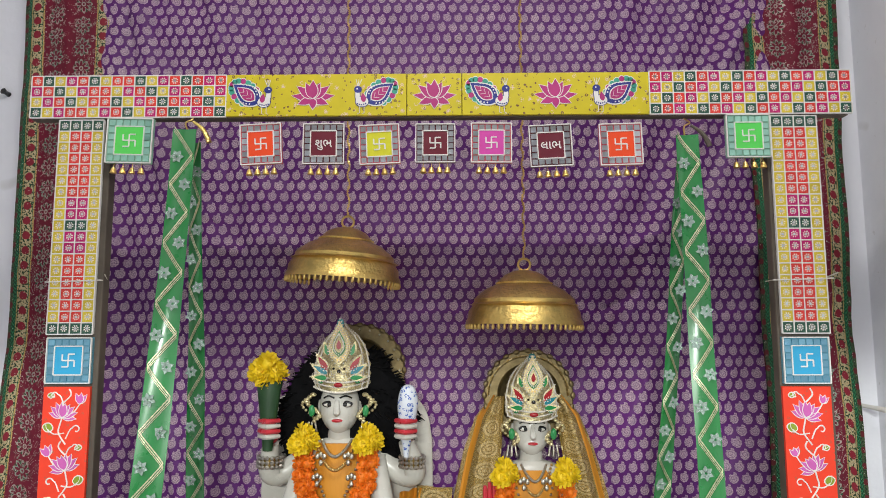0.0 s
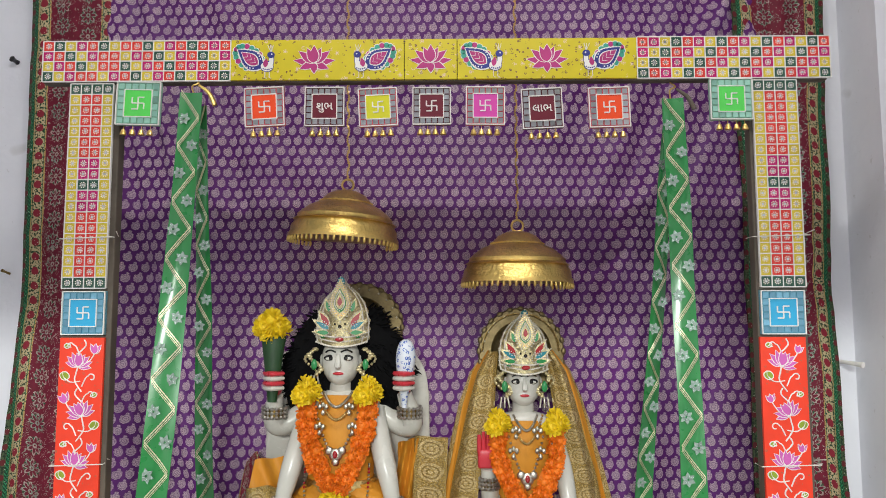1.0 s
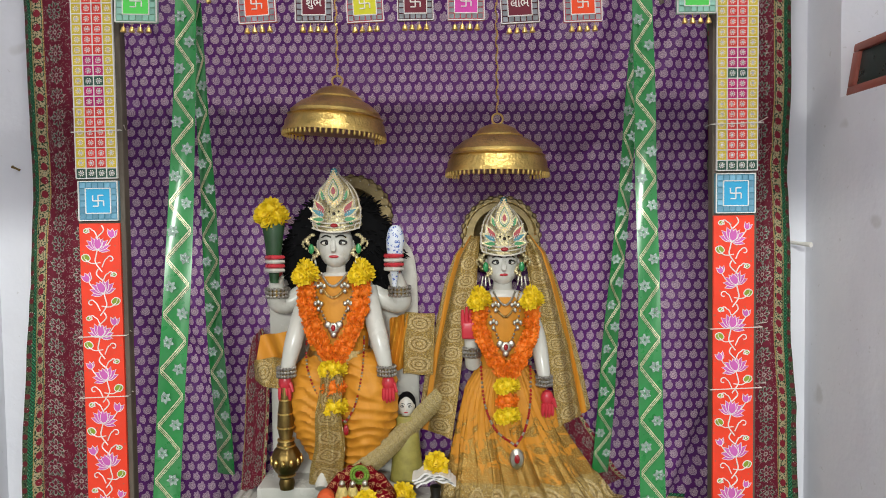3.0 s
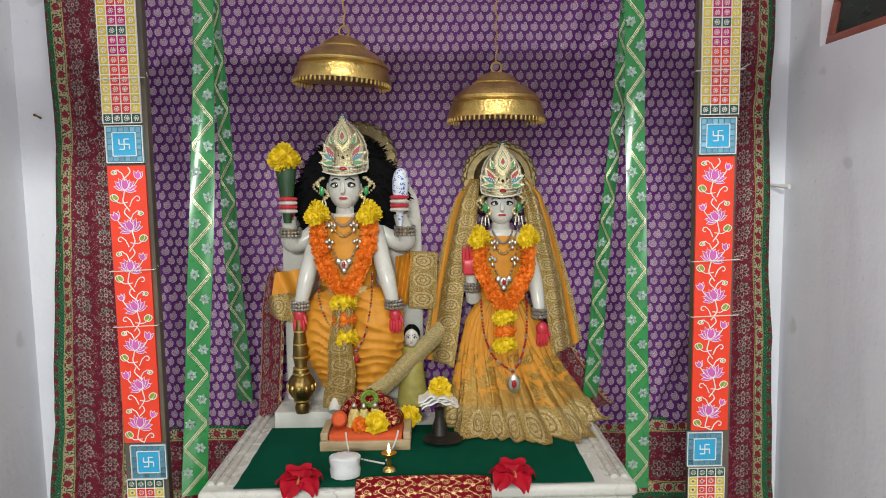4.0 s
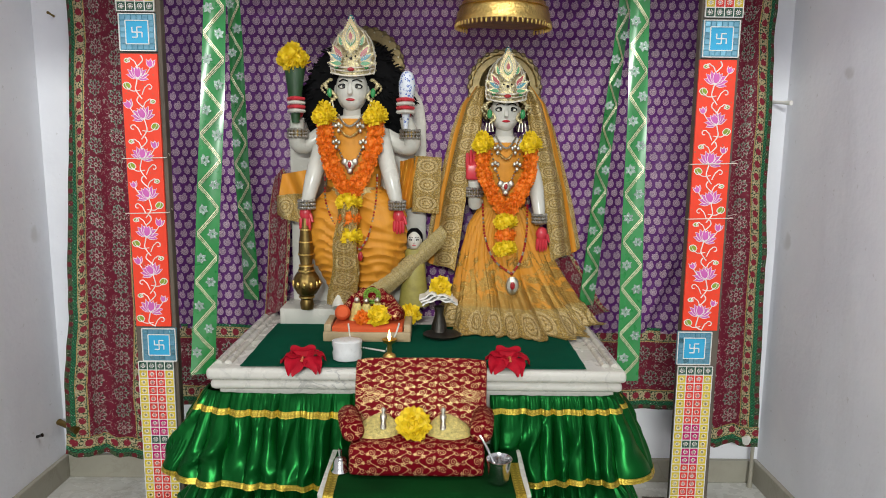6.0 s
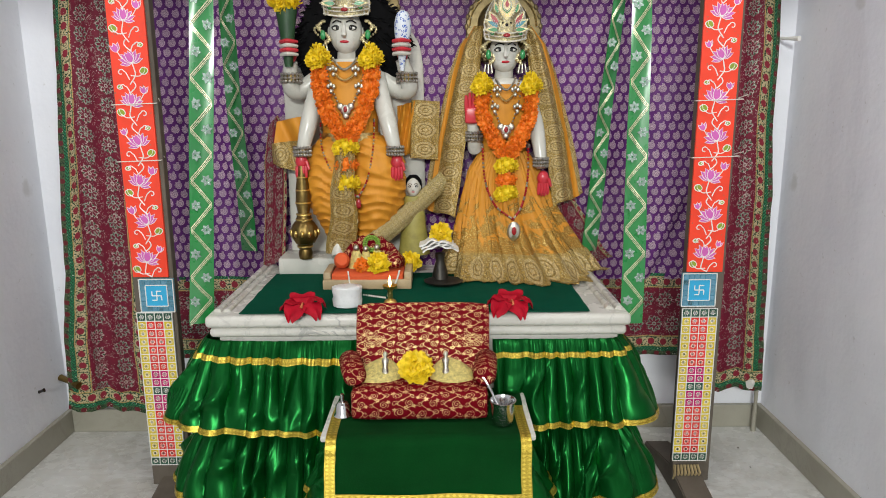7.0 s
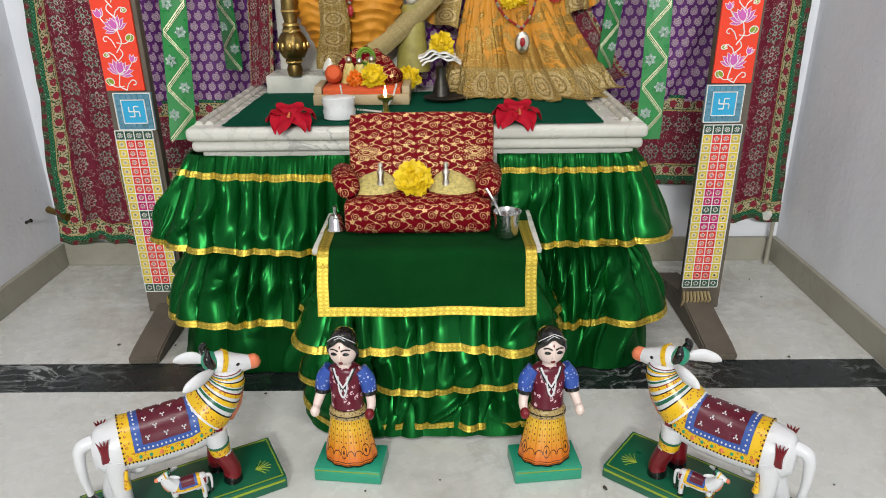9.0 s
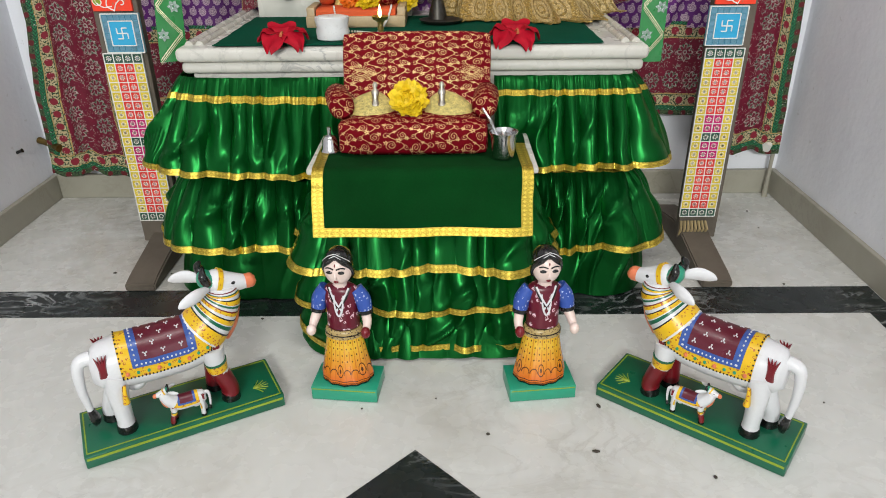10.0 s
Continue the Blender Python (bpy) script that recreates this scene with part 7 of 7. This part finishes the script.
def cow_bm(side, detail=True):
    """A painted toy cow, nose along +x; side is the one its calf stands on. List of (bmesh, slot)."""
    out = []
    keys = [(-0.165, 0.168, 0.020, 0.030), (-0.150, 0.172, 0.042, 0.045), (-0.105, 0.172, 0.050, 0.054), (-0.040, 0.168, 0.050, 0.053), (0.030, 0.170, 0.050, 0.053), (0.080, 0.182, 0.046, 0.056), (0.108, 0.195, 0.030, 0.045), (0.120, 0.20, 0.012, 0.025)]
    xs, zs, rys, rzs = zip(*keys)

    def path(x):
        return (x, 0.0, float(np.interp(x, xs, zs))), float(np.interp(x, xs, rys)), float(np.interp(x, xs, rzs))

    loops = []
    for p in spline([(x, z, 0) for x, z, _, _ in keys], 30):
        (_, ry, rz) = path(p.x)
        loops.append([(p.x, ry * math.sin(a), p.y + rz * math.cos(a)) for a in (2 * math.pi * i / 24 for i in range(24))])
    out.append((rings(loops), 0))
    neck = [(0.070, 0, 0.190), (0.105, 0, 0.222), (0.128, 0, 0.256), (0.132, 0, 0.282)]
    nr = [0.052, 0.047, 0.040, 0.031]
    npts = spline(neck, 60)
    nrad = [v.x for v in spline([(r, 0, 0) for r in nr], 60)]
    out.append((tube(npts, nrad, 22), 0))
    out.append((tube([(0.156, 0, 0.262), (0.150, 0, 0.228), (0.136, 0, 0.196), (0.118, 0, 0.165)], [0.011, 0.014, 0.018, 0.014], 12, 14), 6))
    if detail:
        band = [(3, 13, 2), (13, 14, 1), (17, 20, 5), (20, 21, 0), (21, 25, 2), (25, 26, 1), (29, 32, 2), (32, 33, 7), (36, 38, 5), (38, 39, 0), (39, 43, 2), (43, 44, 1), (47, 49, 2), (49, 50, 5), (53, 54, 7)]
        for a, b, c in band:
            out.append((tube(npts[a:b + 1], [r + 0.0014 for r in nrad[a:b + 1]], 22), c))
    body_count = len(out)
    # head, muzzle, eyes, horns, ears
    out.append((tube([(0.108, 0, 0.286), (0.128, 0, 0.290), (0.160, 0, 0.282), (0.195, 0, 0.276), (0.206, 0, 0.275)], [0.014, 0.026, 0.022, 0.015, 0.012], 18, 20), 0))
    out.append((tube([(0.196, 0, 0.276), (0.212, 0, 0.276), (0.220, 0, 0.277)], [0.0155, 0.0145, 0.007], 14, 8), 6))
    out.append((tube([(0.132, 0, 0.292), (0.142, 0, 0.288)], [0.0278, 0.0265], 18), 2))
    out.append((ball((0.112, 0, 0.300), (0.020, 0.027, 0.018), 14, 10), 9))
    for s in (-1, 1):
        out.append((ball((0.166, s * 0.0175, 0.288), (0.006, 0.004, 0.0038), 8, 6), 1))
        out.append((tube([(0.112, s * 0.018, 0.300), (0.104, s * 0.024, 0.318), (0.108, s * 0.016, 0.332)], [0.011, 0.010, 0.004], 10, 10), 1))
        out.append((tube([(0.110, s * 0.022, 0.290), (0.080, s * 0.045, 0.292), (0.052, s * 0.056, 0.288), (0.040, s * 0.060, 0.284)], [0.007, 0.014, 0.010, 0.002], 12, 14, 0.6), 0))
    out[body_count:] = [(moved(b, Matrix.Translation((0.125, 0, 0.288)) @ Matrix.Scale(0.99, 4) @ Matrix.Translation((-0.137, 0, -0.288))), c) for b, c in out[body_count:]]
    for s in (-1, 1):
        hoof, shin = (1, 7) if detail else (1, 0)
        for x, top, lean in ((0.082, 0.165, 0.012), (-0.118, 0.165, -0.018)):
            y = s * 0.026
            xb = x + lean + (0.012 if s == side else -0.012)
            out.append((tube([(x, y, top), (x + lean * 0.4, y, 0.115), (xb, y, 0.06), (xb, y, 0.044)], [0.028, 0.022, 0.018, 0.019], 14, 14), 0))
            if x > 0:
                out.append((tube([(x + lean * 0.45, y, 0.108), (xb, y, 0.06), (xb, y, 0.044)], [0.0215, 0.020, 0.021], 14, 8), 7))
                out.append((tube([(x + lean * 0.3, y, 0.126), (x + lean * 0.45, y, 0.108)], [0.0248, 0.0225], 14), 2))
                out.append((tube([(x + lean * 0.25, y, 0.131), (x + lean * 0.3, y, 0.126)], [0.0255, 0.0250], 14), 5))
            out.append((tube([(xb, y, 0.046), (xb, y, 0.0305)], [0.0205, 0.0225], 14), 1))
    out.append((tube([(-0.158, 0, 0.195), (-0.186, 0, 0.185), (-0.192, 0, 0.13), (-0.186, 0, 0.075)], [0.014, 0.013, 0.010, 0.007], 10, 18), 0))
    out.append((tube([(-0.187, 0, 0.080), (-0.182, 0, 0.055), (-0.184, 0, 0.040)], [0.008, 0.012, 0.004], 8, 8), 1))
    out.append((ball((-0.085, 0, 0.118), (0.026, 0.022, 0.018), 12, 8), 0))
    # saddle cloth in three layers, and red flame marks
    for u0, u1, a, g, c in ((-0.108, 0.082, 1.80, 0.0018, 2), (-0.084, 0.050, 1.42, 0.0034, 11), (-0.066, 0.032, 1.18, 0.0050, 10)):
        out.append((shell(path, u0, u1, -a, a, g), c))
    if detail:
        def dot(u, a, g, r, c):
            q, ry, rz = path(u)
            out.append((ball((q[0], (ry + g) * math.sin(a), q[2] + (rz + g) * math.cos(a)), r, 6, 4), c))
        for i in range(26):
            for a in (-1.78, 1.78):
                dot(-0.106 + i * 0.0074, a, 0.0030, 0.0021, 1)
        for i in range(20):
            a = -1.7 + 3.4 * i / 19
            for u in (-0.106, 0.080):
                dot(u, a, 0.0030, 0.0021, 1)
        for i in range(16):
            a = -1.32 + 2.64 * i / 15
            for u in (-0.076, 0.042):
                dot(u, a, 0.0046, 0.0022, 0)
        for i in range(14):
            for a in (-1.31, 1.31):
                dot(-0.074 + i * 0.0088, a, 0.0046, 0.0022, 0)
        for i in range(5):
            for j in range(7):
                if (i + j) % 2 == 0:
                    u, a = -0.054 + i * 0.0185, -0.99 + j * 0.33
                    for du, da in ((0, 0), (0.0032, 0.04), (-0.0032, 0.04), (0.0, -0.06)):
                        dot(u + du, a + da, 0.0058, 0.0020, 0)
        for i in range(9):
            for s in (-1, 1):
                dot(-0.096 + i * 0.021, s * 1.6, 0.0028, 0.0038 if i % 3 else 0.005, 9 if i % 3 else 6)
    for s in (-1, 1):
        for x, a, l in ((-0.140, 1.15, 0.044), (-0.118, 2.0, 0.044), (0.090, 1.9, 0.030)):
            c, ry, rz = path(x)
            for d in (-0.006, -0.002, 0.002, 0.006):
                z = c[2] + rz * math.cos(a)
                out.append((tube([(x + d, s * (ry * math.sin(a) + 0.001), z - l / 2), (x + d * 0.6, s * (ry * math.sin(a) + 0.0025), z), (x + d * 2.0, s * (ry * math.sin(a) - 0.004), z + l / 2)], [0.0036, 0.0042, 0.0008], 6, 6), 7))
        out.append((tube([(-0.108, s * 0.048, 0.145), (-0.112, s * 0.052, 0.125), (-0.112, s * 0.052, 0.108)], [0.003, 0.005, 0.008], 8, 8), 2))
    return out


def cow_toy(m, side, label):
    bms = cow_bm(side)
    # calf at the hind legs, looking up to its mother
    for b, c in cow_bm(-side, False):
        bms.append((moved(b, Matrix.Translation((0.000, side * 0.050, 0.0225)) @ pose(0, 0, 0, 0, 0, 180) @ Matrix.Scale(0.29, 4)), c))
    board = [(box(-0.192, 0.192, -0.073, 0.073, 0.0005, 0.030, 0.0025), 5)]
    for y in (-0.0735, 0.0735):
        board.append((box(-0.188, 0.188, y - 0.0006, y + 0.0006, 0.019, 0.024), 8))
    for y in (-0.066, 0.066):
        board.append((box(-0.186, 0.186, y - 0.0016, y + 0.0016, 0.0298, 0.0306), 8))
    for x in (-0.186, 0.186):
        board.append((box(x - 0.0012, x + 0.0012, -0.066, 0.066, 0.0298, 0.0306), 8))
    for k in range(7):
        a = radians(-60 + 20 * k)
        board.append((tube([(0.140, side * 0.022, 0.0302), (0.140 + 0.020 * math.cos(a), side * 0.022 + 0.014 * math.sin(a), 0.0305), (0.140 + 0.032 * math.cos(a), side * 0.022 + 0.026 * math.sin(a), 0.0302)], 0.001, 5, 8), 8))
    bms = [(moved(b, Matrix.Diagonal((0.88, 1.0, 1.0, 1.0))), c) for b, c in bms]
    o = own("cow_figure", join(*bms, *board), COWPAINTS, (0, 0, 0), label, "figurine", "painted cows on the floor")
    o.matrix_world = m


cow_toy(pose(0.620, 0.915, 0, 0, 0, 141.4), 1, "painted white wooden cow with calf on a green board")
cow_toy(pose(-0.441, 0.922, 0, 0, 0, 28.5), -1, "painted white wooden cow with calf on a green board")


def doll(m, side, label):
    """A painted wooden doll on a green block, facing -y."""
    wob = lambda a, z: 0.035 * math.cos(a * 12) * max(0, 1 - (z - 0.03) / 0.10)
    out = [(box(-0.071, 0.071, -0.046, 0.042, 0.0005, 0.030, 0.002), 9), (box(-0.068, 0.068, -0.0465, -0.0455, 0.024, 0.0262), 8)]
    out += [(loft([(0, 0, 0.148, 0.033, 0.026), (0, 0, 0.125, 0.038, 0.030), (0, 0, 0.08, 0.047, 0.036), (0, 0, 0.042, 0.055, 0.041), (0, 0, 0.0305, 0.050, 0.038)], 48, 24, wob), 10),
            (loft([(0, 0, 0.148, 0.0345, 0.0275), (0, -0.001, 0.143, 0.0385, 0.0305), (0, -0.001, 0.131, 0.0405, 0.0315)], 28, 6), 12), (loft([(0, -0.001, 0.1395, 0.0400, 0.0316), (0, -0.001, 0.1375, 0.0404, 0.0319)], 28), 1),
            (loft([(0, 0, 0.236, 0.014, 0.013), (0, 0, 0.230, 0.032, 0.020), (0, 0, 0.215, 0.037, 0.024), (0, 0, 0.185, 0.033, 0.027), (0, 0, 0.150, 0.034, 0.027)], 28, 20), 3),
            (loft([(0, -0.002, 0.255, 0.0125, 0.0125), (0, -0.002, 0.230, 0.015, 0.014)], 18), 11),
            (ball((0, -0.0075, 0.270), (0.0285, 0.0250, 0.0305), 20, 14), 11),
            (ball((0, 0.006, 0.280), (0.0290, 0.0280, 0.0275), 20, 14), 1), (ball((0, 0.000, 0.291), (0.0235, 0.0245, 0.0165), 20, 12), 1),
            (tube([(0, 0.028, 0.275), (0, 0.030, 0.24), (0, 0.030, 0.20)], [0.016, 0.018, 0.012], 10, 10), 1),
            (tube([(0, -0.031, 0.272), (0, -0.0345, 0.2635), (0, -0.031, 0.2605)], [0.0018, 0.0034, 0.002], 7, 6), 11),
            (ball((0, -0.0285, 0.2530), (0.0050, 0.0028, 0.0026), 8, 6), 7)]
    for s in (-1, 1):
        out.append((ball((s * 0.0110, -0.0298, 0.272), (0.0078, 0.0028, 0.0032), 10, 6), 1))
        out.append((tube([(s * 0.003, -0.0322, 0.2785), (s * 0.011, -0.0310, 0.2815), (s * 0.0195, -0.0265, 0.2790)], 0.0014, 5, 6), 1))
        out.append((tube([(s * 0.030, 0, 0.226), (s * 0.045, -0.002, 0.205), (s * 0.049, -0.006, 0.185)], [0.015, 0.0165, 0.015], 14, 10), 4))
        out.append((tube([(s * 0.049, -0.006, 0.187), (s * 0.050, -0.007, 0.180)], 0.0158, 14), 1))
        out.append((tube([(s * 0.049, -0.006, 0.184), (s * 0.055, -0.020, 0.168), (s * 0.056, -0.038, 0.160)], [0.0105, 0.0095, 0.0075], 12, 8), 11))
        out.append((ball((s * 0.056, -0.045, 0.159), (0.010, 0.011, 0.011), 10, 8), 7 if s == side else 11))
        out.append((tube([(s * 0.020, -0.014, 0.234), (s * 0.010, -0.024, 0.215), (-s * 0.006, -0.027, 0.190)], 0.0021, 6, 8), 0))
        out.append((tube([(s * 0.024, -0.012, 0.236), (s * 0.014, -0.0235, 0.214), (-s * 0.001, -0.0275, 0.196)], 0.0016, 6, 8), 1))
    for s in (-1, 1):
        out.append((tube([(0, -0.022, 0.3005), (s * 0.014, -0.0225, 0.2925), (s * 0.0245, -0.0125, 0.278), (s * 0.0265, -0.002, 0.262), (s * 0.022, 0.012, 0.248)], [0.005, 0.0075, 0.0065, 0.006, 0.005], 10, 16), 1))
        for d in (0.0, 0.006):
            out.append((tube([(0, -0.0262, 0.3035 + d * 0.6), (s * 0.014, -0.0275, 0.2965 + d), (s * 0.0275, -0.0155, 0.283 + d)], 0.0007, 5, 12), 0))
    out.append((ball((0, -0.0300, 0.2855), (0.0013, 0.002, 0.0034), 6, 5), 7))
    # necklace
    out.append((tube([(-0.010, -0.022, 0.222), (-0.007, -0.028, 0.195), (0, -0.030, 0.182), (0.007, -0.028, 0.195), (0.010, -0.022, 0.222)], 0.002, 6, 14), 0))
    out.append((loft([(0, 0, 0.0345, 0.0552, 0.0412), (0, 0, 0.0305, 0.0530, 0.0400)], 48, 4, wob), 1))
    o = own("doll", join(*out), PAINTS + [ENGO, ENSKIN, BELT], (0, 0, 0), label, "doll", "painted dolls on the floor")
    o.matrix_world = m @ Matrix.Diagonal((1, 1, 1.12, 1))


doll(pose(-0.109, 1.008, 0, 0, 0, -6), 1, "painted wooden doll in a yellow skirt on a green block")
doll(pose(0.304, 1.008, 0, 0, 0, 6), -1, "painted wooden doll in a yellow skirt on a green block")


# ---- small fixtures on the walls and crumbs on the floor ----
RUST = simple("dark_red_frame", (0.30, 0.085, 0.06), 0.5, var=0.25)
pic = thing("picture_frame", (XR + 0.1, 1.62, NZ0), "dark picture in a red-brown frame leaning in the niche", "picture frame")
m = pose(XR + 0.018, 1.668, NZ0 + 0.002, 0, 9, 0)
for y0, y1, z0, z1 in ((-0.255, 0.255, 0.0, 0.024), (-0.255, 0.255, 0.124, 0.148), (-0.255, -0.225, 0.0242, 0.1238), (0.225, 0.255, 0.0242, 0.1238)):
    part("frame_rail", moved(box(-0.010, 0.012, y0, y1, z0, z1, 0.003), m), RUST, pic)
part("picture", moved(box(0.0, 0.006, -0.2248, 0.2248, 0.0244, 0.1236), m), simple("dark_print", (0.02, 0.03, 0.028), 0.3, var=0.5, scale=9), pic, smooth=False)


def peg(name, at, to, r, mat, label, cat):
    o = own(name, tube([at, [(a + b) / 2 for a, b in zip(at, to)], to], [r, r * 0.8, r * 1.2], 10, 8), mat, at, label, cat)


peg("wall_hook", (1.205, 2.12, 1.392), (1.245, 2.03, 1.384), 0.007, WHITE, "white wall hook beside the drape", "hook")
peg("wall_nail", (-1.225, 2.12, 1.650), (-1.230, 2.092, 1.658), 0.004, OLDBRASS, "bent rusty nail in the wall", "nail")
peg("wall_nail", (-1.235, 2.12, 2.300), (-1.239, 2.098, 2.304), 0.008, BLACKPAINT, "dark nail end in the wall", "nail")
peg("wall_nail", (-1.30, 1.95, 0.225), (-1.28, 1.95, 0.232), 0.006, BLACKPAINT, "dark nail in the side wall", "nail")
peg("pipe_stub", (1.245, 2.10, 0.205), (1.195, 2.055, 0.185), 0.014, WHITE, "short white pipe stub by the skirting", "pipe")
peg("pipe_stub", (1.232, 2.07, 0.20), (1.232, 2.07, 0.0), 0.008, SKIRTING, "thin grey pipe running down to the floor", "pipe")
peg("wall_bracket", (-1.295, 2.08, 0.225), (-1.215, 2.05, 0.205), 0.012, OLDBRASS, "rusty bracket stub low on the wall", "bracket")
rnd = random.Random(5)
crumbs = []
for k in range(46):
    x, y = rnd.uniform(-1.2, 1.15), rnd.uniform(0.5, 2.0)
    s = rnd.uniform(0.0012, 0.0045)
    crumbs.append(moved(ball((0, 0, s * 0.5), (s * rnd.uniform(1, 2.4), s, s * 0.5), 6, 4), pose(x, y, 0.0, 0, 0, rnd.uniform(0, 180))))
own("floor_crumbs", join(*crumbs), simple("crumb", (0.05, 0.04, 0.03), 0.8, var=0.5), (0, 1.2, 0), "scattered dark crumbs on the marble floor", "debris", kind="stuff")
